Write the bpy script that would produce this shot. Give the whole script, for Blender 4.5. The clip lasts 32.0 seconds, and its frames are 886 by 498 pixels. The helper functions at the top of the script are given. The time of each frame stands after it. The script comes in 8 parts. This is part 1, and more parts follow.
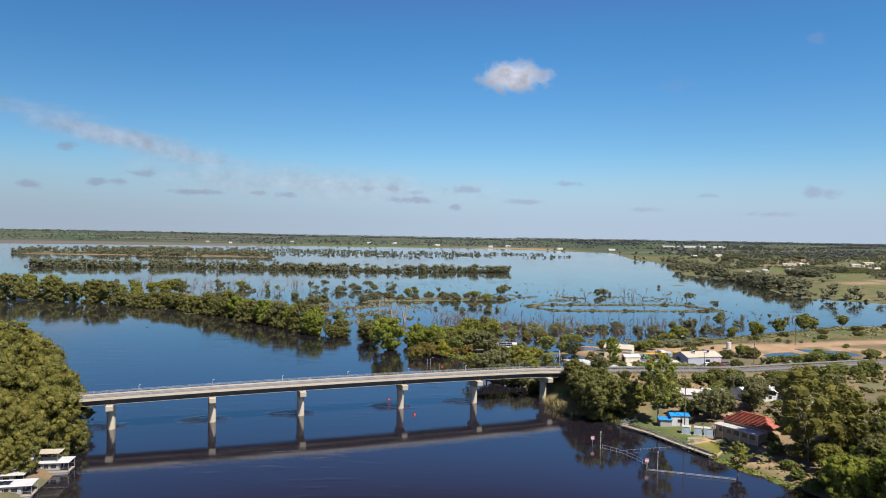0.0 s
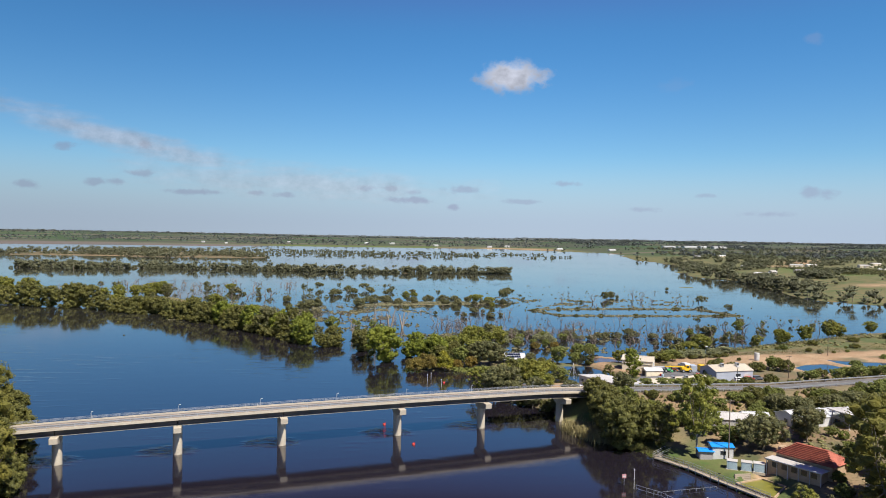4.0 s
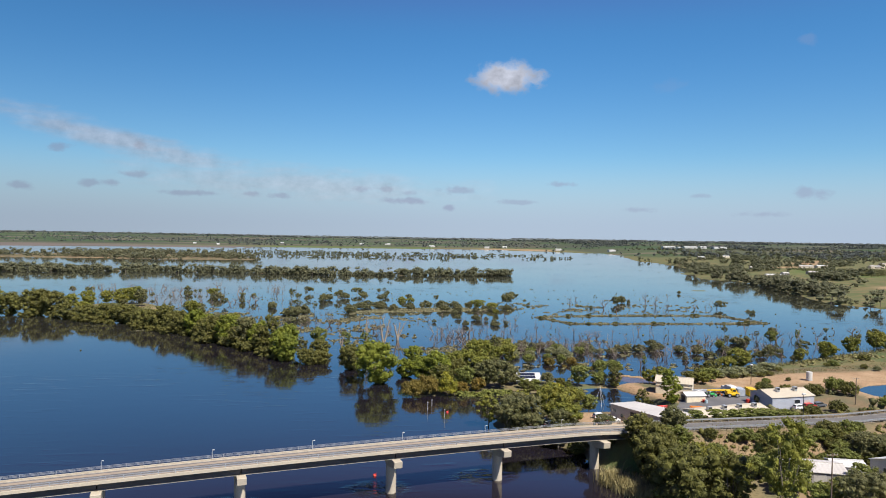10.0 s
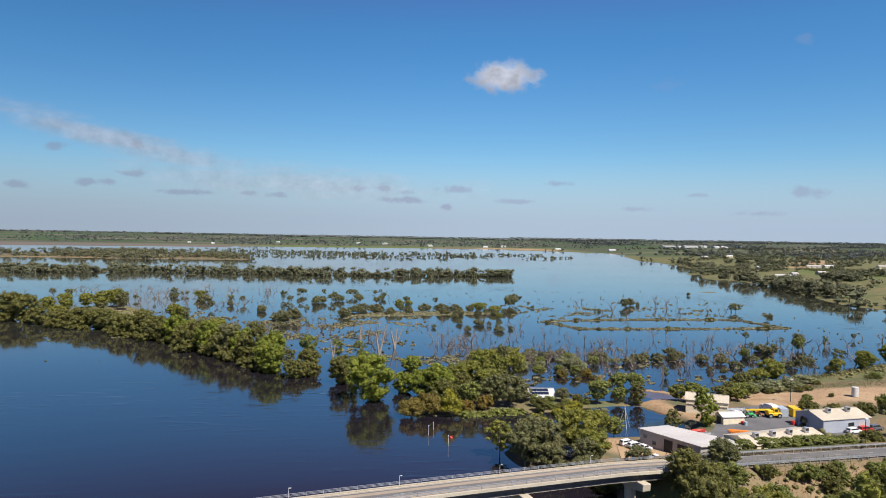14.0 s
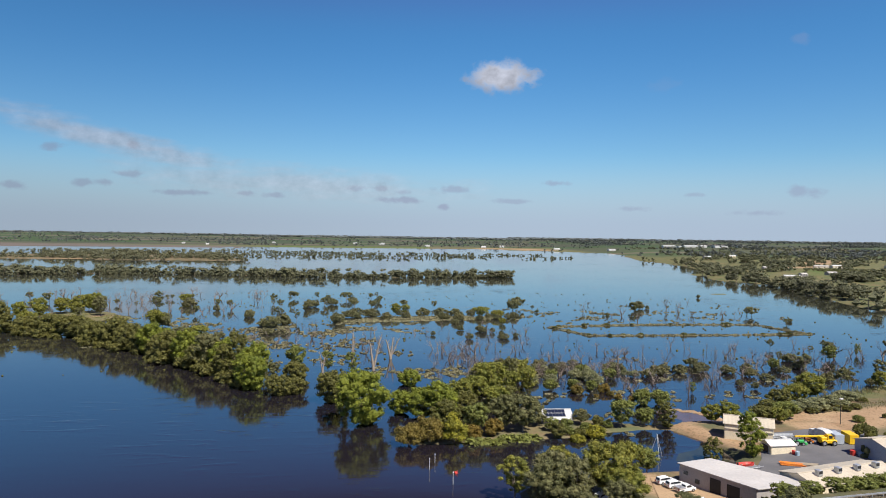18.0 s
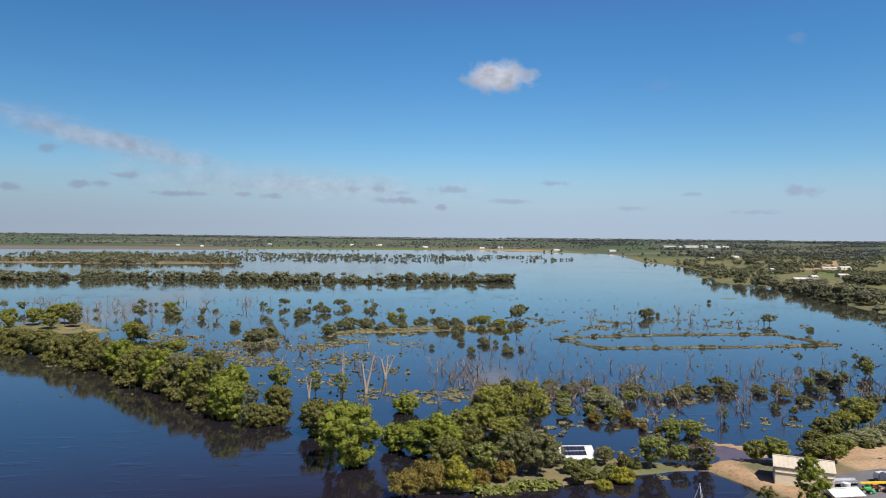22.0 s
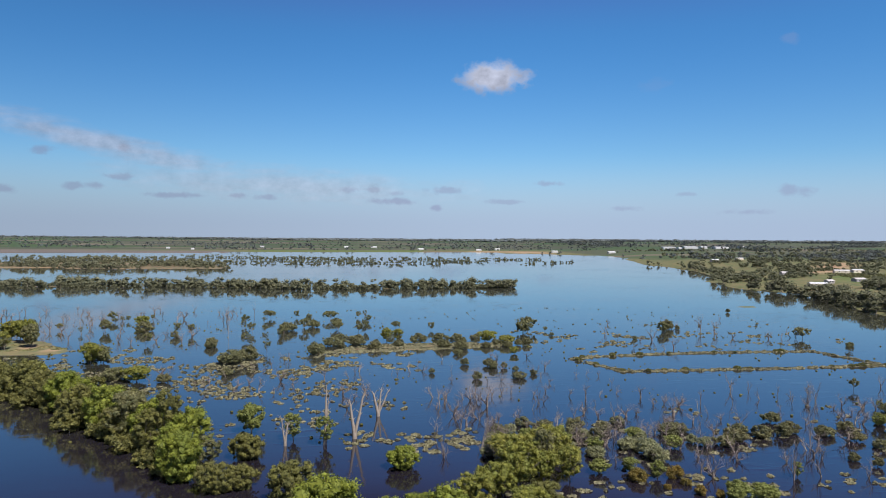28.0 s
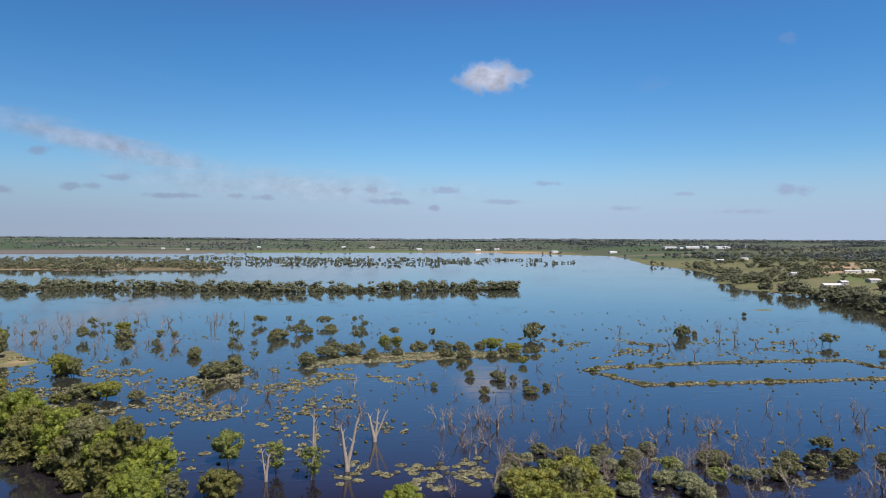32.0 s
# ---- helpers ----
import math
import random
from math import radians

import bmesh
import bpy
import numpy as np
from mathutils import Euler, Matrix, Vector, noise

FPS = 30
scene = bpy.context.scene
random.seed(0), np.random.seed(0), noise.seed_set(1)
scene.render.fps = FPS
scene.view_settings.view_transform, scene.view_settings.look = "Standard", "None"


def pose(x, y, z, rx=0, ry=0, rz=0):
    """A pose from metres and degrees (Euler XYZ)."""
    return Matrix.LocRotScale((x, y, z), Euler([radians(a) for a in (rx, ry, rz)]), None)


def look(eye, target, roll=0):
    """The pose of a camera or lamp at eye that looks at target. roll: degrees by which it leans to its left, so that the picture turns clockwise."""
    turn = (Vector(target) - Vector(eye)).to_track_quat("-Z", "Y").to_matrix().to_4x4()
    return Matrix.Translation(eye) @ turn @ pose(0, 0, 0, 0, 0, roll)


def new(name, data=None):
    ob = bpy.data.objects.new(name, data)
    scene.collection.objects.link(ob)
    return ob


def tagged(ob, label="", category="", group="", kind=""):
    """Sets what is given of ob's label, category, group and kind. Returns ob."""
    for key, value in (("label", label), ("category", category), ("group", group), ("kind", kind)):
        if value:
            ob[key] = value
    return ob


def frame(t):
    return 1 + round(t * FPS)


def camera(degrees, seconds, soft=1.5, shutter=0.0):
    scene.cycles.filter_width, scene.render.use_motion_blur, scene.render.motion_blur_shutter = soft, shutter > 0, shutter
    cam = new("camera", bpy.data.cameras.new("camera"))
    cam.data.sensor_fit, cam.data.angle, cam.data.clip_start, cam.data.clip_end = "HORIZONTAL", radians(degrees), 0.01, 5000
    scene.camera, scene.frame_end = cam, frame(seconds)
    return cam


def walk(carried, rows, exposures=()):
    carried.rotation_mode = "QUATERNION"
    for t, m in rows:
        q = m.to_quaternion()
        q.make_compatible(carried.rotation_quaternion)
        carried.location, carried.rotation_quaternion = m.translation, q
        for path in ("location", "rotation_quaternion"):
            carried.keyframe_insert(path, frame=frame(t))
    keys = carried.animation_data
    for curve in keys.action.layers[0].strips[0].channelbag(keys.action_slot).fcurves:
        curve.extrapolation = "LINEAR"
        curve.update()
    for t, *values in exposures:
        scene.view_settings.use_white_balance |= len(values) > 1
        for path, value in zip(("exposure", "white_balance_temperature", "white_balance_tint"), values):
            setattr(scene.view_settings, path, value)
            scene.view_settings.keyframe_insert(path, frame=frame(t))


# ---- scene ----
cam = camera(64.8, 32.0, 0.98)
PATH = [
    (0, (0.725, -0.627, 58.893), (0.979, 1.356, 58.839), 1.0),
    (1, (1.253, 6.746, 58.922), (1.508, 8.729, 58.868), 1.0),
    (2, (1.879, 14.195, 58.992), (2.135, 16.178, 58.938), 1.0),
    (3, (2.432, 21.619, 59.022), (2.69, 23.602, 58.968), 1.0),
    (6, (4.079, 43.826, 58.829), (4.342, 45.808, 58.776), 1.0),
    (7, (4.603, 51.048, 58.749), (4.868, 53.029, 58.697), 1.0),
    (8, (5.199, 58.475, 58.737), (5.466, 60.456, 58.684), 1.0),
    (9, (5.748, 65.863, 58.697), (6.017, 67.844, 58.644), 1.0),
    (10, (6.368, 73.216, 58.648), (6.64, 75.197, 58.596), 0.9),
    (11, (6.95, 80.442, 58.608), (7.225, 82.423, 58.556), 0.9),
    (12, (7.518, 87.741, 58.535), (7.794, 89.721, 58.482), 0.9),
    (13, (8.128, 95.074, 58.43), (8.406, 97.054, 58.377), 0.9),
    (14, (8.743, 102.372, 58.341), (9.022, 104.352, 58.287), 0.9),
    (17, (10.671, 124.373, 58.042), (10.956, 126.352, 57.988), 0.8),
    (18, (11.404, 131.416, 58.185), (11.691, 133.395, 58.131), 0.8),
    (19, (12.207, 138.481, 58.571), (12.496, 140.46, 58.517), 0.6),
    (20, (13.073, 145.653, 59.123), (13.363, 147.631, 59.069), 0.6),
    (21, (13.998, 152.888, 59.789), (14.289, 154.866, 59.736), 0.6),
    (22, (14.799, 160.224, 60.568), (15.092, 162.201, 60.515), 0.6),
    (23, (15.592, 167.607, 61.42), (15.887, 169.584, 61.367), 0.6),
    (24, (16.356, 174.962, 62.206), (16.653, 176.939, 62.155), 0.5),
    (25, (16.895, 182.363, 62.749), (17.194, 184.34, 62.702), 0.4),
    (28, (18.534, 204.142, 63.778), (18.841, 206.118, 63.727), 0.4),
    (29, (19.054, 211.376, 63.842), (19.363, 213.351, 63.792), 0.3),
    (30, (19.656, 218.648, 63.838), (19.966, 220.623, 63.787), 0.3),
    (31, (20.32, 225.893, 63.791), (20.632, 227.868, 63.741), 0.3),
    (32, (20.953, 233.088, 63.735), (21.265, 235.063, 63.684), 0.3),
]
walk(cam, [(t, look(eye, target, roll)) for t, eye, target, roll in PATH],
     [(0, 0.57, 6500, 10), (8, 0.55, 6500, 10), (17, 0.49, 6500, 10), (24.6, 0.47, 6500, 10), (25.9, 0.47, 6180, 13), (32, 0.47, 6180, 13)])

# ---- world, sun ----
SUN_DIR = Vector((0.575, -0.95, 1.52)).normalized()
SUN_EL = math.asin(SUN_DIR.z)
world = bpy.data.worlds.new("sky")
scene.world = world
world.use_nodes = True
wt = world.node_tree
wt.nodes.clear()


def wn(kind, **sets):
    n = wt.nodes.new(kind)
    for k, v in sets.items():
        if k == "op":
            n.operation = v
        elif k == "default":
            for i, d in v.items():
                n.inputs[i].default_value = d
    return n


def wl(a, b):
    wt.links.new(a, b)


def wmath(op, a, b=None, clamp=False):
    n = wn("ShaderNodeMath", op=op)
    n.use_clamp = clamp
    for i, v in enumerate((a, b)):
        if v is None:
            continue
        if isinstance(v, (int, float)):
            n.inputs[i].default_value = v
        else:
            wl(v, n.inputs[i])
    return n.outputs[0]


coord = wn("ShaderNodeTexCoord")
sep = wn("ShaderNodeSeparateXYZ")
wl(coord.outputs["Generated"], sep.inputs[0])
lift = wmath("MAXIMUM", wmath("ADD", sep.outputs[2], 0.004), 0.006)
comb = wn("ShaderNodeCombineXYZ")
wl(sep.outputs[0], comb.inputs[0])
wl(sep.outputs[1], comb.inputs[1])
wl(lift, comb.inputs[2])
sky = wn("ShaderNodeTexSky")
sky.sky_type = "NISHITA"
sky.sun_disc = False
sky.sun_elevation = SUN_EL
sky.sun_rotation = radians(148.8)
sky.altitude = 50
sky.air_density, sky.dust_density, sky.ozone_density = 1.0, 0.0, 3.0
wl(comb.outputs[0], sky.inputs[0])
# azimuth and elevation in degrees, with a small warp for ragged cloud edges
azi = wmath("MULTIPLY", wmath("ARCTAN2", sep.outputs[0], sep.outputs[1]), 57.2958)
ele = wmath("MULTIPLY", wmath("ARCSINE", sep.outputs[2]), 57.2958)
ae = wn("ShaderNodeCombineXYZ")
wl(azi, ae.inputs[0])
wl(ele, ae.inputs[1])


def cloud_noise(scale, stretch, detail=6.0):
    m = wn("ShaderNodeVectorMath", op="MULTIPLY")
    wl(ae.outputs[0], m.inputs[0])
    m.inputs[1].default_value = (1.0, stretch, 1.0)
    n = wn("ShaderNodeTexNoise", default={"Scale": scale, "Detail": detail, "Roughness": 0.6})
    wl(m.outputs[0], n.inputs["Vector"])
    return n


puff = cloud_noise(0.75, 1.3)
streak = cloud_noise(0.22, 4.0)
cover = {}


def cloud(az, el, wide, tall, strength, soft=0.5, rough=1.0, tilt=0.0, tex=None, layer="grey"):
    """Adds one cloud at that azimuth and elevation, in degrees, to the sky's cover."""
    s = wn("ShaderNodeVectorMath", op="SUBTRACT")
    wl(ae.outputs[0], s.inputs[0])
    s.inputs[1].default_value = (az, el, 0)
    c, n = math.cos(radians(tilt)), math.sin(radians(tilt))
    du = wn("ShaderNodeVectorMath", op="DOT_PRODUCT")
    dv = wn("ShaderNodeVectorMath", op="DOT_PRODUCT")
    for d, v in ((du, (c / wide, n / wide, 0)), (dv, (-n / tall, c / tall, 0))):
        wl(s.outputs[0], d.inputs[0])
        d.inputs[1].default_value = v
    r2 = wmath("ADD", wmath("POWER", wmath("ABSOLUTE", du.outputs["Value"]), 2.0),
               wmath("POWER", wmath("ABSOLUTE", dv.outputs["Value"]), 2.0))
    warp = wmath("MULTIPLY", wmath("SUBTRACT", (tex or puff).outputs["Fac"], 0.5), 4.0 * rough)
    d = wmath("ADD", wmath("SQRT", r2), warp)
    mr = wn("ShaderNodeMapRange", default={1: 1.0, 2: 1.0 - soft, 3: 0.0, 4: strength})
    mr.interpolation_type = "SMOOTHSTEP"
    wl(d, mr.inputs[0])
    cover[layer] = mr.outputs[0] if layer not in cover else wmath("MAXIMUM", cover[layer], mr.outputs[0])


cloud(12.7, 12.3, 3.2, 1.5, 0.97, 0.6, 0.3, layer="white")
cloud(14.9, 12.2, 1.5, 0.8, 0.6, 0.7, 0.7, layer="white")
for a, e, w, h, s in ((-21.1, 5.6, 0.9, 0.32, 0.5), (-15.8, 6.0, 0.6, 0.3, 0.45), (-16.2, 3.9, 1.2, 0.25, 0.5), (-19.0, 3.1, 0.85, 0.3, 0.5), (-17.7, 3.2, 0.95, 0.25, 0.5),
                      (-12.0, 2.6, 1.9, 0.25, 0.55), (-7.6, 2.7, 0.7, 0.2, 0.5), (-5.4, 2.6, 0.95, 0.25, 0.5), (1.3, 3.3, 1.2, 0.25, 0.45), (3.1, 3.3, 0.6, 0.2, 0.45),
                      (4.9, 3.1, 0.7, 0.22, 0.45), (4.7, 2.4, 1.9, 0.28, 0.6)):
    cloud(a, e, w * 1.2, h * 1.3, s, 0.8, 0.6)
for a, e, w, h, s in ((8.9, 3.3, 1.3, 0.3, 0.5), (17.4, 3.9, 1.1, 0.2, 0.5), (35.4, 3.2, 1.5, 0.42, 0.5), (13.7, 2.4, 1.4, 0.2, 0.45), (8.2, 1.9, 0.6, 0.28, 0.6), (27.9, 3.0, 0.7, 0.18, 0.4),
                      (25.5, 11.4, 1.4, 0.5, 0.1), (35.0, 14.0, 0.7, 0.4, 0.2), (-23.4, 2.7, 1.2, 0.3, 0.5), (23.3, 1.9, 1.2, 0.22, 0.4), (32.3, 1.6, 1.9, 0.25, 0.4)):
    cloud(a, e, w * 1.2, h * 1.3, s, 0.8, 0.6)
cloud(-17.0, 6.3, 14.0, 1.3, 0.62, 0.95, 0.4, -11.5, streak, "white")
cloud(-4.0, 3.6, 18.0, 1.7, 0.46, 0.95, 0.4, -2.0, streak, "white")
tone = wn("ShaderNodeMapRange", default={1: 0.3, 2: 0.75, 3: 0.55, 4: 1.0})
shade = wmath("MULTIPLY", wmath("MAXIMUM", wmath("SUBTRACT", ele, 12.6), -2.0), 0.09)
wl(wmath("ADD", puff.outputs["Fac"], wmath("MULTIPLY", shade, wmath("GREATER_THAN", ele, 10.0))), tone.inputs[0])
ctone = wn("ShaderNodeVectorMath", op="SCALE")
ctone.inputs[0].default_value = (5.6, 5.9, 6.9)
wl(tone.outputs[0], ctone.inputs["Scale"])
band = wn("ShaderNodeMapRange", default={1: 0.0, 2: 16.0, 3: 0.0, 4: 1.0})
band.interpolation_type = "SMOOTHSTEP"
wl(ele, band.inputs[0])
deepen = wn("ShaderNodeMapRange", default={1: 15.0, 2: 25.0, 3: 0.0, 4: 1.0})
deepen.interpolation_type = "SMOOTHSTEP"
wl(ele, deepen.inputs[0])
high = wn("ShaderNodeMix")
high.data_type = "RGBA"
high.inputs[6].default_value = (0.345, 0.725, 0.98, 1)
high.inputs[7].default_value = (0.56, 0.44, 0.84, 1)
wl(deepen.outputs[0], high.inputs[0])
tint = wn("ShaderNodeMix")
tint.data_type = "RGBA"
tint.inputs[6].default_value = (0.585, 0.775, 0.90, 1)
wl(high.outputs[2], tint.inputs[7])
wl(band.outputs[0], tint.inputs[0])
grade = wn("ShaderNodeMix")
grade.data_type, grade.blend_type = "RGBA", "MULTIPLY"
grade.inputs[0].default_value = 1.0
wl(tint.outputs[2], grade.inputs[7])
wl(sky.outputs[0], grade.inputs[6])
hz = wn("ShaderNodeMapRange", default={1: 0.2, 2: 6.5, 3: 0.88, 4: 0.0})
hz.interpolation_type = "SMOOTHSTEP"
wl(ele, hz.inputs[0])
hazed = wn("ShaderNodeMix")
hazed.data_type = "RGBA"
hazed.inputs[7].default_value = (3.2, 3.95, 5.3, 1)
wl(hz.outputs[0], hazed.inputs[0])
wl(grade.outputs[2], hazed.inputs[6])
greyc = wn("ShaderNodeMix")
greyc.data_type = "RGBA"
wl(cover["grey"], greyc.inputs[0])
wl(hazed.outputs[2], greyc.inputs[6])
greyc.inputs[7].default_value = (2.5, 2.75, 4.0, 1)
mixc = wn("ShaderNodeMix")
mixc.data_type = "RGBA"
wl(cover["white"], mixc.inputs[0])
wl(greyc.outputs[2], mixc.inputs[6])
wl(ctone.outputs[0], mixc.inputs[7])
bg = wn("ShaderNodeBackground", default={"Strength": 0.085})
side = wn("ShaderNodeMapRange", default={1: -0.5, 2: 0.35, 3: 0.80, 4: 1.04})
side.interpolation_type = "SMOOTHSTEP"
wl(sep.outputs[0], side.inputs[0])
final = wn("ShaderNodeVectorMath", op="SCALE")
wl(mixc.outputs[2], final.inputs[0])
wl(side.outputs[0], final.inputs["Scale"])
wl(final.outputs[0], bg.inputs[0])
wo = wn("ShaderNodeOutputWorld")
wl(bg.outputs[0], wo.inputs[0])

sun = new("sun", bpy.data.lights.new("sun", "SUN"))
sun.data.energy = 5.0
sun.data.angle = radians(0.55)
sun.data.color = (1.0, 0.95, 0.87)
sun.matrix_world = look(SUN_DIR * 100, (0, 0, 0))


# ---- materials ----
def node_mat(name):
    m = bpy.data.materials.new(name)
    m.use_nodes = True
    t = m.node_tree
    return m, t, t.nodes["Principled BSDF"]


def add(t, kind, **defaults):
    n = t.nodes.new(kind)
    for k, v in defaults.items():
        n.inputs[k.replace("_", " ")].default_value = v
    return n


def noise_tex(t, scale, detail=4.0, stretch=None):
    geo = t.nodes.new("ShaderNodeNewGeometry")
    n = add(t, "ShaderNodeTexNoise", Scale=scale, Detail=detail)
    if stretch:
        m = t.nodes.new("ShaderNodeVectorMath")
        m.operation = "MULTIPLY"
        m.inputs[1].default_value = stretch
        t.links.new(geo.outputs["Position"], m.inputs[0])
        t.links.new(m.outputs[0], n.inputs["Vector"])
    else:
        t.links.new(geo.outputs["Position"], n.inputs["Vector"])
    return n


def mix(t, fac, a, b, blend="MIX"):
    n = t.nodes.new("ShaderNodeMix")
    n.data_type, n.blend_type = "RGBA", blend
    for i, v in ((0, fac), (6, a), (7, b)):
        if isinstance(v, (int, float)):
            n.inputs[i].default_value = v
        elif isinstance(v, tuple):
            n.inputs[i].default_value = (*v, 1)
        else:
            t.links.new(v, n.inputs[i])
    return n.outputs[2]


def ramp(t, fac, lo, hi):
    n = add(t, "ShaderNodeMapRange")
    n.inputs[1].default_value, n.inputs[2].default_value = lo, hi
    t.links.new(fac, n.inputs[0])
    return n.outputs[0]


def surface(name, a, b, rough=0.7, metal=0.0, coarse=0.3, fine=4.0, bump=0.2, spec=0.3):
    """A plain material: two tones mixed by coarse patches and fine grain, with slight relief."""
    m, t, p = node_mat(name)
    c, f = noise_tex(t, coarse, 3), noise_tex(t, fine, 5)
    col = mix(t, ramp(t, c.outputs["Fac"], 0.35, 0.65), a, b)
    dark = tuple(v * 0.72 for v in a)
    col = mix(t, ramp(t, f.outputs["Fac"], 0.45, 0.8), col, dark)
    t.links.new(col, p.inputs["Base Color"])
    p.inputs["Roughness"].default_value = rough
    p.inputs["Metallic"].default_value = metal
    p.inputs["Specular IOR Level"].default_value = spec
    if bump:
        bn = add(t, "ShaderNodeBump", Strength=bump, Distance=0.05)
        t.links.new(f.outputs["Fac"], bn.inputs["Height"])
        t.links.new(bn.outputs[0], p.inputs["Normal"])
    return m


def foliage(name, a, b, c, through_light=0.42):
    """Leaves: tone by plant, by clump of the crown and by single leaf."""
    m, t, p = node_mat(name)
    info = t.nodes.new("ShaderNodeObjectInfo")
    geo = t.nodes.new("ShaderNodeNewGeometry")
    n = noise_tex(t, 0.45, 2)
    col = mix(t, info.outputs["Random"], a, b)
    col = mix(t, ramp(t, n.outputs["Fac"], 0.38, 0.68), col, c)
    val = add(t, "ShaderNodeMapRange")
    val.inputs[3].default_value, val.inputs[4].default_value = 0.68, 1.3
    t.links.new(geo.outputs["Random Per Island"], val.inputs[0])
    hsv = add(t, "ShaderNodeHueSaturation")
    t.links.new(val.outputs[0], hsv.inputs["Value"])
    t.links.new(col, hsv.inputs["Color"])
    t.links.new(hsv.outputs[0], p.inputs["Base Color"])
    p.inputs["Roughness"].default_value = 0.6
    p.inputs["Specular IOR Level"].default_value = 0.25
    tr = add(t, "ShaderNodeBsdfTranslucent")
    t.links.new(hsv.outputs[0], tr.inputs[0])
    ms = t.nodes.new("ShaderNodeMixShader")
    ms.inputs[0].default_value = through_light
    t.links.new(p.outputs[0], ms.inputs[1])
    t.links.new(tr.outputs[0], ms.inputs[2])
    t.links.new(ms.outputs[0], t.nodes["Material Output"].inputs[0])
    return m


LEAF = {
    "G": foliage("gum_leaves", (0.25, 0.25, 0.044), (0.285, 0.262, 0.052), (0.165, 0.18, 0.040)),
    "B": foliage("olive_brown_leaves", (0.190, 0.176, 0.046), (0.168, 0.165, 0.042), (0.125, 0.124, 0.040)),
    "D": foliage("dark_grey_green_leaves", (0.19, 0.185, 0.074), (0.215, 0.20, 0.085), (0.125, 0.13, 0.055)),
    "Q": foliage("bright_green_leaves", (0.225, 0.25, 0.034), (0.245, 0.262, 0.036), (0.155, 0.185, 0.032)),
    "Y": foliage("yellow_green_leaves", (0.40, 0.36, 0.040), (0.37, 0.34, 0.042), (0.23, 0.225, 0.04)),
    "g": foliage("fresh_green_leaves", (0.25, 0.265, 0.068), (0.215, 0.238, 0.060), (0.17, 0.185, 0.050)),
    "p": foliage("pale_grey_green_leaves", (0.33, 0.325, 0.165), (0.29, 0.30, 0.15), (0.21, 0.215, 0.105)),
    "O": foliage("rust_olive_leaves", (0.29, 0.195, 0.042), (0.25, 0.195, 0.048), (0.185, 0.15, 0.040)),
    "W": foliage("sunlit_olive_leaves", (0.235, 0.20, 0.042), (0.21, 0.195, 0.042), (0.145, 0.142, 0.036)),
    # grey-olive bushes of the flats, greyed further to hold some haze
    "S": foliage("grey_olive_leaves", (0.215, 0.195, 0.085), (0.19, 0.19, 0.082), (0.15, 0.148, 0.072)),
    # distance haze is put into these two as greyer, bluer leaf colour
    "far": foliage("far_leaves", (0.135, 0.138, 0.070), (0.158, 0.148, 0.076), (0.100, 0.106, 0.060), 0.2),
    "blue": foliage("hazed_skyline_leaves", (0.098, 0.112, 0.098), (0.115, 0.122, 0.104), (0.080, 0.092, 0.086), 0.1),
}
BARK = surface("gum_bark", (0.30, 0.25, 0.19), (0.20, 0.16, 0.12), 0.85, coarse=1.5, fine=9)
DEADWOOD = surface("grey_dead_wood", (0.31, 0.26, 0.205), (0.22, 0.18, 0.14), 0.85, coarse=1.2, fine=8)
TWIG = surface("brown_dead_twigs", (0.215, 0.172, 0.140), (0.160, 0.128, 0.106), 0.9, coarse=1.2, fine=8)
CONCRETE = surface("pale_concrete", (0.50, 0.435, 0.33), (0.42, 0.365, 0.28), 0.8, coarse=0.25, fine=3)
# beam concrete darkened to hold the shade under the deck overhang
CONCRETE_SHADED = surface("shade_dark_beam", (0.13, 0.115, 0.105), (0.095, 0.085, 0.08), 0.8, coarse=0.3, fine=3)
ASPHALT = surface("worn_grey_asphalt", (0.155, 0.145, 0.132), (0.12, 0.113, 0.106), 0.85, coarse=0.2, fine=5)
YARD = surface("dark_yard_asphalt", (0.15, 0.145, 0.145), (0.11, 0.108, 0.11), 0.85, coarse=0.15, fine=5)
PATHWAY = surface("brown_footpath_paving", (0.34, 0.27, 0.20), (0.28, 0.23, 0.18), 0.85)
STEEL = surface("galvanised_steel", (0.52, 0.53, 0.54), (0.42, 0.43, 0.44), 0.45, 0.6, 1.0, 6, 0.05)
WHITE = surface("white_paint", (0.62, 0.61, 0.58), (0.52, 0.51, 0.48), 0.5, coarse=0.5, fine=5, bump=0.05)
LINE = surface("worn_line_paint", (0.42, 0.40, 0.36), (0.30, 0.285, 0.26), 0.7)
CREAM = surface("cream_sheet_metal", (0.78, 0.68, 0.49), (0.71, 0.62, 0.45), 0.6, coarse=0.2, fine=3, bump=0.05)
CREAM_ROOF = surface("cream_roof_sheet", (0.53, 0.46, 0.35), (0.46, 0.40, 0.305), 0.55, coarse=0.2, fine=2, bump=0.08)
PALE_ROOF = surface("pale_grey_roof_sheet", (0.54, 0.505, 0.46), (0.46, 0.43, 0.395), 0.55, coarse=0.15, fine=2, bump=0.08)
BLUEGREY = surface("blue_grey_sheet_wall", (0.40, 0.42, 0.46), (0.34, 0.36, 0.41), 0.6, coarse=0.2, fine=3, bump=0.05)
GREYWALL = surface("warm_grey_wall", (0.40, 0.37, 0.35), (0.35, 0.32, 0.30), 0.75, coarse=0.2, fine=3, bump=0.05)
REDTILE = surface("red_clay_roof_tile", (0.44, 0.135, 0.085), (0.30, 0.095, 0.065), 0.8, coarse=0.9, fine=3, bump=0.3)
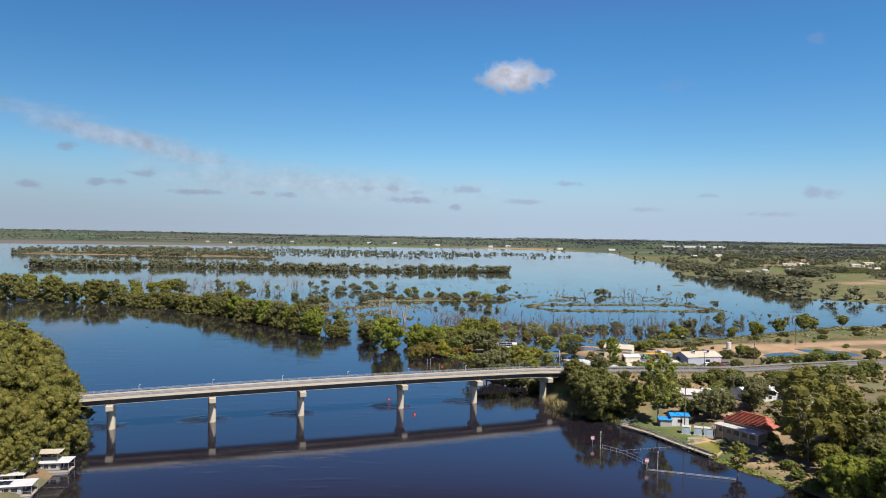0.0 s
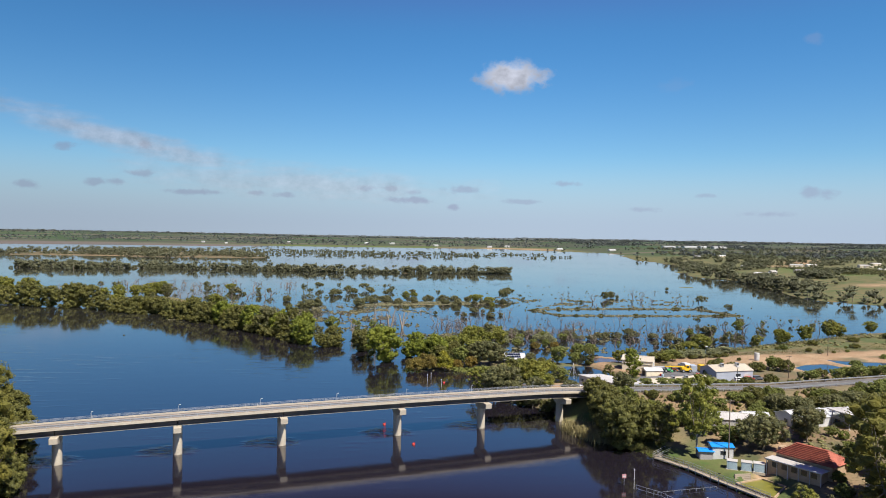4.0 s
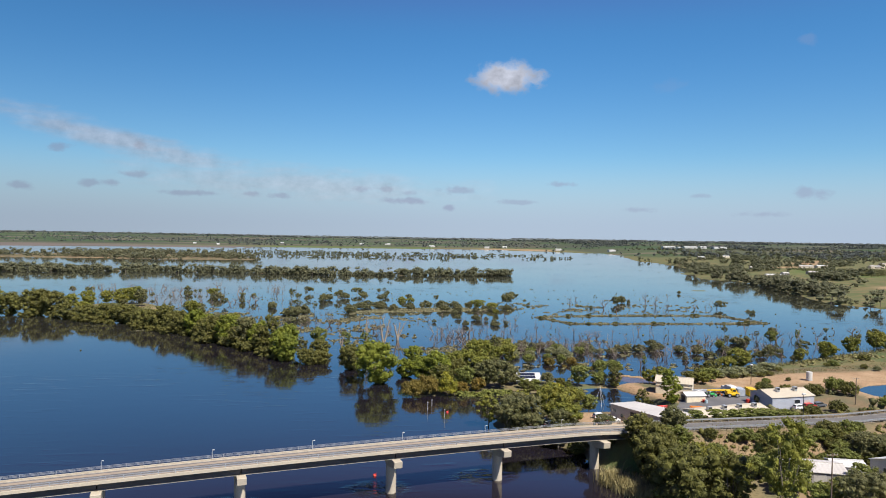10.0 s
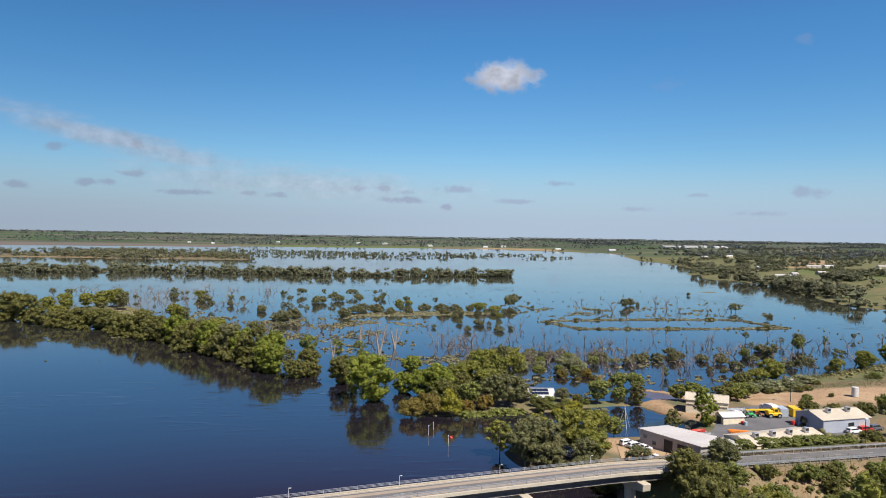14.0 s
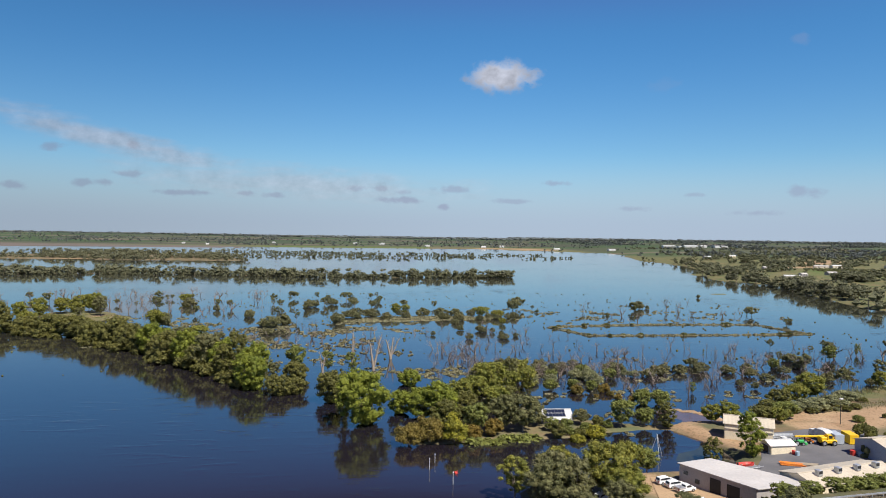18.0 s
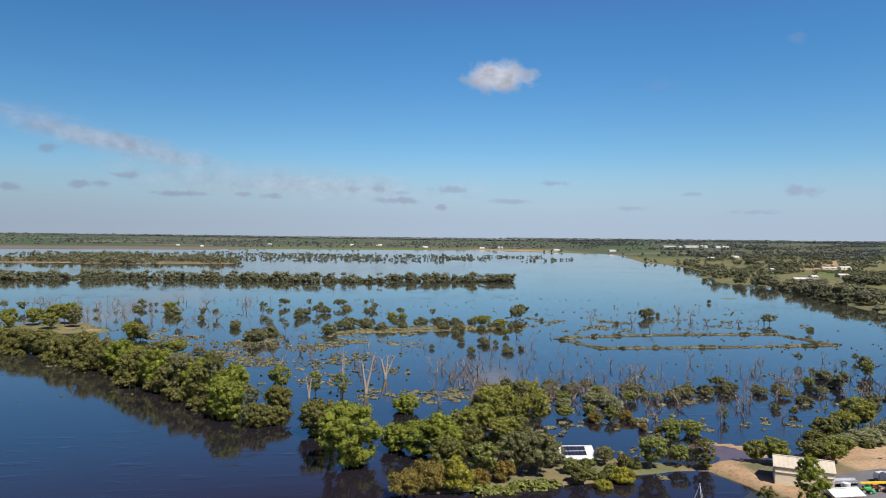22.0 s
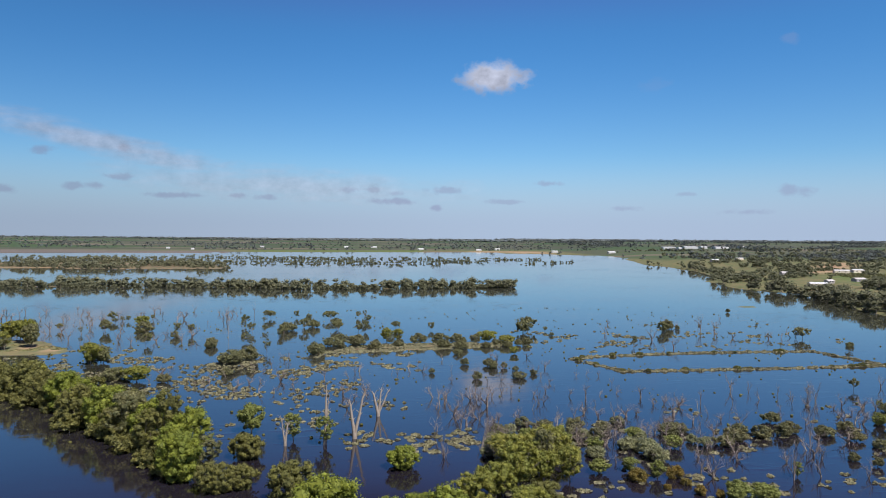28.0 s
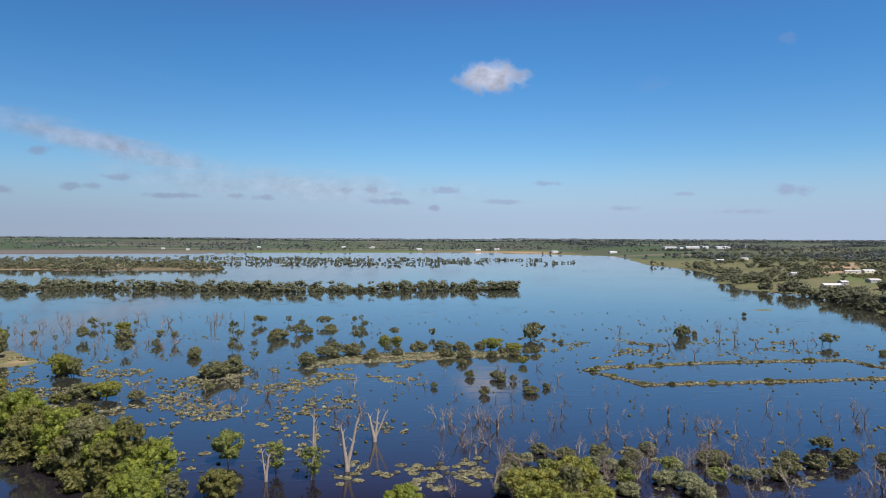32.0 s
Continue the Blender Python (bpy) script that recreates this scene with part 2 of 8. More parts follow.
BRICK = surface("tan_brick_wall", (0.46, 0.34, 0.22), (0.40, 0.28, 0.18), 0.85, coarse=0.4, fine=5)
BLUE = surface("bright_blue_sheet", (0.02, 0.28, 0.75), (0.02, 0.24, 0.65), 0.45, bump=0.03)
DARK = surface("dark_opening", (0.03, 0.03, 0.033), (0.022, 0.022, 0.025), 0.6, bump=0)
RED = surface("red_paint", (0.55, 0.05, 0.035), (0.45, 0.04, 0.03), 0.5, bump=0.03)
YELLOW = surface("yellow_paint", (0.80, 0.50, 0.02), (0.72, 0.44, 0.02), 0.45, bump=0.03)
ORANGE = surface("orange_paint", (0.75, 0.22, 0.03), (0.6, 0.17, 0.03), 0.5, bump=0.03)
GREENP = surface("green_paint", (0.05, 0.42, 0.10), (0.04, 0.34, 0.09), 0.5, bump=0.03)
TEAL = surface("pale_blue_tank_plastic", (0.40, 0.50, 0.54), (0.34, 0.44, 0.50), 0.5, bump=0.03)
TYRE = surface("black_rubber", (0.03, 0.03, 0.03), (0.022, 0.022, 0.022), 0.8, bump=0.05)
TIMBER = surface("weathered_timber", (0.36, 0.30, 0.22), (0.28, 0.23, 0.17), 0.85)
POLE = surface("brown_timber_pole", (0.20, 0.15, 0.11), (0.15, 0.11, 0.08), 0.85)
SAND = surface("orange_sand", (0.41, 0.28, 0.16), (0.35, 0.23, 0.13), 0.95, coarse=0.12, fine=2)
PANEL = surface("dark_solar_panel", (0.02, 0.025, 0.045), (0.015, 0.02, 0.035), 0.12, bump=0, spec=0.6)
MATS = foliage("pale_floating_reeds", (0.235, 0.215, 0.115), (0.20, 0.19, 0.098), (0.135, 0.12, 0.066), 0.1)
SIGN = surface("bleached_red_sign", (0.55, 0.25, 0.24), (0.48, 0.2, 0.2), 0.6, bump=0.02)
VERGE = surface("dry_road_verge", (0.20, 0.155, 0.10), (0.15, 0.125, 0.075), 0.95, coarse=0.3, fine=2)
REED = foliage("straw_reeds", (0.36, 0.30, 0.13), (0.32, 0.27, 0.12), (0.25, 0.21, 0.10), 0.15)
GRASS = foliage("dry_grass_tufts", (0.20, 0.20, 0.07), (0.17, 0.18, 0.06), (0.22, 0.17, 0.08), 0.15)
GLASS = surface("dark_window_glass", (0.03, 0.035, 0.04), (0.025, 0.03, 0.035), 0.08, bump=0, spec=0.6)


def ground_material():
    m, t, p = node_mat("dry_ground")
    big, mid, fine = noise_tex(t, 0.012, 4), noise_tex(t, 0.11, 5), noise_tex(t, 1.3, 5)
    lush, dirt = t.nodes.new("ShaderNodeAttribute"), t.nodes.new("ShaderNodeAttribute")
    lush.attribute_name, dirt.attribute_name = "lush", "dirt"
    col = mix(t, ramp(t, big.outputs["Fac"], 0.40, 0.62), (0.14, 0.128, 0.075), (0.095, 0.10, 0.05))
    col = mix(t, ramp(t, mid.outputs["Fac"], 0.40, 0.64), col, (0.21, 0.145, 0.085))
    wet = mix(t, ramp(t, mid.outputs["Fac"], 0.4, 0.62), (0.078, 0.128, 0.034), (0.125, 0.140, 0.048))
    col = mix(t, lush.outputs["Fac"], col, wet)
    soil = mix(t, ramp(t, mid.outputs["Fac"], 0.35, 0.65), (0.405, 0.28, 0.168), (0.31, 0.20, 0.115))
    col = mix(t, dirt.outputs["Fac"], col, soil)
    plain = t.nodes.new("ShaderNodeAttribute")
    plain.attribute_name = "plain"
    plots, rows_ = noise_tex(t, 0.0022, 1, (0.45, 1.5, 1.0)), noise_tex(t, 0.0035, 2, (0.4, 1.7, 1.0))
    # far plots and mud flats: haze put in as cooler, greyer base colour
    farm = mix(t, ramp(t, plots.outputs["Fac"], 0.49, 0.51), (0.066, 0.074, 0.050), (0.050, 0.082, 0.038))
    farm = mix(t, ramp(t, rows_.outputs["Fac"], 0.575, 0.59), farm, (0.135, 0.115, 0.085))
    col = mix(t, plain.outputs["Fac"], col, farm)
    flat_mud = t.nodes.new("ShaderNodeAttribute")
    flat_mud.attribute_name = "mud"
    streaks = noise_tex(t, 0.02, 4, (0.25, 1.6, 1.0))
    col = mix(t, flat_mud.outputs["Fac"], col, mix(t, ramp(t, streaks.outputs["Fac"], 0.4, 0.62), (0.155, 0.128, 0.112), (0.115, 0.102, 0.088)))
    col = mix(t, ramp(t, fine.outputs["Fac"], 0.5, 0.85), col, (0.10, 0.09, 0.045))
    t.links.new(col, p.inputs["Base Color"])
    p.inputs["Roughness"].default_value = 0.95
    p.inputs["Specular IOR Level"].default_value = 0.1
    b = add(t, "ShaderNodeBump", Strength=0.5, Distance=0.3)
    t.links.new(fine.outputs["Fac"], b.inputs["Height"])
    t.links.new(b.outputs[0], p.inputs["Normal"])
    return m


def water_material():
    m, t, p = node_mat("flood_water")
    deep = noise_tex(t, 0.006, 3)
    # dark brown body with reflected sky put in as indigo, a little paler over the shallow flats beyond the levee
    river = mix(t, ramp(t, deep.outputs["Fac"], 0.4, 0.6), (0.0122, 0.0100, 0.0150), (0.0140, 0.0112, 0.0156))
    geo = t.nodes.new("ShaderNodeNewGeometry")
    sx = t.nodes.new("ShaderNodeSeparateXYZ")
    t.links.new(geo.outputs["Position"], sx.inputs[0])
    shallow = mix(t, ramp(t, deep.outputs["Fac"], 0.35, 0.65), (0.040, 0.042, 0.029), (0.045, 0.045, 0.031))
    col = mix(t, ramp(t, sx.outputs[1], 400, 640), river, shallow)
    t.links.new(col, p.inputs["Base Color"])
    p.inputs["IOR"].default_value = 2.0
    lw = add(t, "ShaderNodeLayerWeight", Blend=0.5)
    gloss = add(t, "ShaderNodeMapRange")
    for k, v in ((1, 0.64), (2, 0.77), (3, 0.03), (4, 1.0)):
        gloss.inputs[k].default_value = v
    t.links.new(lw.outputs["Facing"], gloss.inputs[0])
    t.links.new(gloss.outputs[0], p.inputs["Specular IOR Level"])
    calm = add(t, "ShaderNodeMapRange")
    for k, v in ((1, 390), (2, 520), (3, 0.075), (4, 0.04)):
        calm.inputs[k].default_value = v
    t.links.new(sx.outputs[1], calm.inputs[0])
    t.links.new(calm.outputs[0], p.inputs["Roughness"])
    t.links.new(calm.outputs[0], p.inputs["Coat Roughness"])
    p.inputs["Coat Weight"].default_value = 0.22
    p.inputs["Coat IOR"].default_value = 1.33
    # ripples come in patches: the open river is livelier than the still flats
    patch = noise_tex(t, 0.02, 3, (1.0, 0.35, 1.0))
    rip = noise_tex(t, 0.55, 4, (0.7, 1.3, 1.0))
    swirl = noise_tex(t, 0.10, 3, (0.6, 1.6, 1.0))
    h = t.nodes.new("ShaderNodeMath")
    h.operation = "MULTIPLY"
    t.links.new(rip.outputs["Fac"], h.inputs[0])
    t.links.new(ramp(t, patch.outputs["Fac"], 0.35, 0.75), h.inputs[1])
    b = add(t, "ShaderNodeBump", Strength=0.06, Distance=0.25)
    t.links.new(h.outputs[0], b.inputs["Height"])
    b2 = add(t, "ShaderNodeBump", Strength=0.03, Distance=0.6)
    t.links.new(swirl.outputs["Fac"], b2.inputs["Height"])
    t.links.new(b.outputs[0], b2.inputs["Normal"])
    # eddies and wakes drawn out by the current, in streaky fields on the open river
    eddy = noise_tex(t, 0.16, 5, (0.45, 1.9, 1.0))
    field = noise_tex(t, 0.011, 2, (1.0, 1.0, 1.0))
    live = t.nodes.new("ShaderNodeMath")
    live.operation = "MULTIPLY"
    t.links.new(ramp(t, eddy.outputs["Fac"], 0.55, 0.85), live.inputs[0])
    t.links.new(ramp(t, field.outputs["Fac"], 0.42, 0.62), live.inputs[1])
    b3 = add(t, "ShaderNodeBump", Strength=0.16, Distance=0.5)
    t.links.new(live.outputs[0], b3.inputs["Height"])
    t.links.new(b2.outputs[0], b3.inputs["Normal"])
    # broken water trailing from each bridge pier
    wake = None
    for s_ in PIERS[1:-1]:
        px, py = on_line(s_ - 2.5, 2.0)
        off = t.nodes.new("ShaderNodeVectorMath")
        off.operation = "SUBTRACT"
        off.inputs[1].default_value = (px, py, 0)
        t.links.new(geo.outputs["Position"], off.inputs[0])
        sq = t.nodes.new("ShaderNodeVectorMath")
        sq.operation = "MULTIPLY"
        sq.inputs[1].default_value = (1 / 9.0, 1 / 6.0, 0)
        t.links.new(off.outputs[0], sq.inputs[0])
        ln = t.nodes.new("ShaderNodeVectorMath")
        ln.operation = "LENGTH"
        t.links.new(sq.outputs[0], ln.inputs[0])
        near_ = ramp(t, ln.outputs["Value"], 1.0, 0.2)
        if wake is None:
            wake = near_
        else:
            mx = t.nodes.new("ShaderNodeMath")
            mx.operation = "MAXIMUM"
            t.links.new(wake, mx.inputs[0])
            t.links.new(near_, mx.inputs[1])
            wake = mx.outputs[0]
    chop = noise_tex(t, 0.5, 4, (0.45, 1.5, 1.0))
    wk = t.nodes.new("ShaderNodeMath")
    wk.operation = "MULTIPLY"
    t.links.new(ramp(t, chop.outputs["Fac"], 0.45, 0.75), wk.inputs[0])
    t.links.new(wake, wk.inputs[1])
    b4 = add(t, "ShaderNodeBump", Strength=0.7, Distance=0.5)
    t.links.new(wk.outputs[0], b4.inputs["Height"])
    t.links.new(b3.outputs[0], b4.inputs["Normal"])
    t.links.new(b4.outputs[0], p.inputs["Normal"])
    t.links.new(b4.outputs[0], p.inputs["Coat Normal"])
    return m


# ---- mesh helpers ----


def mesh_from(name, verts, faces, material, smooth=False):
    me = bpy.data.meshes.new(name)
    me.from_pydata([tuple(v) for v in verts], [], [tuple(f) for f in faces])
    me.materials.append(material)
    if smooth:
        me.polygons.foreach_set("use_smooth", [True] * len(me.polygons))
    me.update()
    return me


def quads_mesh(name, quads, material):
    """A mesh of loose quads from an array of shape (n, 4, 3)."""
    n = len(quads)
    me = bpy.data.meshes.new(name)
    me.vertices.add(4 * n)
    me.vertices.foreach_set("co", quads.reshape(-1).astype(np.float32))
    me.loops.add(4 * n)
    me.loops.foreach_set("vertex_index", np.arange(4 * n, dtype=np.int32))
    me.polygons.add(n)
    me.polygons.foreach_set("loop_start", np.arange(0, 4 * n, 4, dtype=np.int32))
    me.materials.append(material)
    me.update(calc_edges=True)
    me.validate()
    return me


def tris_mesh(name, tris, material):
    """A mesh of loose triangles from an array of shape (n, 3, 3)."""
    n = len(tris)
    me = bpy.data.meshes.new(name)
    me.vertices.add(3 * n)
    me.vertices.foreach_set("co", tris.reshape(-1).astype(np.float32))
    me.loops.add(3 * n)
    me.loops.foreach_set("vertex_index", np.arange(3 * n, dtype=np.int32))
    me.polygons.add(n)
    me.polygons.foreach_set("loop_start", np.arange(0, 3 * n, 3, dtype=np.int32))
    me.materials.append(material)
    me.update(calc_edges=True)
    return me


def put(name, me, parent=None, m=None):
    ob = new(name, me)
    if parent:
        ob.parent = parent
    if m is not None:
        ob.matrix_basis = m
    return ob


def part(name, bm, material, parent, label=""):
    me = bpy.data.meshes.new(name)
    bm.to_mesh(me)
    bm.free()
    me.materials.append(material)
    ob = put(name, me, parent)
    if label:
        tagged(ob, label)
    return ob


def box(x0, y0, z0, x1, y1, z1, bevel=0.0, bm=None):
    b = bm or bmesh.new()
    made = bmesh.ops.create_cube(b, size=1.0)["verts"]
    bmesh.ops.scale(b, vec=(x1 - x0, y1 - y0, z1 - z0), verts=made)
    bmesh.ops.translate(b, vec=((x0 + x1) / 2, (y0 + y1) / 2, (z0 + z1) / 2), verts=made)
    if bevel and bm is None:
        bmesh.ops.bevel(b, geom=b.edges[:], offset=bevel, segments=1, affect="EDGES")
    return b


def cyl(x, y, z0, z1, r0, r1=None, seg=12, bm=None):
    b = bm or bmesh.new()
    made = bmesh.ops.create_cone(b, cap_ends=True, segments=seg, radius1=r0, radius2=r0 if r1 is None else r1, depth=z1 - z0)["verts"]
    bmesh.ops.translate(b, vec=(x, y, (z0 + z1) / 2), verts=made)
    return b


def bar(a, c, r, seg=6, bm=None):
    """A round bar from a to c."""
    b = bm or bmesh.new()
    a, c = Vector(a), Vector(c)
    d = c - a
    made = bmesh.ops.create_cone(b, cap_ends=True, segments=seg, radius1=r, radius2=r, depth=d.length)["verts"]
    m = Matrix.Translation((a + c) / 2) @ d.to_track_quat("Z", "Y").to_matrix().to_4x4()
    bmesh.ops.transform(b, matrix=m, verts=made)
    return b


def tube(verts, faces, pts, radii, sides=5):
    """Adds a tapered tube along pts to the lists."""
    base = len(verts)
    up = np.array((0.31, 0.17, 0.93))
    for i, p in enumerate(pts):
        d = np.subtract(pts[min(i + 1, len(pts) - 1)], pts[max(i - 1, 0)])
        d = d / (np.linalg.norm(d) + 1e-9)
        u = np.cross(d, up)
        u = u / (np.linalg.norm(u) + 1e-9)
        v = np.cross(d, u)
        for k in range(sides):
            a = 2 * math.pi * k / sides
            verts.append(tuple(np.asarray(p) + radii[i] * (math.cos(a) * u + math.sin(a) * v)))
    for i in range(len(pts) - 1):
        for k in range(sides):
            a, b = base + i * sides + k, base + i * sides + (k + 1) % sides
            faces.append((a, b, b + sides, a + sides))


# ---- terrain ----
BRIDGE_A = Vector((-68.0, 210.0))
BDIR = Vector((136.0, 30.0)).normalized()
BNOR = Vector((-BDIR.y, BDIR.x))


def on_line(s, o=0.0):
    """The plan point s metres along the bridge line from its first pier and o metres across it."""
    p = BRIDGE_A + BDIR * s + BNOR * o
    return p.x, p.y


PIERS = (-27.5, 0.0, 27.6, 54.0, 86.6, 112.7, 139.3)


def road_z(s):
    """The height of the road along the bridge line."""
    if s < 135:
        return 10.55 - 0.75 * ((s - 78) / 80) ** 2
    return 10.17 - 4.5 * min(1.0, (s - 135) / 90) - 1.0 * min(1.0, max(0.0, (s - 225) / 150))


NEAR_BANK = ((72, 243), (70, 232), (71, 221), (78, 214), (83, 204), (88, 193), (95, 172), (101, 156), (106, 138), (115, 100),
             (130, -400), (6000, -400), (6000, 430), (700, 450), (400, 425), (347, 414), (320, 419), (264, 390), (216, 371),
             (173, 350), (152, 338), (138, 335), (129.5, 330.5), (121.4, 331.5), (113.5, 331.2), (107.8, 328), (107, 324), (110.8, 314), (111.8, 308), (111, 300), (109, 293), (102, 288),
             (92, 291), (75, 290), (58, 287), (49, 281), (52, 268), (66, 254))
CLUMP = ((25, 318), (40, 315.5), (60, 317.5), (97, 323), (112, 324), (112, 329), (94, 337), (82, 343), (66, 343), (45, 332), (30, 324))
FAR_EAST = ((700, 1782), (620, 1500), (632, 1440), (618, 1374), (611, 1297), (567, 1152), (500, 1060), (475, 959), (479, 915), (488, 883), (514, 867), (473, 788),
            (465, 760), (446, 710), (434, 668), (424, 634), (440, 600), (475, 569), (620, 548), (1200, 500), (6000, 440), (6000, 6000), (1200, 6000), (760, 2000))
SHORE_ISLE = ((352, 749), (358, 735), (378, 740), (386, 756), (380, 772), (364, 770))
FAR_SHORE = ((-6000, 2150), (-1500, 2120), (-962, 2130), (-680, 2170), (-296, 2200), (114, 2270), (341, 2280), (600, 2160), (760, 1960), (900, 1860), (6000, 1800),
             (6000, 6000), (-6000, 6000))
WEST_BANK = ((-58, -400), (-63, 100), (-66, 165), (-72, 195), (-84, 232), (-100, 262), (-150, 285), (-420, 300), (-6000, 330), (-6000, -400))
SPIT = ((-185, 622), (-168, 634), (-151, 634), (-134, 621), (-112, 588), (-127, 577), (-150, 577), (-182, 584))
BELT_A = ((-640, 1400), (-520, 1430), (-340, 1362), (-158, 1385), (-160, 1480), (-250, 1600), (-433, 1680), (-700, 1600))
BELT_B = ((-420, 1015), (-324, 1003), (-253, 1016), (-175, 1008), (-57, 980), (57, 965), (220, 975), (222, 995), (57, 990), (-57, 1010), (-253, 1050), (-430, 1060))
STRIP = ((9, 572), (21, 567), (50, 573), (80, 576), (104, 577), (116, 584), (107, 594), (85, 597), (52, 593), (21, 585))
POOL_RIM = ((93.4, 181.4), (101.4, 183.8), (104.2, 178.6), (97.0, 172.0))
SANDBAR = ((111.5, 350.5), (120.8, 348.8), (128.2, 345), (131.4, 338.4), (131, 331), (127, 331), (126.2, 338), (124, 341.4), (119, 344.6))
ISLE = ((-38, 541), (-24, 538), (-14, 548), (-20, 558), (-33, 556))


def inside(px, py, poly):
    """Signed distance from the outline, positive inside."""
    d = np.full(px.shape, 1e12)
    ins = np.zeros(px.shape, bool)
    n = len(poly)
    for i in range(n):
        (ax, ay), (bx, by) = poly[i], poly[(i + 1) % n]
        ex, ey = bx - ax, by - ay
        t = np.clip(((px - ax) * ex + (py - ay) * ey) / (ex * ex + ey * ey), 0, 1)
        d = np.minimum(d, (px - ax - t * ex) ** 2 + (py - ay - t * ey) ** 2)
        cross = ((ay > py) != (by > py)) & (px < ex * (py - ay) / (ey if ey else 1e-9) + ax)
        ins ^= cross
    return np.where(ins, 1, -1) * np.sqrt(d)


def wobble(px, py, s):
    return (np.sin(px / s + 1.3 * np.sin(py / s * 0.7)) + np.sin(py / s * 1.1 + 1.7 * np.sin(px / s * 0.6 + 2))) * 0.5


def step(v, w):
    v = np.clip(v / w, 0, 1)
    return v * v * (3 - 2 * v)


def terrain(px, py):
    px, py = np.asarray(px, float), np.asarray(py, float)
    j = wobble(px, py, 9.0) * 1.2
    h = np.full(px.shape, -2.5)

    def rise(poly, top, width, ragged=1.0):
        nonlocal h
        d = inside(px, py, poly) + j * ragged
        h = np.maximum(h, -2.5 + step(d + width * 0.45, width) * (top + 2.5))
        return d

    d = rise(NEAR_BANK, 1.3, 7.0, 0.5)
    south = step(d - 5, 25) * 3.0 * step(238 - py, 25) * step(px - 70, 20)
    east_rise = 1.1 * step(px - 165, 25) * step(d - 6, 14) * (py > 240)
    h = np.where(d > 0, h + south + east_rise + 0.8 * step(d - 8, 20) * (py > 240), h)
    rise(CLUMP, 0.35, 3.0)
    d = rise(FAR_EAST, 1.2, 14.0, 2.0)
    h = np.where(d > 0, h + 5.5 * step(d - 10, 120) - 1.5 * step(d - 600, 1500) + wobble(px, py, 90) * 1.5 * step(d, 200), h)
    d = rise(FAR_SHORE, 1.0, 40.0, 4.0)
    h = np.where((d > 0) & (px < 900), np.maximum(h, 1.0 + (5.0 + 20.0 * step(700 - px, 2400)) * step(d - 500, 2300) + wobble(px, py, 160) * 1.5 * step(d - 300, 800)), h)
    rise(WEST_BANK, 1.6, 8.0)
    rise(SPIT, 0.7, 9.0, 2.0)
    rise(SHORE_ISLE, 0.5, 6.0, 2.0)
    rise(BELT_A, 0.7, 20.0, 6.0)
    rise(BELT_B, 0.35, 16.0, 5.0)
    rise(STRIP, 0.25, 5.0, 2.0)
    rise(ISLE, 0.25, 5.0, 2.0)
    rise(SANDBAR, 0.4, 2.6, 0.15)
    # the road's embankment east of the bridge, and the western approach
    s = (px - BRIDGE_A.x) * BDIR.x + (py - BRIDGE_A.y) * BDIR.y
    o = np.abs((px - BRIDGE_A.x) * BNOR.x + (py - BRIDGE_A.y) * BNOR.y)
    zr = np.where(s < 135, 10.2, 10.17 - 4.5 * np.clip((s - 135) / 90, 0, 1) - 1.0 * np.clip((s - 225) / 150, 0, 1)) - 0.25
    bank = zr - np.clip(o - 6.0, 0, None) * (0.45 + 0.4 * np.clip((175 - s) / 30, 0, 1)) - np.clip(150 - s, 0, None) * 1.1
    bank = np.where(s > 120, bank, -9)
    h = np.maximum(h, bank)
    westb = 9.6 - np.clip(o - 6.0, 0, None) * 0.6 - np.clip(s + 26, 0, None) * 0.8
    h = np.maximum(h, np.where(s < -12, westb, -9))
    # the shaded ponds beside the sandy track
    for poly in (((192, 303), (202, 310), (212, 312), (214, 298), (205, 292), (194, 295)),
                 ((219, 322), (228, 317), (241, 314), (240, 302), (224, 298))):
        d = inside(px, py, poly)
        h = np.where(d > -3, np.minimum(h, 3.3 - step(d + 3, 5) * 2.6), h)
    # the sunken terrace by the river house
    h = np.where(inside(px, py, POOL_RIM) > -1.0, np.minimum(h, 0.1), h)
    return h


def ground_at(x, y):
    return float(terrain(np.array([x]), np.array([y]))[0])


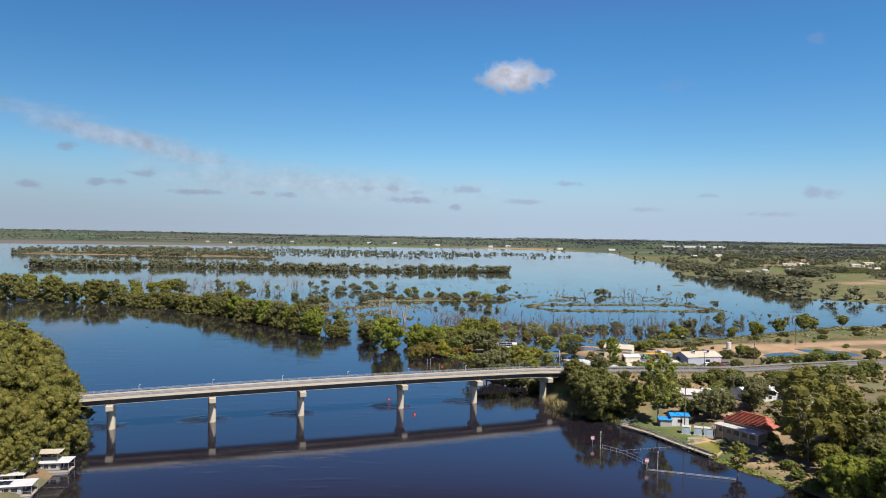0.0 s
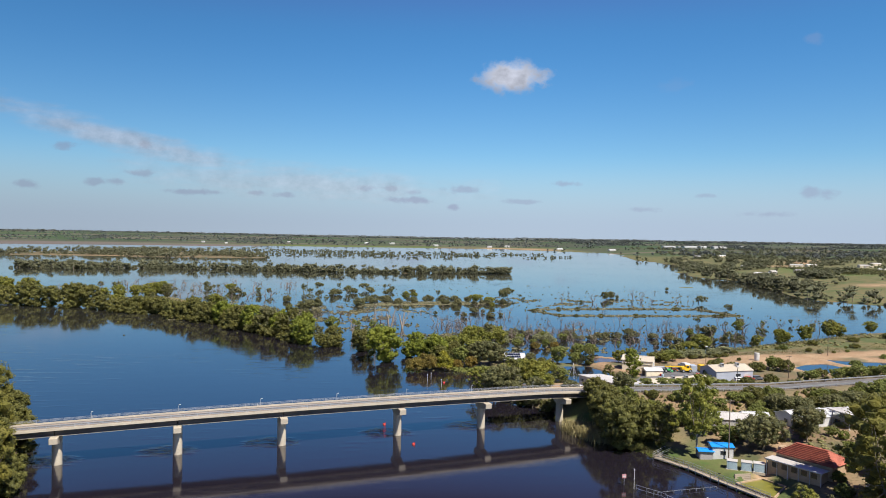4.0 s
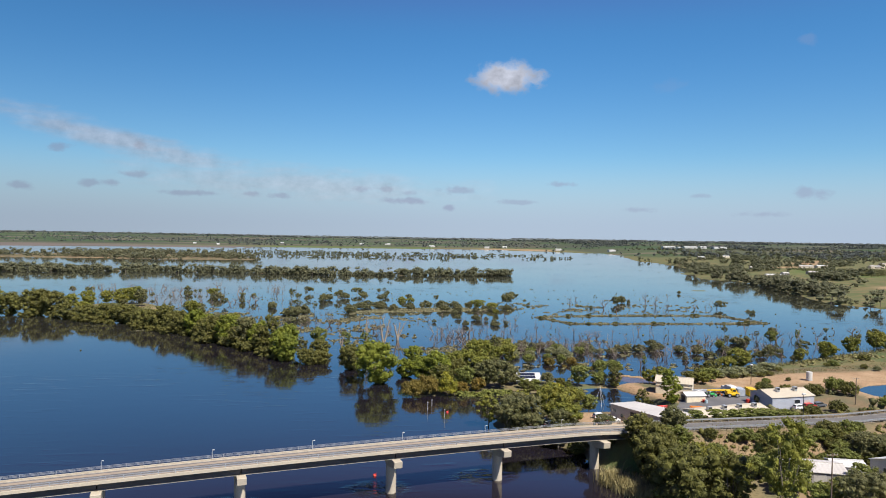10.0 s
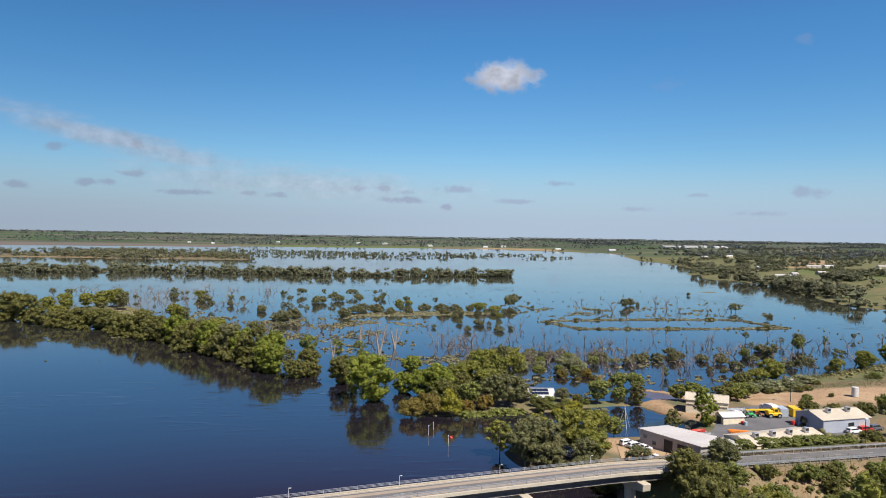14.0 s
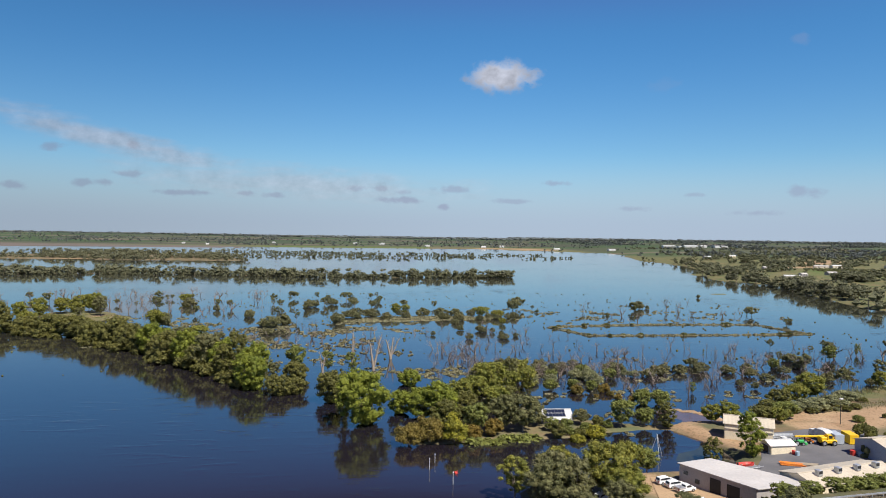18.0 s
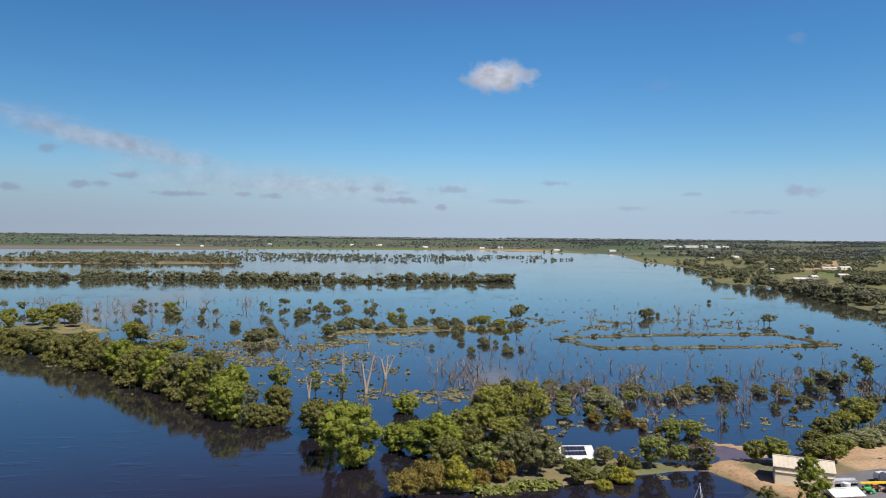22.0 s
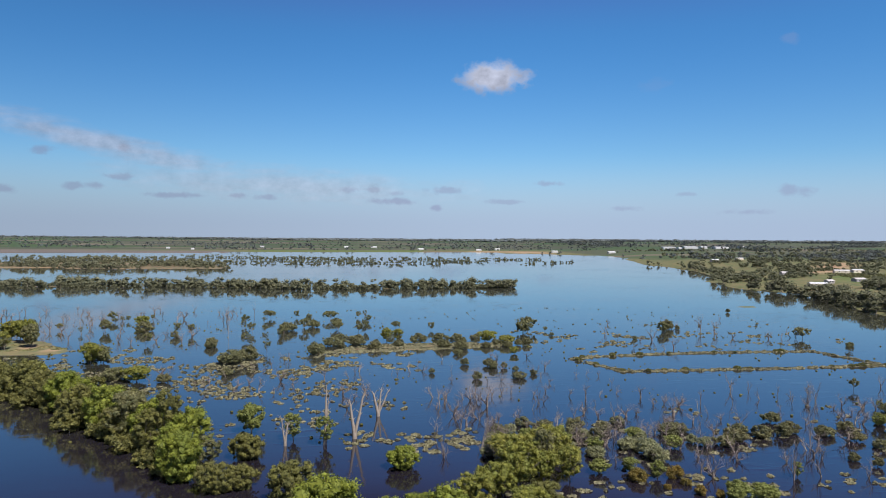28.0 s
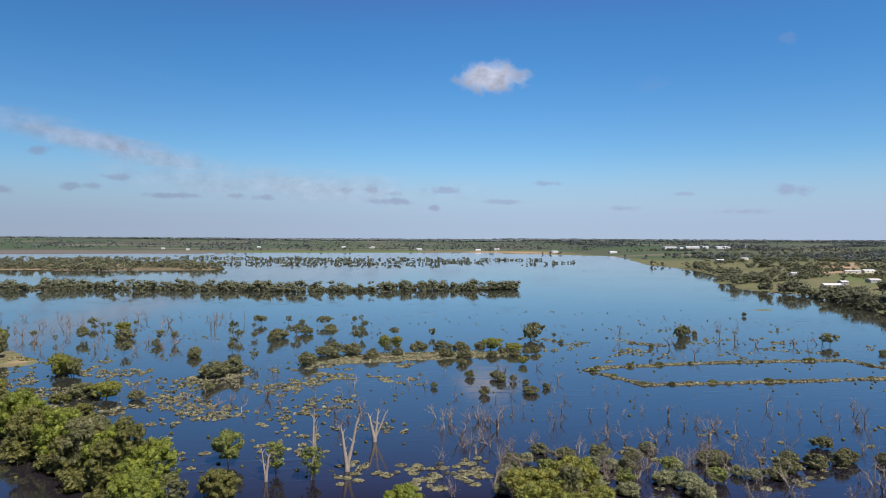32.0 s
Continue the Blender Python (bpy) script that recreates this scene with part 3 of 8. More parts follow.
def build_ground():
    xs = np.concatenate([np.arange(-5600, -420, 200), np.arange(-420, -150, 9), np.arange(-150, 70, 4.4), np.arange(70, 160, 2.0), np.arange(160, 270, 3.0),
                         np.arange(270, 700, 9), np.arange(700, 2000, 50), np.arange(2000, 5601, 200)])
    ys = np.concatenate([np.arange(-390, 120, 15), np.arange(120, 350, 2.2), np.arange(350, 440, 3.5), np.arange(440, 700, 8), np.arange(700, 2200, 30),
                         np.arange(2200, 5300, 110)])
    X, Y = np.meshgrid(xs, ys)
    Z = terrain(X, Y)
    nx, ny = len(xs), len(ys)
    co = np.stack([X, Y, Z], -1).reshape(-1, 3)
    i = np.arange(nx * ny).reshape(ny, nx)
    quads = np.stack([i[:-1, :-1], i[:-1, 1:], i[1:, 1:], i[1:, :-1]], -1).reshape(-1, 4)
    me = bpy.data.meshes.new("ground")
    me.vertices.add(len(co))
    me.vertices.foreach_set("co", co.reshape(-1).astype(np.float32))
    me.loops.add(quads.size)
    me.loops.foreach_set("vertex_index", quads.reshape(-1).astype(np.int32))
    me.polygons.add(len(quads))
    me.polygons.foreach_set("loop_start", np.arange(0, quads.size, 4, dtype=np.int32))
    me.update(calc_edges=True)
    me.polygons.foreach_set("use_smooth", [True] * len(me.polygons))
    x, y = co[:, 0], co[:, 1]

    def along(pts, w):
        best = np.full(x.shape, 1e9)
        for (ax, ay), (bx, by) in zip(pts[:-1], pts[1:]):
            ex, ey = bx - ax, by - ay
            t = np.clip(((x - ax) * ex + (y - ay) * ey) / (ex * ex + ey * ey), 0, 1)
            best = np.minimum(best, np.hypot(x - ax - t * ex, y - ay - t * ey))
        return 1 - step(best + wobble(x, y, 3) * 0.6 - w * 0.6, w * 0.8)

    dirt = np.zeros(x.shape)
    for pts, w in ((((112.3, 327.8), (113.4, 321), (114.3, 316), (117.4, 309), (119.3, 303), (122, 296)), 3.2), (((110, 327), (116.2, 328.8), (121.4, 329.2), (127, 327.7)), 2.6), (((114, 348.5), (120.6, 346), (125.8, 342.5), (128.3, 337.8), (129, 332)), 2.2), (((134, 330), (160, 330), (190, 328), (215, 327), (260, 335), (330, 345)), 6),
                   (((150, 318), (175, 322), (200, 318), (214, 317), (222, 296)), 7), (((190, 300), (186, 318)), 5), (((214, 290), (190, 291)), 4),
                   (((240, 320), (255, 312), (245, 298)), 5), (((80, 283), (86, 270), (84, 262)), 6), (((100, 183), (112, 192), (122, 206), (130, 214)), 2.2),
                   (((100, 166), (108, 158), (112, 150)), 2.4), (((130, 232), (150, 236)), 3), (((-150, 604), (-118, 588)), 1.2),
                   (((-60, 905), (60, 890)), 4), (((-500, 1420), (-300, 1400)), 8), (((535, 880), (575, 905)), 5), (((560, 720), (640, 760)), 10), (((480, 590), (640, 570)), 4), (((840, 1260), (1000, 1430)), 22), (((700, 1120), (800, 1180)), 9)):
        dirt = np.maximum(dirt, along(pts, w))
    dirt = np.maximum(dirt, 0.85 * step(inside(x, y, ((420, 2270), (640, 2150), (700, 2290), (450, 2380))) + 20, 40))
    worn = 0.5 + 0.5 * wobble(x, y, 2.7) * wobble(x + 40, y, 6.1)
    for poly, f in ((((100, 224), (128, 226), (150, 234), (160, 246), (108, 244)), 0.75), (((94, 202), (118, 194), (128, 208), (104, 214)), 0.75),
                    (((100, 150), (112, 138), (126, 150), (126, 180), (112, 182), (104, 168)), 0.6), (((132, 200), (150, 194), (154, 208), (138, 212)), 0.9),
                    (((82, 214), (92, 204), (100, 214), (104, 238), (90, 240)), 0.45), (((160, 238), (230, 252), (240, 268), (150, 250)), 0.45)):
        dirt = np.maximum(dirt, f * step(inside(x, y, poly) + 3, 6) * (0.45 + 0.55 * worn))
    plain = np.maximum(step(y - 2400, 120), 0.85 * step(y - 1500, 200) * (x > 700))
    mud = step(inside(x, y, ((-3600, 2080), (-330, 2060), (-150, 2240), (-380, 2400), (-1000, 2480), (-1700, 2600), (-3600, 2750))) + 30, 90)
    lush = np.zeros(x.shape)
    for poly, f in ((((170, 352), (216, 368), (264, 388), (347, 412), (500, 430), (700, 440), (700, 380), (240, 345)), 0.45),
                    (((68, 240), (76, 216), (90, 186), (102, 150), (113, 152), (105, 186), (96, 206), (88, 226), (82, 243)), 0.85),
                    (((92, 181), (98, 184), (102, 173), (97, 171)), 1.0), (CLUMP, 0.25), (SPIT, 0.35), (((-295, 2250), (279, 2300), (335, 2620), (-131, 2720)), 0.9),
                    (((712, 2067), (838, 1758), (1300, 1900), (855, 2423)), 0.9), (((360, 1900), (700, 1850), (800, 2400), (420, 2400)), 0.4),
                    (((600, 960), (720, 860), (840, 1080), (690, 1080)), 0.8), (((460, 770), (500, 735), (560, 800), (530, 850)), 0.6), (SHORE_ISLE, 0.6), (((107, 330), (106, 338), (120, 334), (118, 330)), 0.4), (((-5600, 2430), (900, 2400), (900, 5300), (-5600, 5300)), 0.38), (((-1150, 2900), (-330, 2840), (-300, 3200), (-1250, 3300)), 0.95), (((-480, 2480), (-200, 2470), (-190, 2600), (-470, 2640)), 0.9), (((350, 2440), (620, 2420), (640, 2600), (360, 2650)), 0.8), (FAR_EAST, 0.42), (((-700, 2240), (-250, 2260), (-240, 2400), (-640, 2430)), 0.9)):
        lush = np.maximum(lush, f * step(inside(x, y, poly) + 6, 12))
    for nm, arr in (("dirt", dirt), ("lush", lush), ("mud", mud), ("plain", plain)):
        at = me.attributes.new(nm, "FLOAT", "POINT")
        at.data.foreach_set("value", arr.astype(np.float32))
    me.materials.append(ground_material())
    return tagged(put("ground", me), "dry grassy and sandy flood-plain ground", "ground", kind="structure")


build_ground()
wm = mesh_from("water", [(-5600, -390, 0), (5600, -390, 0), (5600, 2300, 0), (-5600, 2300, 0)], [(0, 1, 2, 3)], water_material())
tagged(put("water", wm), "dark brown-blue flood water with faint ripples", "water", kind="structure")
silt_mat = surface("wet_pink_silt", (0.115, 0.070, 0.062), (0.085, 0.055, 0.052), 0.16, coarse=0.25, fine=2, bump=0.04, spec=0.5)
lawn_mat = surface("algae_flooded_lawn", (0.040, 0.040, 0.018), (0.018, 0.019, 0.014), 0.06, coarse=0.16, fine=2, bump=0.03, spec=0.5)
for nm, poly, ma, words in (("silt_shallows", ((116.8, 334), (114.5, 331), (122.5, 331.4), (128, 330.5), (128.6, 335), (126.4, 340), (120.6, 344.6), (115, 346.6), (112.4, 344)), silt_mat, "pinkish silt-laden shallow water over a drowned track"),
                            ("flooded_lawn", ((96.5, 298), (100, 303.5), (106, 306), (111.6, 311), (113.4, 306), (112.5, 299), (108.5, 294), (101, 292.5)), lawn_mat, "green algae-covered water over a flooded lawn")):
    tagged(put(nm, mesh_from(nm, [(a, b, 0.012) for a, b in poly], [tuple(range(len(poly)))[::-1]], ma)), words, "water", kind="structure")
pond_mat, pt, pp = node_mat("pond_water")
pp.inputs["Base Color"].default_value = (0.02, 0.045, 0.08, 1)
pp.inputs["Roughness"].default_value = 0.06
pp.inputs["IOR"].default_value = 1.33
for poly in (((190, 304), (202, 312), (214, 314), (216, 297), (205, 290), (192, 293)), ((217, 324), (228, 319), (243, 316), (242, 300), (224, 296))):
    tagged(put("pond", mesh_from("pond", [(a, b, 2.55) for a, b in poly], [tuple(range(len(poly)))][::-1], pond_mat)),
           "small blue settling pond with sandy banks", "pond", "settling ponds", "structure")


def draped(name, poly, lift, material, label, category, cell=3.0):
    """A thin paved sheet that follows the ground, cut to an outline."""
    bm = bmesh.new()
    bm.faces.new([bm.verts.new((a, b, 0)) for a, b in poly])
    xs0, xs1 = min(p[0] for p in poly), max(p[0] for p in poly)
    ys0, ys1 = min(p[1] for p in poly), max(p[1] for p in poly)
    for lo, hi, nrm in ((xs0, xs1, (1, 0, 0)), (ys0, ys1, (0, 1, 0))):
        v = lo + cell
        while v < hi:
            bmesh.ops.bisect_plane(bm, geom=bm.verts[:] + bm.edges[:] + bm.faces[:], plane_co=(v if nrm[0] else 0, v if nrm[1] else 0, 0), plane_no=nrm)
            v += cell
    zs = terrain([v.co.x for v in bm.verts], [v.co.y for v in bm.verts])
    for v, z in zip(bm.verts, zs):
        v.co.z = float(z) + lift
    bm.normal_update()
    for f in bm.faces:
        if f.normal.z < 0:
            f.normal_flip()
    me = bpy.data.meshes.new(name)
    bm.to_mesh(me)
    bm.free()
    me.materials.append(material)
    return tagged(put(name, me), label, category, kind="structure")


draped("yard", ((108, 283), (117, 293), (122, 301), (132, 313), (150, 316), (163, 306), (166, 286), (150, 279), (130, 283), (116, 276)), 0.12, YARD,
       "dark asphalt depot yard", "yard")
draped("car_park", ((78, 268), (83, 284), (88, 282), (94, 270), (92, 258), (80, 258)), 0.12, SAND, "orange gravel car park", "car park")


# ---- bridge ----
def ribbon(s0, s1, o0, o1, z0, z1, n, zf=road_z):
    """A box that follows the road's height between two stations."""
    bm = bmesh.new()
    rows = []
    for i in range(n + 1):
        s = s0 + (s1 - s0) * i / n
        z = zf(s)
        a, b = on_line(s, o0), on_line(s, o1)
        rows.append([bm.verts.new((*a, z + z0)), bm.verts.new((*b, z + z0)), bm.verts.new((*b, z + z1)), bm.verts.new((*a, z + z1))])
    for p, q in zip(rows[:-1], rows[1:]):
        for k in range(4):
            bm.faces.new((p[k], p[(k + 1) % 4], q[(k + 1) % 4], q[k]))
    bm.faces.new(rows[0][::-1])
    bm.faces.new(rows[-1])
    bmesh.ops.recalc_face_normals(bm, faces=bm.faces[:])
    return bm


def build_bridge():
    br = tagged(new("road_bridge"), "pale concrete road bridge on single round piers", "bridge")
    part("deck", ribbon(-40, 150, -5.2, 2.0, -0.34, -0.2, 40), CONCRETE, br)
    part("road_surface", ribbon(-40, 150, -4.6, 1.05, -0.196, -0.12, 40), ASPHALT, br, "worn grey two-lane asphalt")
    part("footpath", ribbon(-40, 150, 1.3, 1.87, -0.196, -0.06, 40), PATHWAY, br)
    part("kerb", ribbon(-40, 150, -5.35, -4.75, -0.32, 0.25, 40), CONCRETE, br, "pale concrete edge kerb facing the river")
    part("kerb", ribbon(-40, 150, 1.09, 1.3, -0.196, 0.0, 40), CONCRETE, br)
    part("kerb", ribbon(-40, 150, 1.89, 2.08, -0.4, 0.06, 40), CONCRETE, br)
    for o in (-4.35, 0.8):
        part("edge_line", ribbon(-40, 150, o, o + 0.14, -0.116, -0.106, 40), LINE, br)
    part("wheel_track", ribbon(-40, 150, -3.9, -2.7, -0.117, -0.111, 40), PATHWAY, br, "brown worn wheel track")
    part("wheel_track", ribbon(-40, 150, -0.9, 0.3, -0.117, -0.111, 40), PATHWAY, br)
    for k in range(18):
        part("centre_dash", ribbon(-38 + k * 10.5, -34.5 + k * 10.5, -1.84, -1.72, -0.110, -0.102, 1), LINE, br)
    stations = (-40,) + PIERS + (150,)
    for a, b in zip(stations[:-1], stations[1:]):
        # girders carry the overhang's shade in their colour
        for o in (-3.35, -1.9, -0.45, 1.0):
            part("girder", ribbon(a + 0.12, b - 0.12, o - 0.5, o + 0.5, -1.86, -0.345, 4), CONCRETE_SHADED, br)
        part("girder_flange", ribbon(a + 0.12, b - 0.12, -4.3, -3.3, -1.94, -1.865, 4), CONCRETE, br)
    for s in PIERS:
        z = road_z(s) - 1.96
        ax = BDIR
        bm = bmesh.new()
        x, y = on_line(s, -0.6)
        cyl(x, y, -3.0, z - 1.0, 1.16, 1.16, 28, bm)
        col = part("pier", bm, CONCRETE, br)
        # hammerhead cap, tapering towards its ends
        bm = bmesh.new()
        prof = ((-6.1, -1.5), (-6.25, 0.0), (2.6, 0.0), (2.5, -1.2), (0.8, -2.3), (-2.0, -2.3))
        sides = []
        for e in (-0.95, 0.95):
            sides.append([bm.verts.new((*on_line(s + e, o), z + h)) for o, h in prof])
        bm.faces.new(sides[0])
        bm.faces.new(sides[1][::-1])
        for k in range(6):
            bm.faces.new((sides[0][k], sides[0][(k + 1) % 6], sides[1][(k + 1) % 6], sides[1][k]))
        bmesh.ops.recalc_face_normals(bm, faces=bm.faces[:])
        bmesh.ops.bevel(bm, geom=bm.edges[:], offset=0.08, segments=1, affect="EDGES")
        part("pier_cap", bm, CONCRETE, col)
    # railings: posts share one mesh
    post_me = bpy.data.meshes.new("rail_post")
    bm = box(-0.06, -0.08, 0, 0.06, 0.08, 0.75)
    bm.to_mesh(post_me)
    bm.free()
    post_me.materials.append(STEEL)
    tall_me = bpy.data.meshes.new("rail_post")
    bm = box(-0.035, -0.05, 0, 0.035, 0.05, 0.72)
    bm.to_mesh(tall_me)
    bm.free()
    tall_me.materials.append(STEEL)
    turn = math.degrees(math.atan2(BDIR.y, BDIR.x))
    for k in range(60):
        s = -39 + k * 3.1
        put("rail_post", post_me, br, pose(*on_line(s, -5.05), road_z(s) + 0.25, 0, 0, turn))
        put("rail_post", tall_me, br, pose(*on_line(s, 2.0), road_z(s) + 0.08, 0, 0, turn))
    for z in (0.55, 0.93):
        part("rail", ribbon(-40, 150, -5.11, -4.99, z, z + 0.11, 40), STEEL, br)
    for z in (0.34, 0.54, 0.76):
        part("rail", ribbon(-40, 150, 1.97, 2.03, z, z + 0.06, 40), STEEL, br)


build_bridge()


def build_road():
    rd = tagged(new("road_east"), "grey sealed road on an embankment with steel guard rails", "road", kind="structure")
    part("road_surface", ribbon(150, 520, -4.6, 1.4, -0.6, -0.15, 60), ASPHALT, rd)
    part("shoulder", ribbon(150, 520, -5.8, -4.61, -0.8, -0.25, 60), VERGE, rd)
    part("shoulder", ribbon(150, 520, 1.41, 3.8, -0.8, -0.25, 60), VERGE, rd)
    for o in (-4.3, 1.0):
        part("edge_line", ribbon(150, 520, o, o + 0.13, -0.146, -0.138, 40), LINE, rd)
    for k in range(20):
        part("centre_dash", ribbon(152 + k * 10.5, 155.5 + k * 10.5, -1.7, -1.58, -0.146, -0.138, 1), LINE, rd)
    for o in (-5.0, 2.3):
        part("guard_rail", ribbon(150, 300, o - 0.05, o + 0.05, 0.3, 0.62, 30), STEEL, rd)
        me = bpy.data.meshes.new("rail_post")
        bm = box(-0.06, -0.06, -0.6, 0.06, 0.06, 0.55)
        bm.to_mesh(me)
        bm.free()
        me.materials.append(STEEL)
        for k in range(50):
            put("rail_post", me, rd, pose(*on_line(151 + 3 * k, o * 1.02), road_z(151 + 3 * k)))


build_road()


def path_lamp(s, o):
    z = road_z(s)
    x, y = on_line(s, o)
    lamp = tagged(new("path_lamp"), "slim white footpath lamp post on the bridge", "lamp post", "bridge lamps")
    lamp.location = (x, y, z)
    part("post", cyl(0, 0, 0.0, 1.95, 0.05, 0.04, 8), WHITE, lamp)
    part("arm", bar((0, 0, 1.93), (0.22, -0.08, 2.0), 0.03), WHITE, lamp)
    part("lamp_head", box(0.15, -0.2, 1.96, 0.5, 0.02, 2.07, 0.03), WHITE, lamp)
    return lamp


for s in (-13.6, 7.2, 27.8, 48.6, 69.4, 89.8, 110.4, 131):
    path_lamp(s, 1.64)


# ---- trees ----
ICO = None


def leaf_cloud(centres, radii, per, size, seed, flat, down=0.3):
    """Foliage over a set of round clumps: an uneven core for each, and small leaf tufts all over it that thin out underneath.
    flat is the crown's width over its height, which keeps clumps round once the crown is scaled."""
    global ICO
    if ICO is None:
        bm = bmesh.new()
        bmesh.ops.create_icosphere(bm, subdivisions=1, radius=1.0)
        ICO = (np.array([v.co for v in bm.verts]), np.array([[v.index for v in f.verts] for f in bm.faces]))
        bm.free()
    r = np.random.default_rng(seed)
    out = []
    squash = np.array((1, 1, 0.86 * flat))
    for c, rad in zip(centres, radii):
        n = max(6, int(per * min(2.6, (rad / np.median(radii)) ** 2)))
        d = r.normal(size=(n, 3))
        d /= np.linalg.norm(d, axis=1)[:, None]
        low = d[:, 2] < -0.2
        d = d[~(low & (r.random(n) < 1 - down))]
        n = len(d)
        p = c + d * (rad * r.uniform(0.62, 1.1, n))[:, None] * squash
        nrm = d + r.normal(size=(n, 3)) * 0.8
        nrm /= np.linalg.norm(nrm, axis=1)[:, None]
        a = np.cross(nrm, r.normal(size=(n, 3)))
        a /= np.linalg.norm(a, axis=1)[:, None]
        b = np.cross(nrm, a)
        s = size * r.uniform(0.6, 1.45, n)[:, None]
        a, b = a * s * 1.05 * (1, 1, flat), b * s * 0.7 * (1, 1, flat)
        out.append(np.stack([p - a * 0.8 - b * 0.6, p + a - b * 0.35, p + a * 0.1 + b], 1))
        v = c + ICO[0] * (rad * r.uniform(0.5, 0.82, (len(ICO[0]), 1))) * squash
        out.append(v[ICO[1]])
    return np.concatenate(out)


def crown_plan(shape, seed, flat):
    """Clump centres and radii for a crown of unit width and height: clumps crowd the skin of one lobed dome."""
    r = np.random.default_rng(seed)
    n, zb, size, lobe, belly = {"full": (135, 0.04, 0.078, 0.20, 0.50), "gum": (96, 0.20, 0.075, 0.30, 0.58), "sparse": (24, 0.34, 0.092, 0.3, 0.55),
                                "dome": (46, 0.10, 0.105, 0.16, 0.36)}[shape]
    shrink = min(1.0, 1.12 / math.sqrt(flat))
    size *= shrink
    n = int(n * max(1.0, flat ** 0.6) * (0.85 if flat < 0.9 else 1.0))
    pa, pb, pc = r.uniform(0, 6.28, 3)
    belly += r.uniform(-0.06, 0.06)
    mid = zb + (1 - zb) * belly
    lean = r.normal(size=2) * 0.05
    cs, rs = [], []
    hearts = {"full": 9, "gum": 5, "sparse": 1, "dome": 4}[shape]
    for k in range(hearts):
        t = (k + 0.5) / hearts
        reach = 0.16 * math.sin(math.pi * t)
        cs.append((reach * math.cos(2.4 * k) + lean[0] * t, reach * math.sin(2.4 * k) + lean[1] * t, zb + 0.12 + (0.68 - zb) * t))
        rs.append(0.135 * shrink * r.uniform(0.85, 1.1))
    while len(cs) < n:
        az, u = r.uniform(0, 6.283), r.uniform(-1, 1) if shape != "dome" else r.uniform(-0.7, 1)
        c = size * r.choice((0.7, 0.9, 1.1, 1.4)) * r.uniform(0.85, 1.15)
        wave = 1 - lobe * (0.5 + 0.5 * math.sin(3 * az + pa + 3.5 * u)) - 0.55 * lobe * (0.5 + 0.5 * math.sin(5 * az + pb - 7 * u)) - 0.3 * lobe * math.sin(9 * u + pc + 2 * az)
        depth = r.uniform(0.55, 1.0) ** 0.5
        ring = math.sqrt(max(0.0, 1 - u * u)) * wave * depth
        half = (1 - mid - c * flat * 0.55) if u > 0 else (mid - zb)
        x, y = (0.5 - c * 0.8) * ring * math.cos(az), (0.5 - c * 0.8) * ring * math.sin(az)
        z = mid + half * u * (depth if u > 0 else 1.0) * (0.86 + 0.14 * wave)
        cs.append((x + lean[0] * z, y + lean[1] * z, min(max(z, zb + c * flat * 0.3), 1.0 - c * flat * 0.6)))
        rs.append(c)
    return np.array(cs), np.array(rs)


def trunk_mesh(name, cs, seed, girth, material, limbs=6, fork=0.25):
    r = np.random.default_rng(seed)
    verts, faces = [], []
    lean = r.normal(size=2) * 0.03
    top = np.array((lean[0], lean[1], fork + 0.2))
    tube(verts, faces, [(0, 0, -0.12), (lean[0] * 0.3, lean[1] * 0.3, fork * 0.6), tuple(top)], [girth, girth * 0.8, girth * 0.45], 7)
    for k in r.permutation(len(cs))[:limbs]:
        e = cs[k]
        s = np.array((lean[0] * 0.4, lean[1] * 0.4, fork * r.uniform(0.45, 1.2)))
        m = s * 0.45 + e * 0.55 + np.array((0, 0, -0.05)) + r.normal(size=3) * 0.02
        tube(verts, faces, [s, m, e], [girth * 0.5, girth * 0.3, girth * 0.1], 5)
    return mesh_from(name, verts, faces, material, True)


KINDS = {  # shape, leaf tufts per clump, tuft size, girth, variants
    "G": ("gum", 120, 0.0165, 0.020, 5), "B": ("full", 96, 0.0165, 0.018, 5), "D": ("gum", 110, 0.0170, 0.020, 3), "Q": ("full", 130, 0.0145, 0.018, 2),
    "Y": ("dome", 120, 0.026, 0.02, 1), "g": ("gum", 60, 0.0225, 0.022, 4), "p": ("dome", 84, 0.032, 0.02, 2), "O": ("dome", 84, 0.036, 0.02, 2),
    "F": ("full", 112, 0.0155, 0.018, 5), "S": ("dome", 54, 0.037, 0.018, 4), "T": ("sparse", 44, 0.034, 0.014, 6), "M": ("gum", 12, 0.042, 0.018, 6),
    "H": ("dome", 24, 0.06, 0.02, 3), "h": ("dome", 42, 0.048, 0.02, 4), "k": ("dome", 42, 0.048, 0.02, 3), "W": ("full", 150, 0.0120, 0.016, 4),
}
WORDS = {
    "G": "olive-green river gum with a clumped crown", "B": "brownish olive tree with a low dense crown", "D": "dark grey-green gum with a dense crown",
    "Q": "bright green willow-like tree at the water's edge", "Y": "yellow-green rounded tree on the bank", "g": "fresh green tree with a rounded open crown",
    "p": "pale grey-green saltbush beside flood water", "O": "rust-olive low round bush in flood water", "F": "green riverside tree leaning over the river",
    "S": "brown-olive dome-shaped bush standing in flood water", "T": "thin flooded gum with a few dark clumps of leaves",
    "M": "dark olive tree of the flooded belt", "H": "small olive bush on low ground", "h": "dark green rounded shrub on a dry slope", "k": "brown-olive shrub on dry sandy ground", "W": "dark olive riverside gum with a tall dense crown",
}
LEAF_OF = {"F": "Q", "T": "D", "M": "far", "H": "B", "h": "g", "k": "B"}
LIB = {}


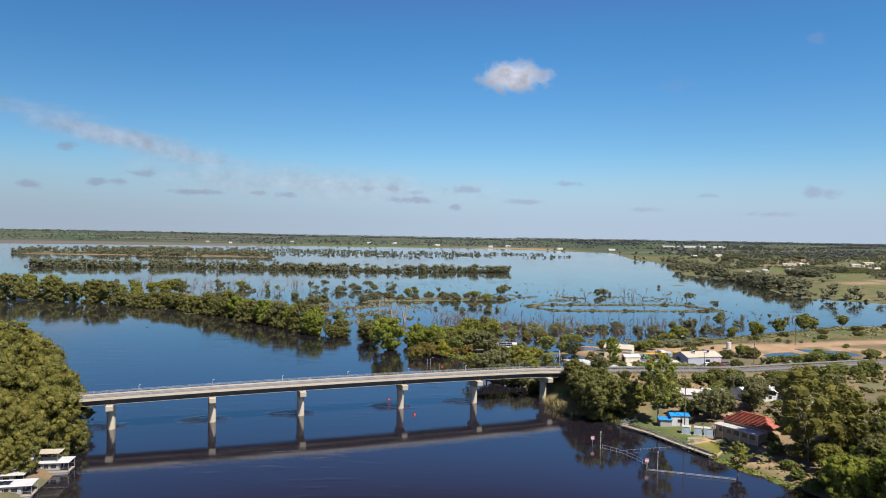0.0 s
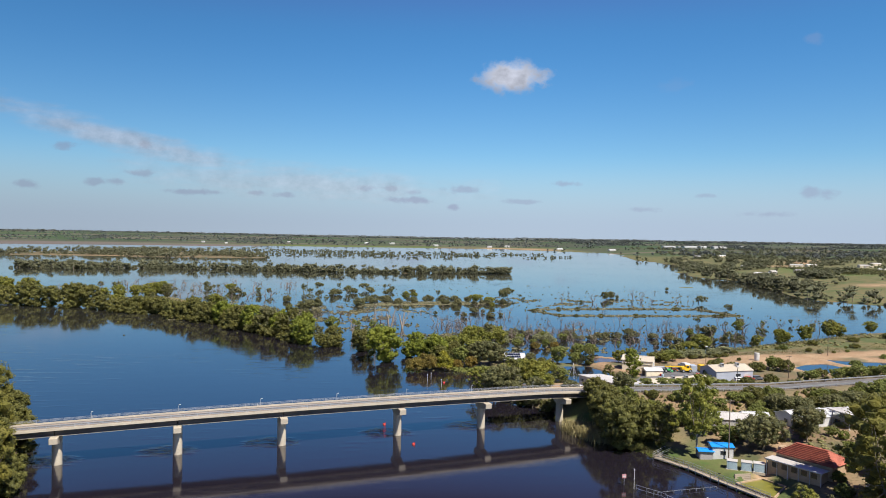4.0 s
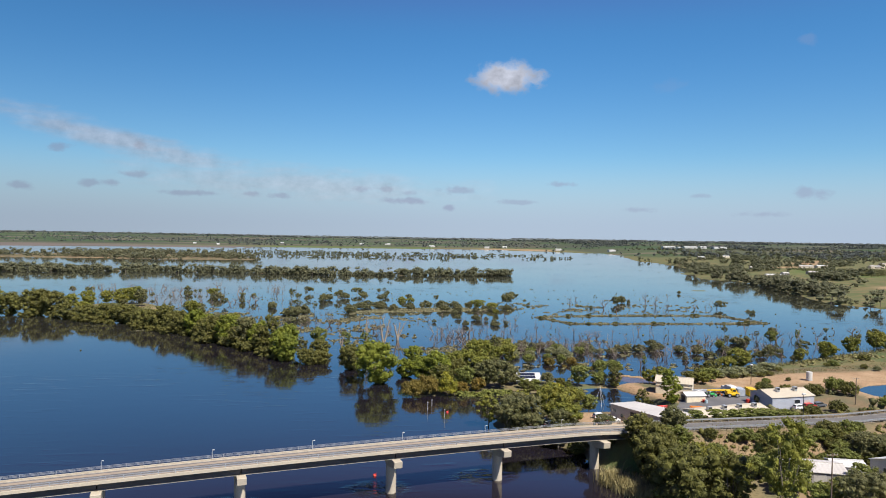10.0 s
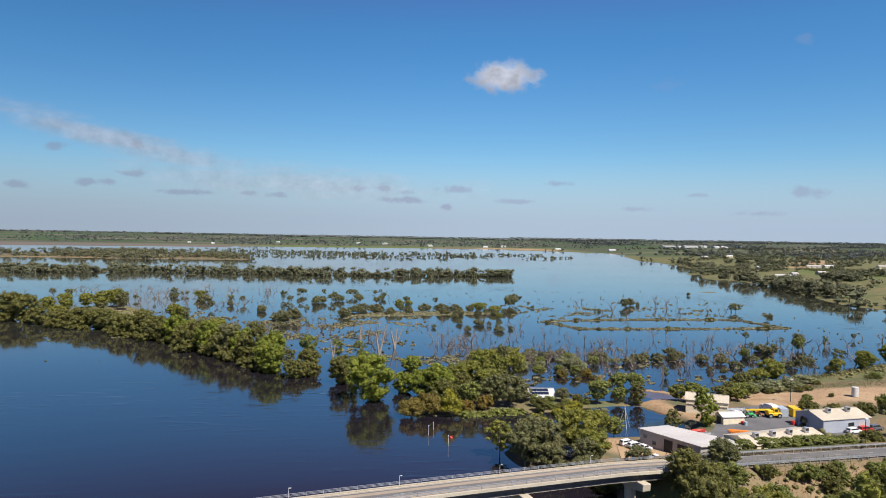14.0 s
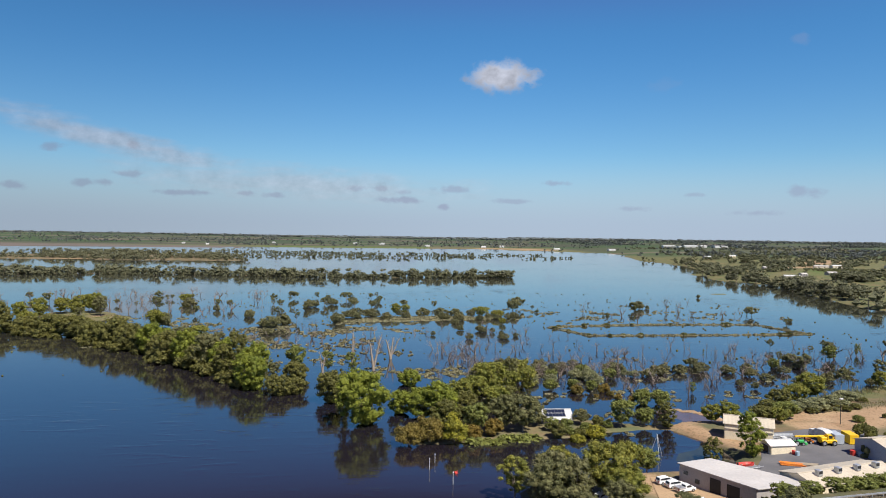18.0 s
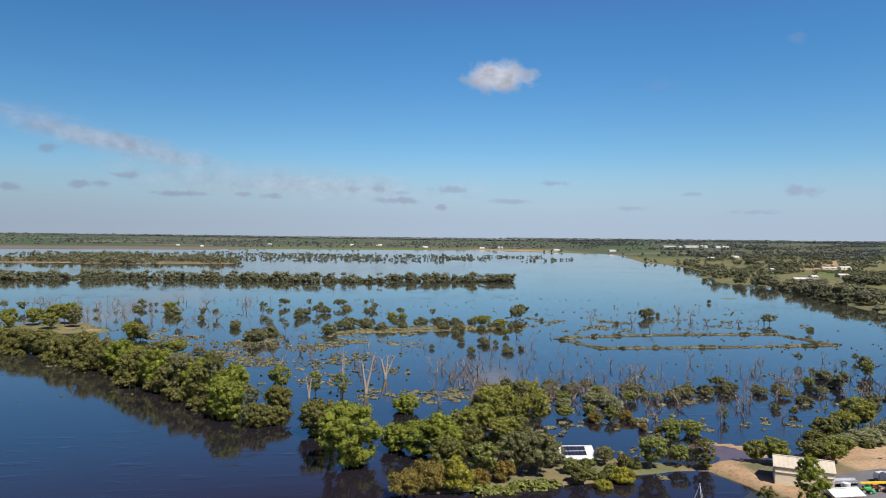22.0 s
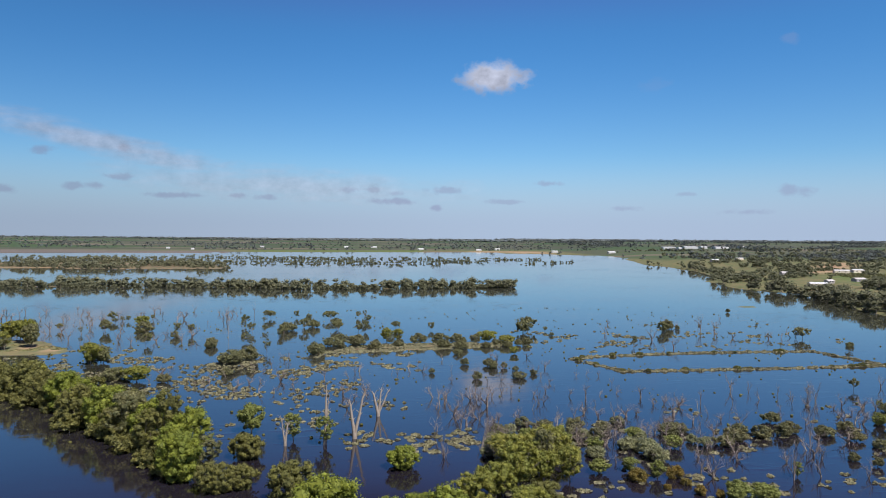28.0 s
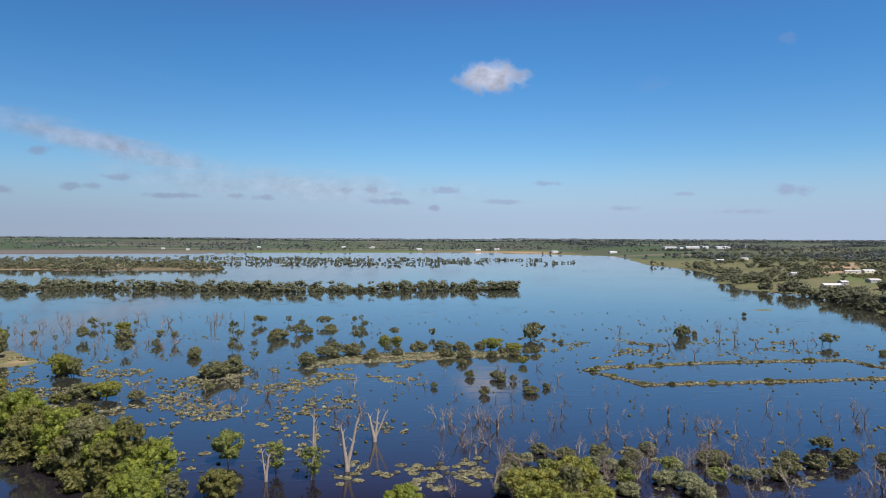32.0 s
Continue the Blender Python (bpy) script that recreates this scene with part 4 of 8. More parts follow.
def tree_base(kind, variant, flat):
    """Trunk and crown meshes of one kind, for crowns about so wide for their height."""
    step_ = min((0.75, 1.15, 1.8), key=lambda f: abs(math.log(f / flat)))
    key = (kind, variant, step_)
    if key not in LIB:
        shape, per, size, girth, _ = KINDS[kind]
        seed = 100 * sorted(KINDS).index(kind) + variant
        cs, rs = crown_plan(shape, seed, step_)
        leaf = LEAF[LEAF_OF.get(kind, kind)]
        LIB[key] = (trunk_mesh("trunk", cs, seed, girth, BARK, 4 if kind in "MH" else 9, {"gum": 0.3, "sparse": 0.4}.get(shape, 0.15)),
                    tris_mesh("crown", leaf_cloud(cs, rs, per * (0.5 if shape in ("full", "gum") else 0.8), size * (0.94 if shape in ("full", "gum") else 1.06) * min(1.0, 1.25 / step_), seed, step_), leaf))
    return LIB[key]


TREE_N = [0]


def tree(kind, x, y, h, w, z=None, group=""):
    TREE_N[0] += 1
    k = TREE_N[0]
    if group == "levee trees":
        h *= 0.86 + 0.3 * ((k * 0.618) % 1.0)
        w *= 0.9
    tm, cm = tree_base(kind, k % KINDS[kind][4], w * 1.12 / h)
    name = "bush" if kind in "YpOSHhk" else "tree"
    ob = tagged(new(name), WORDS[kind], name, group)
    gz = max(ground_at(x, y), -0.35) if z is None else z
    ob.matrix_basis = pose(x, y, gz, 0, 0, (k * 137.5) % 360) @ Matrix.Diagonal((w * 1.12, w * 1.12, h, 1))
    put("trunk", tm, ob)
    put("crown", cm, ob)
    return ob


def many(kind, rows, group=""):
    for x, y, h, w in rows:
        tree(kind, x, y, h, w, None, group)


# the drowned clump in mid-river
many("F", ((18.6, 339.5, 17.5, 18.5), (36.5, 346, 10.2, 12), (43.5, 343, 12.4, 13), (37, 390, 6.5, 10), (30, 350, 8.5, 9)), "clump trees")
tree("F", 115.8, 295.2, 12.5, 8.0, None, "depot trees")
many("G", ((66.3, 386, 9.5, 19), (80, 395, 9, 14), (50.6, 360, 9, 11), (57, 366, 9, 12), (60, 350, 9, 11)), "clump trees")
many("B", ((9.3, 367.8, 12, 13), (66.5, 356, 8, 9), (41.8, 334, 9, 10), (50, 345, 9, 9), (72, 319.5, 4.5, 5), (107.9, 325.8, 8.5, 6.6)), "clump trees")
many("g", ((50, 326, 9, 9), (94.2, 328, 8.4, 9.6), (102, 328.6, 5.6, 6.6), (84, 288, 6, 7.5), (110.7, 350, 6.6, 7), (116.6, 348.4, 6.1, 7), (148.4, 329, 5.5, 9)), "clump trees")
many("D", ((58, 327, 11, 10.5), (63.5, 326, 11, 12)), "clump trees")
many("O", ((30, 318, 6, 9), (35.5, 319, 7, 9), (48, 321, 4, 6), (54, 323, 5, 6), (38, 324, 5, 6)), "clump trees")
many("Y", ((42.5, 318, 8.6, 8), (83, 320, 4, 7), (77, 316.5, 2.4, 5)), "clump trees")
many("D", ((70, 248, 6.5, 8), (64, 256, 7, 9), (58, 263, 8, 9), (75, 252, 6, 7), (54, 272, 8, 8), (67, 262, 8, 9)), "bank trees")
many("B", ((73, 244, 4.5, 6), (67.5, 251.5, 4, 6), (61, 259, 5, 6)), "bank trees")
# trees on the bank north of the bridge
many("G", ((49, 277, 10.4, 8.6), (67.9, 274, 12, 12.5), (75.4, 278, 10.5, 9), (60, 281, 9, 9), (70, 266, 9, 10)), "bank trees")
many("D", ((53.5, 268, 11.3, 12), (61, 271, 10, 10), (57, 276, 10, 10)), "bank trees")
many("G", ((121.8, 326, 5.6, 7.3), (126.8, 324.5, 7, 8.7), (142.7, 323.8, 4.6, 7.2), (176.8, 357, 10, 12.8), (168, 352, 7, 9)), "depot trees")
many("B", ((105.6, 297, 7.2, 5.6), (139.8, 328, 4.5, 8.9), (160, 350, 6, 9), (152, 344, 4, 7)), "depot trees")
many("p", ((164, 338, 4, 11), (176, 343, 3.5, 9), (186, 350, 3, 10), (156, 336, 3.5, 7)), "depot bushes")
# tree line on the drowned west levee
many("B", ((-151.6, 527, 11.5, 19), (-139, 522, 11.2, 18), (-126.8, 518, 13, 18), (-107.8, 494, 14, 19), (-96.3, 486, 15, 17), (-85.3, 474, 14.5, 15.5)), "levee trees")
many("F", ((-74.3, 462, 13.8, 16), (-53.6, 437, 16, 16), (-35.8, 420, 16, 14), (-66, 455, 13, 13)), "levee trees")
many("B", ((-62.8, 444, 15, 16), (-29.8, 415, 16, 12), (-9.1, 379, 7.9, 11.7), (-4, 381, 6.6, 10), (-5.6, 404, 7, 11.5), (-45, 437, 14, 13), (-116, 508, 12, 14), (-46, 425, 11, 12)), "levee trees")
many("D", ((-43.7, 425, 17, 16), (-14, 394, 9, 9)), "levee trees")
many("Q", ((-20, 388, 13, 14), (-21.6, 406, 17, 15), (-24, 397, 12, 11)), "levee trees")
many("B", ((-264, 573, 22, 24), (-246, 570, 17, 23), (-226.6, 563, 17.5, 23), (-209.6, 556, 17, 22), (-192, 552, 17, 24), (-180, 549, 17.5, 19), (-166, 535, 13, 16),
           (-282, 580, 20, 24), (-302, 590, 20, 26)), "levee trees")
many("G", ((-236, 585, 17, 20), (-200, 575, 15, 18), (-160, 545, 12, 15), (-255, 590, 18, 20), (-100, 502, 12, 13), (-78, 478, 11, 12), (-57, 455, 11, 12)), "levee trees")
many("B", ((-145, 533, 10, 16), (-120, 512, 11, 15), (-90, 482, 12, 14), (-70, 456, 12, 13), (-58, 446, 12, 13), (-40, 424, 13, 12), (-34, 412, 12, 10), (-80, 470, 12, 13), (-102, 492, 12, 14)), "levee trees")
many("H", ((-88, 500, 5, 9), (-70, 482, 5, 8), (-64, 490, 4, 7), (-78, 508, 4, 8), (-44, 458, 5, 8), (-52, 468, 4, 7), (-96, 520, 4, 8), (-33, 440, 5, 7), (-112, 535, 4, 9)), "levee bushes")
# scattered flooded trees
many("G", ((-95, 553, 11, 10), (-106, 686, 7.5, 10.5), (-163, 633, 12, 14), (-148, 616, 14, 13), (-156, 627, 12, 12)), "flooded trees")
many("D", ((-140.4, 602, 13, 11.5), (-92, 558, 8.5, 10)), "flooded trees")
many("T", ((-78, 653, 7, 7), (-67, 644.5, 7, 6.5), (-31, 612, 5.8, 6.5), (-40, 682, 8, 7), (-26.7, 720, 6, 8), (-9, 722, 6, 5.5), (-0.7, 657, 7.5, 8.5),
           (15.7, 706, 7, 12.5), (41, 691, 6, 6.5), (143, 643.5, 9, 13), (152, 635, 3.5, 3.6), (299, 587.5, 7.6, 12), (-205, 690, 8, 10), (-225, 705, 7, 8)), "flooded trees")
many("S", ((-48, 602, 4.8, 7.5), (-29.8, 545, 7, 14), (-22.3, 551, 7.5, 11), (-10.5, 655, 6, 12.8), (5, 669, 4.8, 9.4), (17.9, 592.8, 5.6, 13), (9.4, 569, 6.5, 10.5),
           (30.5, 597, 6, 12), (22.6, 600, 6.5, 8), (65.7, 597, 6.5, 11), (41, 588, 4.0, 5)), "flooded bushes")
many("S", ((78.5, 595, 6.5, 11), (86.6, 594, 6.5, 8.3), (76.6, 579, 5, 6.6), (86.9, 576, 5, 8.3), (98.7, 597, 5.5, 7), (91.7, 527, 3.9, 7), (79.4, 498, 4, 5),
           (98, 498, 3.5, 7.1), (106.7, 505, 2.8, 3.5), (150, 615.6, 2.8, 3.4), (236.5, 636, 6.8, 9)), "flooded bushes")
many("G", ((48.4, 607, 8.5, 7.8), (55, 608, 7.5, 7.2), (105, 599, 6.8, 13), (115.8, 588, 5.8, 11), (111.2, 557, 4.4, 5.7)), "flooded trees")
many("S", ((241.6, 633, 3.6, 3.2), (330, 720, 4, 4), (308, 559, 3, 5.2), (196, 597, 2.6, 3.3), (123.7, 410, 4.1, 7.8), (140.8, 402, 4.1, 8.4), (151, 403.5, 4.2, 7.4),
           (158.5, 403.5, 4.8, 5.8), (180, 388, 3.2, 6.4), (97, 404, 5.4, 5.8), (215.7, 425, 4.3, 8.1), (210, 410, 3.8, 6.4)), "flooded bushes")
many("g", ((-7, 428, 10, 9.8), (6.4, 419, 9, 7), (15.9, 412.8, 10, 6.5), (197, 409.4, 5.1, 5.6), (87.8, 379, 4.2, 6.5), (96.5, 379, 4.1, 5.1), (101.5, 373, 5.2, 4.4), (114.7, 357, 5.1, 6.4),
           (120.8, 356.3, 4.2, 7.1), (138.6, 369, 4.7, 3.2), (236.7, 426, 7.9, 6.8), (259.6, 437, 6.6, 3.3)), "flooded trees")
many("p", ((103.8, 397.6, 4.2, 6.3), (108.4, 394, 4.3, 7.7), (108, 386.7, 4.9, 7.4), (92, 392, 3.5, 6), (84, 388, 3.2, 5)), "flooded bushes")
many("O", ((96, 372.7, 3.5, 5.7), (106, 373, 3.6, 4.9), (107, 368, 2, 2.9), (107, 361.4, 2.8, 3.1), (111, 359, 2.3, 2.5), (101, 366, 1.6, 2.2)), "flooded bushes")
many("G", ((64, 372, 12.5, 13), (78.4, 374.3, 9.9, 8.5), (65, 391, 8.4, 8), (71.5, 375, 9, 8.3)), "clump trees")
many("D", ((73, 381, 13, 7),), "clump trees")
many("S", ((-73.2, 515.8, 6, 13), (-51.4, 508, 4, 7), (-47.2, 593.8, 5, 7.5), (-74, 632, 5, 5.5), (-97.8, 660, 7, 12), (84.6, 419.5, 3.8, 8), (-28, 520, 4, 6)), "flooded bushes")
many("D", ((-101, 571, 8, 10), (-90, 556, 7, 9), (135.6, 628, 8.5, 12), (226, 621.5, 7.5, 9)), "flooded trees")
many("G", ((-63, 510, 7, 13), (-168, 612, 11, 12), (-152, 596, 10, 11), (-178, 604, 12, 12), (-186, 596, 11, 11), (-172, 590, 9, 9)), "flooded trees")
many("T", ((-22, 560.8, 8, 5.5), (-16, 574, 8, 5.6), (-31.7, 648, 7, 6), (-12, 646, 6, 9), (37.7, 651, 7, 6), (20.8, 653, 7, 10), (183, 570, 5, 3), (297.7, 547, 4, 5), (58, 655, 6, 7), (80, 648, 6, 6)), "flooded trees")
# the near east bank and the slope below the road
many("B", ((79, 211, 16, 17), (77, 222, 13, 11), (86, 208, 13, 10)), "bank trees")
many("G", ((92.9, 199.2, 22.5, 12.5), (114, 152, 8, 8), (95, 158.5, 9, 6.4), (118, 132, 14, 12)), "bank trees")
many("D", ((109.3, 196.1, 9.3, 14.5), (123.5, 199, 10, 10.5)), "garden trees")
many("Q", ((108, 137, 12, 12), (112, 128, 15, 12), (110, 144, 8, 9), (117, 143, 10, 10)), "bank trees")
many("B", ((79, 229, 13, 11), (80, 230, 11, 11), (131, 172, 16, 13), (118, 140, 13, 12), (126, 148, 14, 12), (78, 235, 9, 9)), "bank trees")
many("G", ((126, 136, 14, 12), (136, 150, 15, 13), (142, 166, 14, 13), (120, 115, 15, 14), (135, 128, 15, 14)), "bank trees")
many("D", ((141, 238, 6.3, 12), (147.4, 237, 6, 9.7), (136, 231, 8.3, 9), (142.5, 228, 6.7, 9), (158, 235, 7, 10), (168, 240, 7, 11), (128, 205, 8, 10), (178, 236, 7, 11)), "slope trees")
many("g", ((102, 211, 7, 8), (112, 229, 5, 6), (120, 236, 4, 6), (128, 241, 4, 6), (108, 238, 4, 6), (96, 231, 5, 6), (150, 220, 6, 8)), "slope trees")
many("H", ((98, 238, 3, 4), (104, 230, 2.6, 4), (115, 241, 2.6, 4.5), (122, 229, 2.4, 4), (131, 236, 2.8, 4.5), (90, 236, 3, 5), (112, 222, 2.4, 4), (138, 243, 3, 5),
           (152, 243, 3, 5), (160, 246, 3, 5), (170, 250, 3, 6)), "slope bushes")
many("g", ((104, 256, 2.5, 5), (112, 258.5, 2.8, 6.5), (118, 260, 2.8, 7), (124, 262, 3.1, 7), (130, 264.5, 3.1, 7.5), (138, 267, 2.8, 6), (97, 255, 2.8, 6), (143, 270, 2.2, 5)), "roadside bushes")
many("k", ((150, 271, 4, 6), (158, 297, 5, 6.5), (163, 277, 4, 6), (172, 300, 4, 7), (182, 296, 5, 7), (190, 285, 3, 6), (155, 304, 4.5, 7)), "roadside bushes")
many("h", ((181, 301, 5.5, 8), (226, 311, 4, 6), (200, 284, 4, 7), (212, 285, 4, 7)), "roadside bushes")
many("g", ((176, 271, 4, 7), (188, 274, 4, 7), (200, 277, 5, 8), (215, 280, 4, 8), (232, 284, 5, 9), (196, 256, 5, 9), (210, 258, 6, 10), (186, 250, 6, 10)), "roadside bushes")
sr = np.random.default_rng(91)
for k in range(70):
    sx, so = sr.uniform(172, 285), -sr.uniform(8, 26)
    bx, by = on_line(sx, so)
    kind = "ghhkh"[int(sr.integers(5))]
    bh = sr.uniform(1.8, 4.2)
    if math.hypot(bx - 134.5, by - 216.5) > 9 and math.hypot(bx - 121, by - 219) > 6:
        tree(kind, bx, by, bh, bh * sr.uniform(1.2, 1.8), None, "embankment bushes")
for k in range(34):
    bx, by = sr.uniform(160, 262), sr.uniform(318, 352)
    bh = sr.uniform(1.0, 2.4)
    if not ((abs(by - 328) < 5) or (bx > 188 and bx < 246 and by < 327)):
        tree("hpkk"[int(sr.integers(4))], bx, by, bh, bh * sr.uniform(1.5, 2.4), None, "sand scrub")
many("h", ((106.5, 152, 2.5, 4), (108, 158, 2.6, 4.5), (106, 146, 3, 5), (111, 168, 2.6, 5), (114, 174, 2.5, 4), (120, 178, 3, 5), (113, 134, 3, 5), (126, 184, 3, 5), (132, 190, 3, 6), (138, 182, 3, 6)), "slope bushes")
many("D", ((69.5, 331, 7, 7), (83, 331.5, 5, 6)), "clump trees")
many("g", ((77, 328, 3, 4.5), (72, 326, 4, 5)), "clump trees")
for k in range(40):
    bx, by = sr.uniform(97, 158), sr.uniform(186, 236)
    bh = sr.uniform(1.2, 3.4)
    if all(math.hypot(bx - hx, by - hy) > hr for hx, hy, hr in ((98.5, 197.5, 6), (93.8, 197, 5), (110.5, 217, 9), (121, 219, 6), (134.5, 216.5, 9), (148, 222, 7), (146.5, 212, 8), (108, 185, 14), (146, 180, 14), (112, 178, 12))):
        tree("ghkg"[int(sr.integers(4))], bx, by, bh, bh * sr.uniform(1.2, 1.8), None, "garden bushes")
many("G", ((86, 222, 10, 10), (92, 214, 9, 9)), "bank trees")
many("D", ((83, 216, 8, 9), (88, 238, 7, 8)), "bank trees")
many("k", ((79, 320.5, 3, 4), (85, 322, 3.4, 4), (88, 330, 3, 4), (66, 333, 3, 4)), "clump bushes")
many("h", ((76, 322, 2.4, 4), (82, 325, 2.6, 4), (90, 328, 2.2, 3.5)), "clump bushes")
many("W", ((115, 160.5, 25.5, 20), (125, 158, 18, 13), (129, 166, 17, 12)), "bank trees")
# the marsh edge east of the ponds
many("G", ((228, 371, 9, 8), (234, 375, 7, 8), (252, 384, 10, 9), (213, 367, 7, 7), (279, 400, 11, 12), (286, 402, 8, 9), (312, 409, 8, 9), (240, 386, 5, 7)), "marsh trees")
many("g", ((88, 234, 6, 7), (95, 224, 6, 8), (101, 220, 5, 7), (103, 203, 6, 7), (116, 208, 6, 7), (126, 226, 5, 7), (90, 243, 4, 5)), "slope trees")
many("T", ((222, 378, 11, 8), (262, 395, 11, 8), (196, 366, 10, 8), (204, 372, 9, 7), (186, 362, 8, 6), (290, 415, 10, 9)), "marsh trees")
many("H", ((240, 360, 3, 6), (270, 370, 3, 7), (300, 380, 3, 8), (330, 392, 3, 8), (285, 360, 3, 7), (320, 370, 3, 8), (255, 350, 2.5, 6), (360, 400, 3, 9)), "marsh bushes")
# west bank
many("W", ((-115, 212, 28, 26), (-103, 228, 29, 24), (-85, 166, 15, 14), (-93, 156, 17, 16), (-86, 152, 12, 12), (-99, 172, 20, 19), (-75, 186, 17, 16), (-82, 200, 20, 19), (-91, 216, 24, 20),
           (-100, 238, 21, 18), (-112, 250, 22, 20), (-128, 260, 22, 21), (-81, 178, 16, 15), (-92, 192, 21, 20), (-107, 222, 24, 21), (-120, 240, 23, 20)), "west bank trees")
many("W", ((-77, 194, 15, 13), (-100, 206, 23, 20), (-110, 196, 22, 20), (-140, 264, 21, 22), (-77, 177, 12, 11), (-87, 182, 18, 17), (-134, 248, 21, 20), (-82, 170, 11, 10), (-77, 166.5, 8, 8), (-72.5, 167, 10, 7)), "west bank trees")
many("B", ((-70.5, 189, 6, 8), (-73, 197, 7, 9), (-77, 208, 8, 10), (-82, 220, 8, 11), (-88, 232, 8, 11), (-96, 246, 9, 12), (-71, 181, 5, 7)), "west bank trees")


def dead_tree_mesh(seed, spread, forks, girth, bole):
    """A bare tree of unit height: short bole, forking into many broken branches."""
    r = np.random.default_rng(seed)
    tv, tf, bv, bf = [], [], [], []

    def grow(p, d, length, rad, depth):
        pts, rr = [p], [rad]
        n = 3 if depth < 3 else 1
        for i in range(n):
            d = d + r.normal(size=3) * 0.2 + np.array((0, 0, 0.08))
            d /= np.linalg.norm(d)
            p = p + d * length / n
            pts.append(p)
            rr.append(rad * (1 - 0.45 * (i + 1) / n))
        tube(*((tv, tf) if depth == 0 else (bv, bf)), pts, rr, 5 if depth == 0 else 3)
        if depth < 3:
            for k in range(forks + (depth == 0)):
                i = n if k == 0 else int(r.integers(1, n + 1))
                side = r.normal(size=3) * spread
                side[2] = abs(side[2]) * 0.5
                nd = d + side
                grow(pts[i], nd / np.linalg.norm(nd), length * r.uniform(0.55, 0.95), rr[i] * 0.7, depth + 1)

    grow(np.array((0, 0, -0.06)), np.array((r.normal() * 0.15, r.normal() * 0.15, 1.0)), bole, girth, 0)
    a, b = np.array(tv), np.array(bv)
    top = max(a[:, 2].max(), b[:, 2].max())
    wide = max(np.abs(b[:, :2]).max() * 2, 0.3)
    sc = np.array((1 / wide, 1 / wide, 1 / top))
    return [tuple(v) for v in a * sc], tf, [tuple(v) for v in b * sc], bf


DEAD = []
for i, (sp, fk, gi, bole, ma) in enumerate(((0.7, 3, 0.025, 0.30, DEADWOOD), (1.0, 3, 0.020, 0.18, TWIG), (0.8, 3, 0.021, 0.22, TWIG), (1.2, 3, 0.019, 0.14, TWIG), (0.6, 2, 0.025, 0.38, DEADWOOD),
                                            (0.9, 3, 0.020, 0.20, TWIG), (0.7, 3, 0.021, 0.30, TWIG))):
    tv, tf, bv, bf = dead_tree_mesh(40 + i, sp, fk, gi, bole)
    DEAD.append((mesh_from("trunk", tv, tf, ma, True), mesh_from("branch", bv, bf, ma, True)))


def dead_tree(x, y, h, w, v=None, group="dead trees in the flood"):
    TREE_N[0] += 1
    k = TREE_N[0]
    tm, bm = DEAD[(k % len(DEAD)) if v is None else v]
    ob = tagged(new("dead_tree"), "bare grey-brown dead tree standing in flood water", "dead tree", group)
    ob.matrix_basis = pose(x, y, -0.2, 0, 0, (k * 97) % 360) @ Matrix.Diagonal((w, w, h, 1))
    put("trunk", tm, ob)
    put("branch", bm, ob)


def snag(name, x, y, stems, label):
    """A large broken dead gum: thick stems from one foot, each (lean x, lean y, height, radius)."""
    ob = tagged(new("dead_tree"), label, "dead tree")
    ob.location = (x, y, 0)
    for k, (lx, ly, h, r) in enumerate(stems):
        v, f = [], []
        pts = [(0, 0, -1.5), (lx * 0.08, ly * 0.1, h * 0.16), (lx * 0.45, ly * 0.4, h * 0.5), (lx * 0.7, ly * 0.8, h * 0.8), (lx, ly, h)]
        tube(v, f, pts, [r * 1.25, r, r * 0.7, r * 0.5, r * 0.2], 9)
        q = np.array(pts[3])
        tube(v, f, [q, q + (0.5 + 0.2 * k, 0.3, 0.9), q + (1.1, 0.2, 1.9)], [r * 0.35, r * 0.22, r * 0.08], 6)
        for w_, (dx, dy, dz) in ((0.62, (0.9, -0.4, 1.5)), (0.86, (-0.8, 0.5, 1.3)), (0.4, (0.8, 0.6, 1.0))):
            q = np.array((lx * w_, ly * w_, h * (0.08 + 0.92 * w_)))
            tube(v, f, [q, q + (dx * 0.6, dy * 0.6, dz * 0.45), q + (dx * 1.3, dy, dz)], [r * 0.26, r * 0.17, r * 0.05], 5)
        q = np.array(pts[2])
        tube(v, f, [q, q + (-0.7, 0.2, 0.8), q + (-1.2, 0.1, 1.2)], [r * 0.35, r * 0.2, r * 0.08], 6)
        put("trunk" if k == 0 else "stem", mesh_from("stem", v, f, DEADWOOD, True), ob)
    return ob


snag("dead_tree", 24.8, 418.3, ((-1.8, 0.3, 12.2, 0.62), (3.4, 0.8, 15.2, 0.55)), "tall forked pale dead gum standing in flood water")
snag("dead_tree", 33.6, 443.5, ((-2.2, 0.2, 8.8, 0.6), (1.2, 0.5, 9.9, 0.5), (4.2, 0.8, 9.5, 0.4)), "broken three-stemmed pale dead gum in flood water")
snag("dead_tree", 15.9, 413.2, ((0.4, 0.2, 18.0, 0.5), (1.2, 0.2, 15.0, 0.3)), "tall straight dead gum with some green regrowth")
snag("dead_tree", 4.2, 413.7, ((0.9, 0.3, 7.0, 0.42), (-1.3, 0.2, 9.0, 0.3)), "short pale dead gum leaning over flood water")
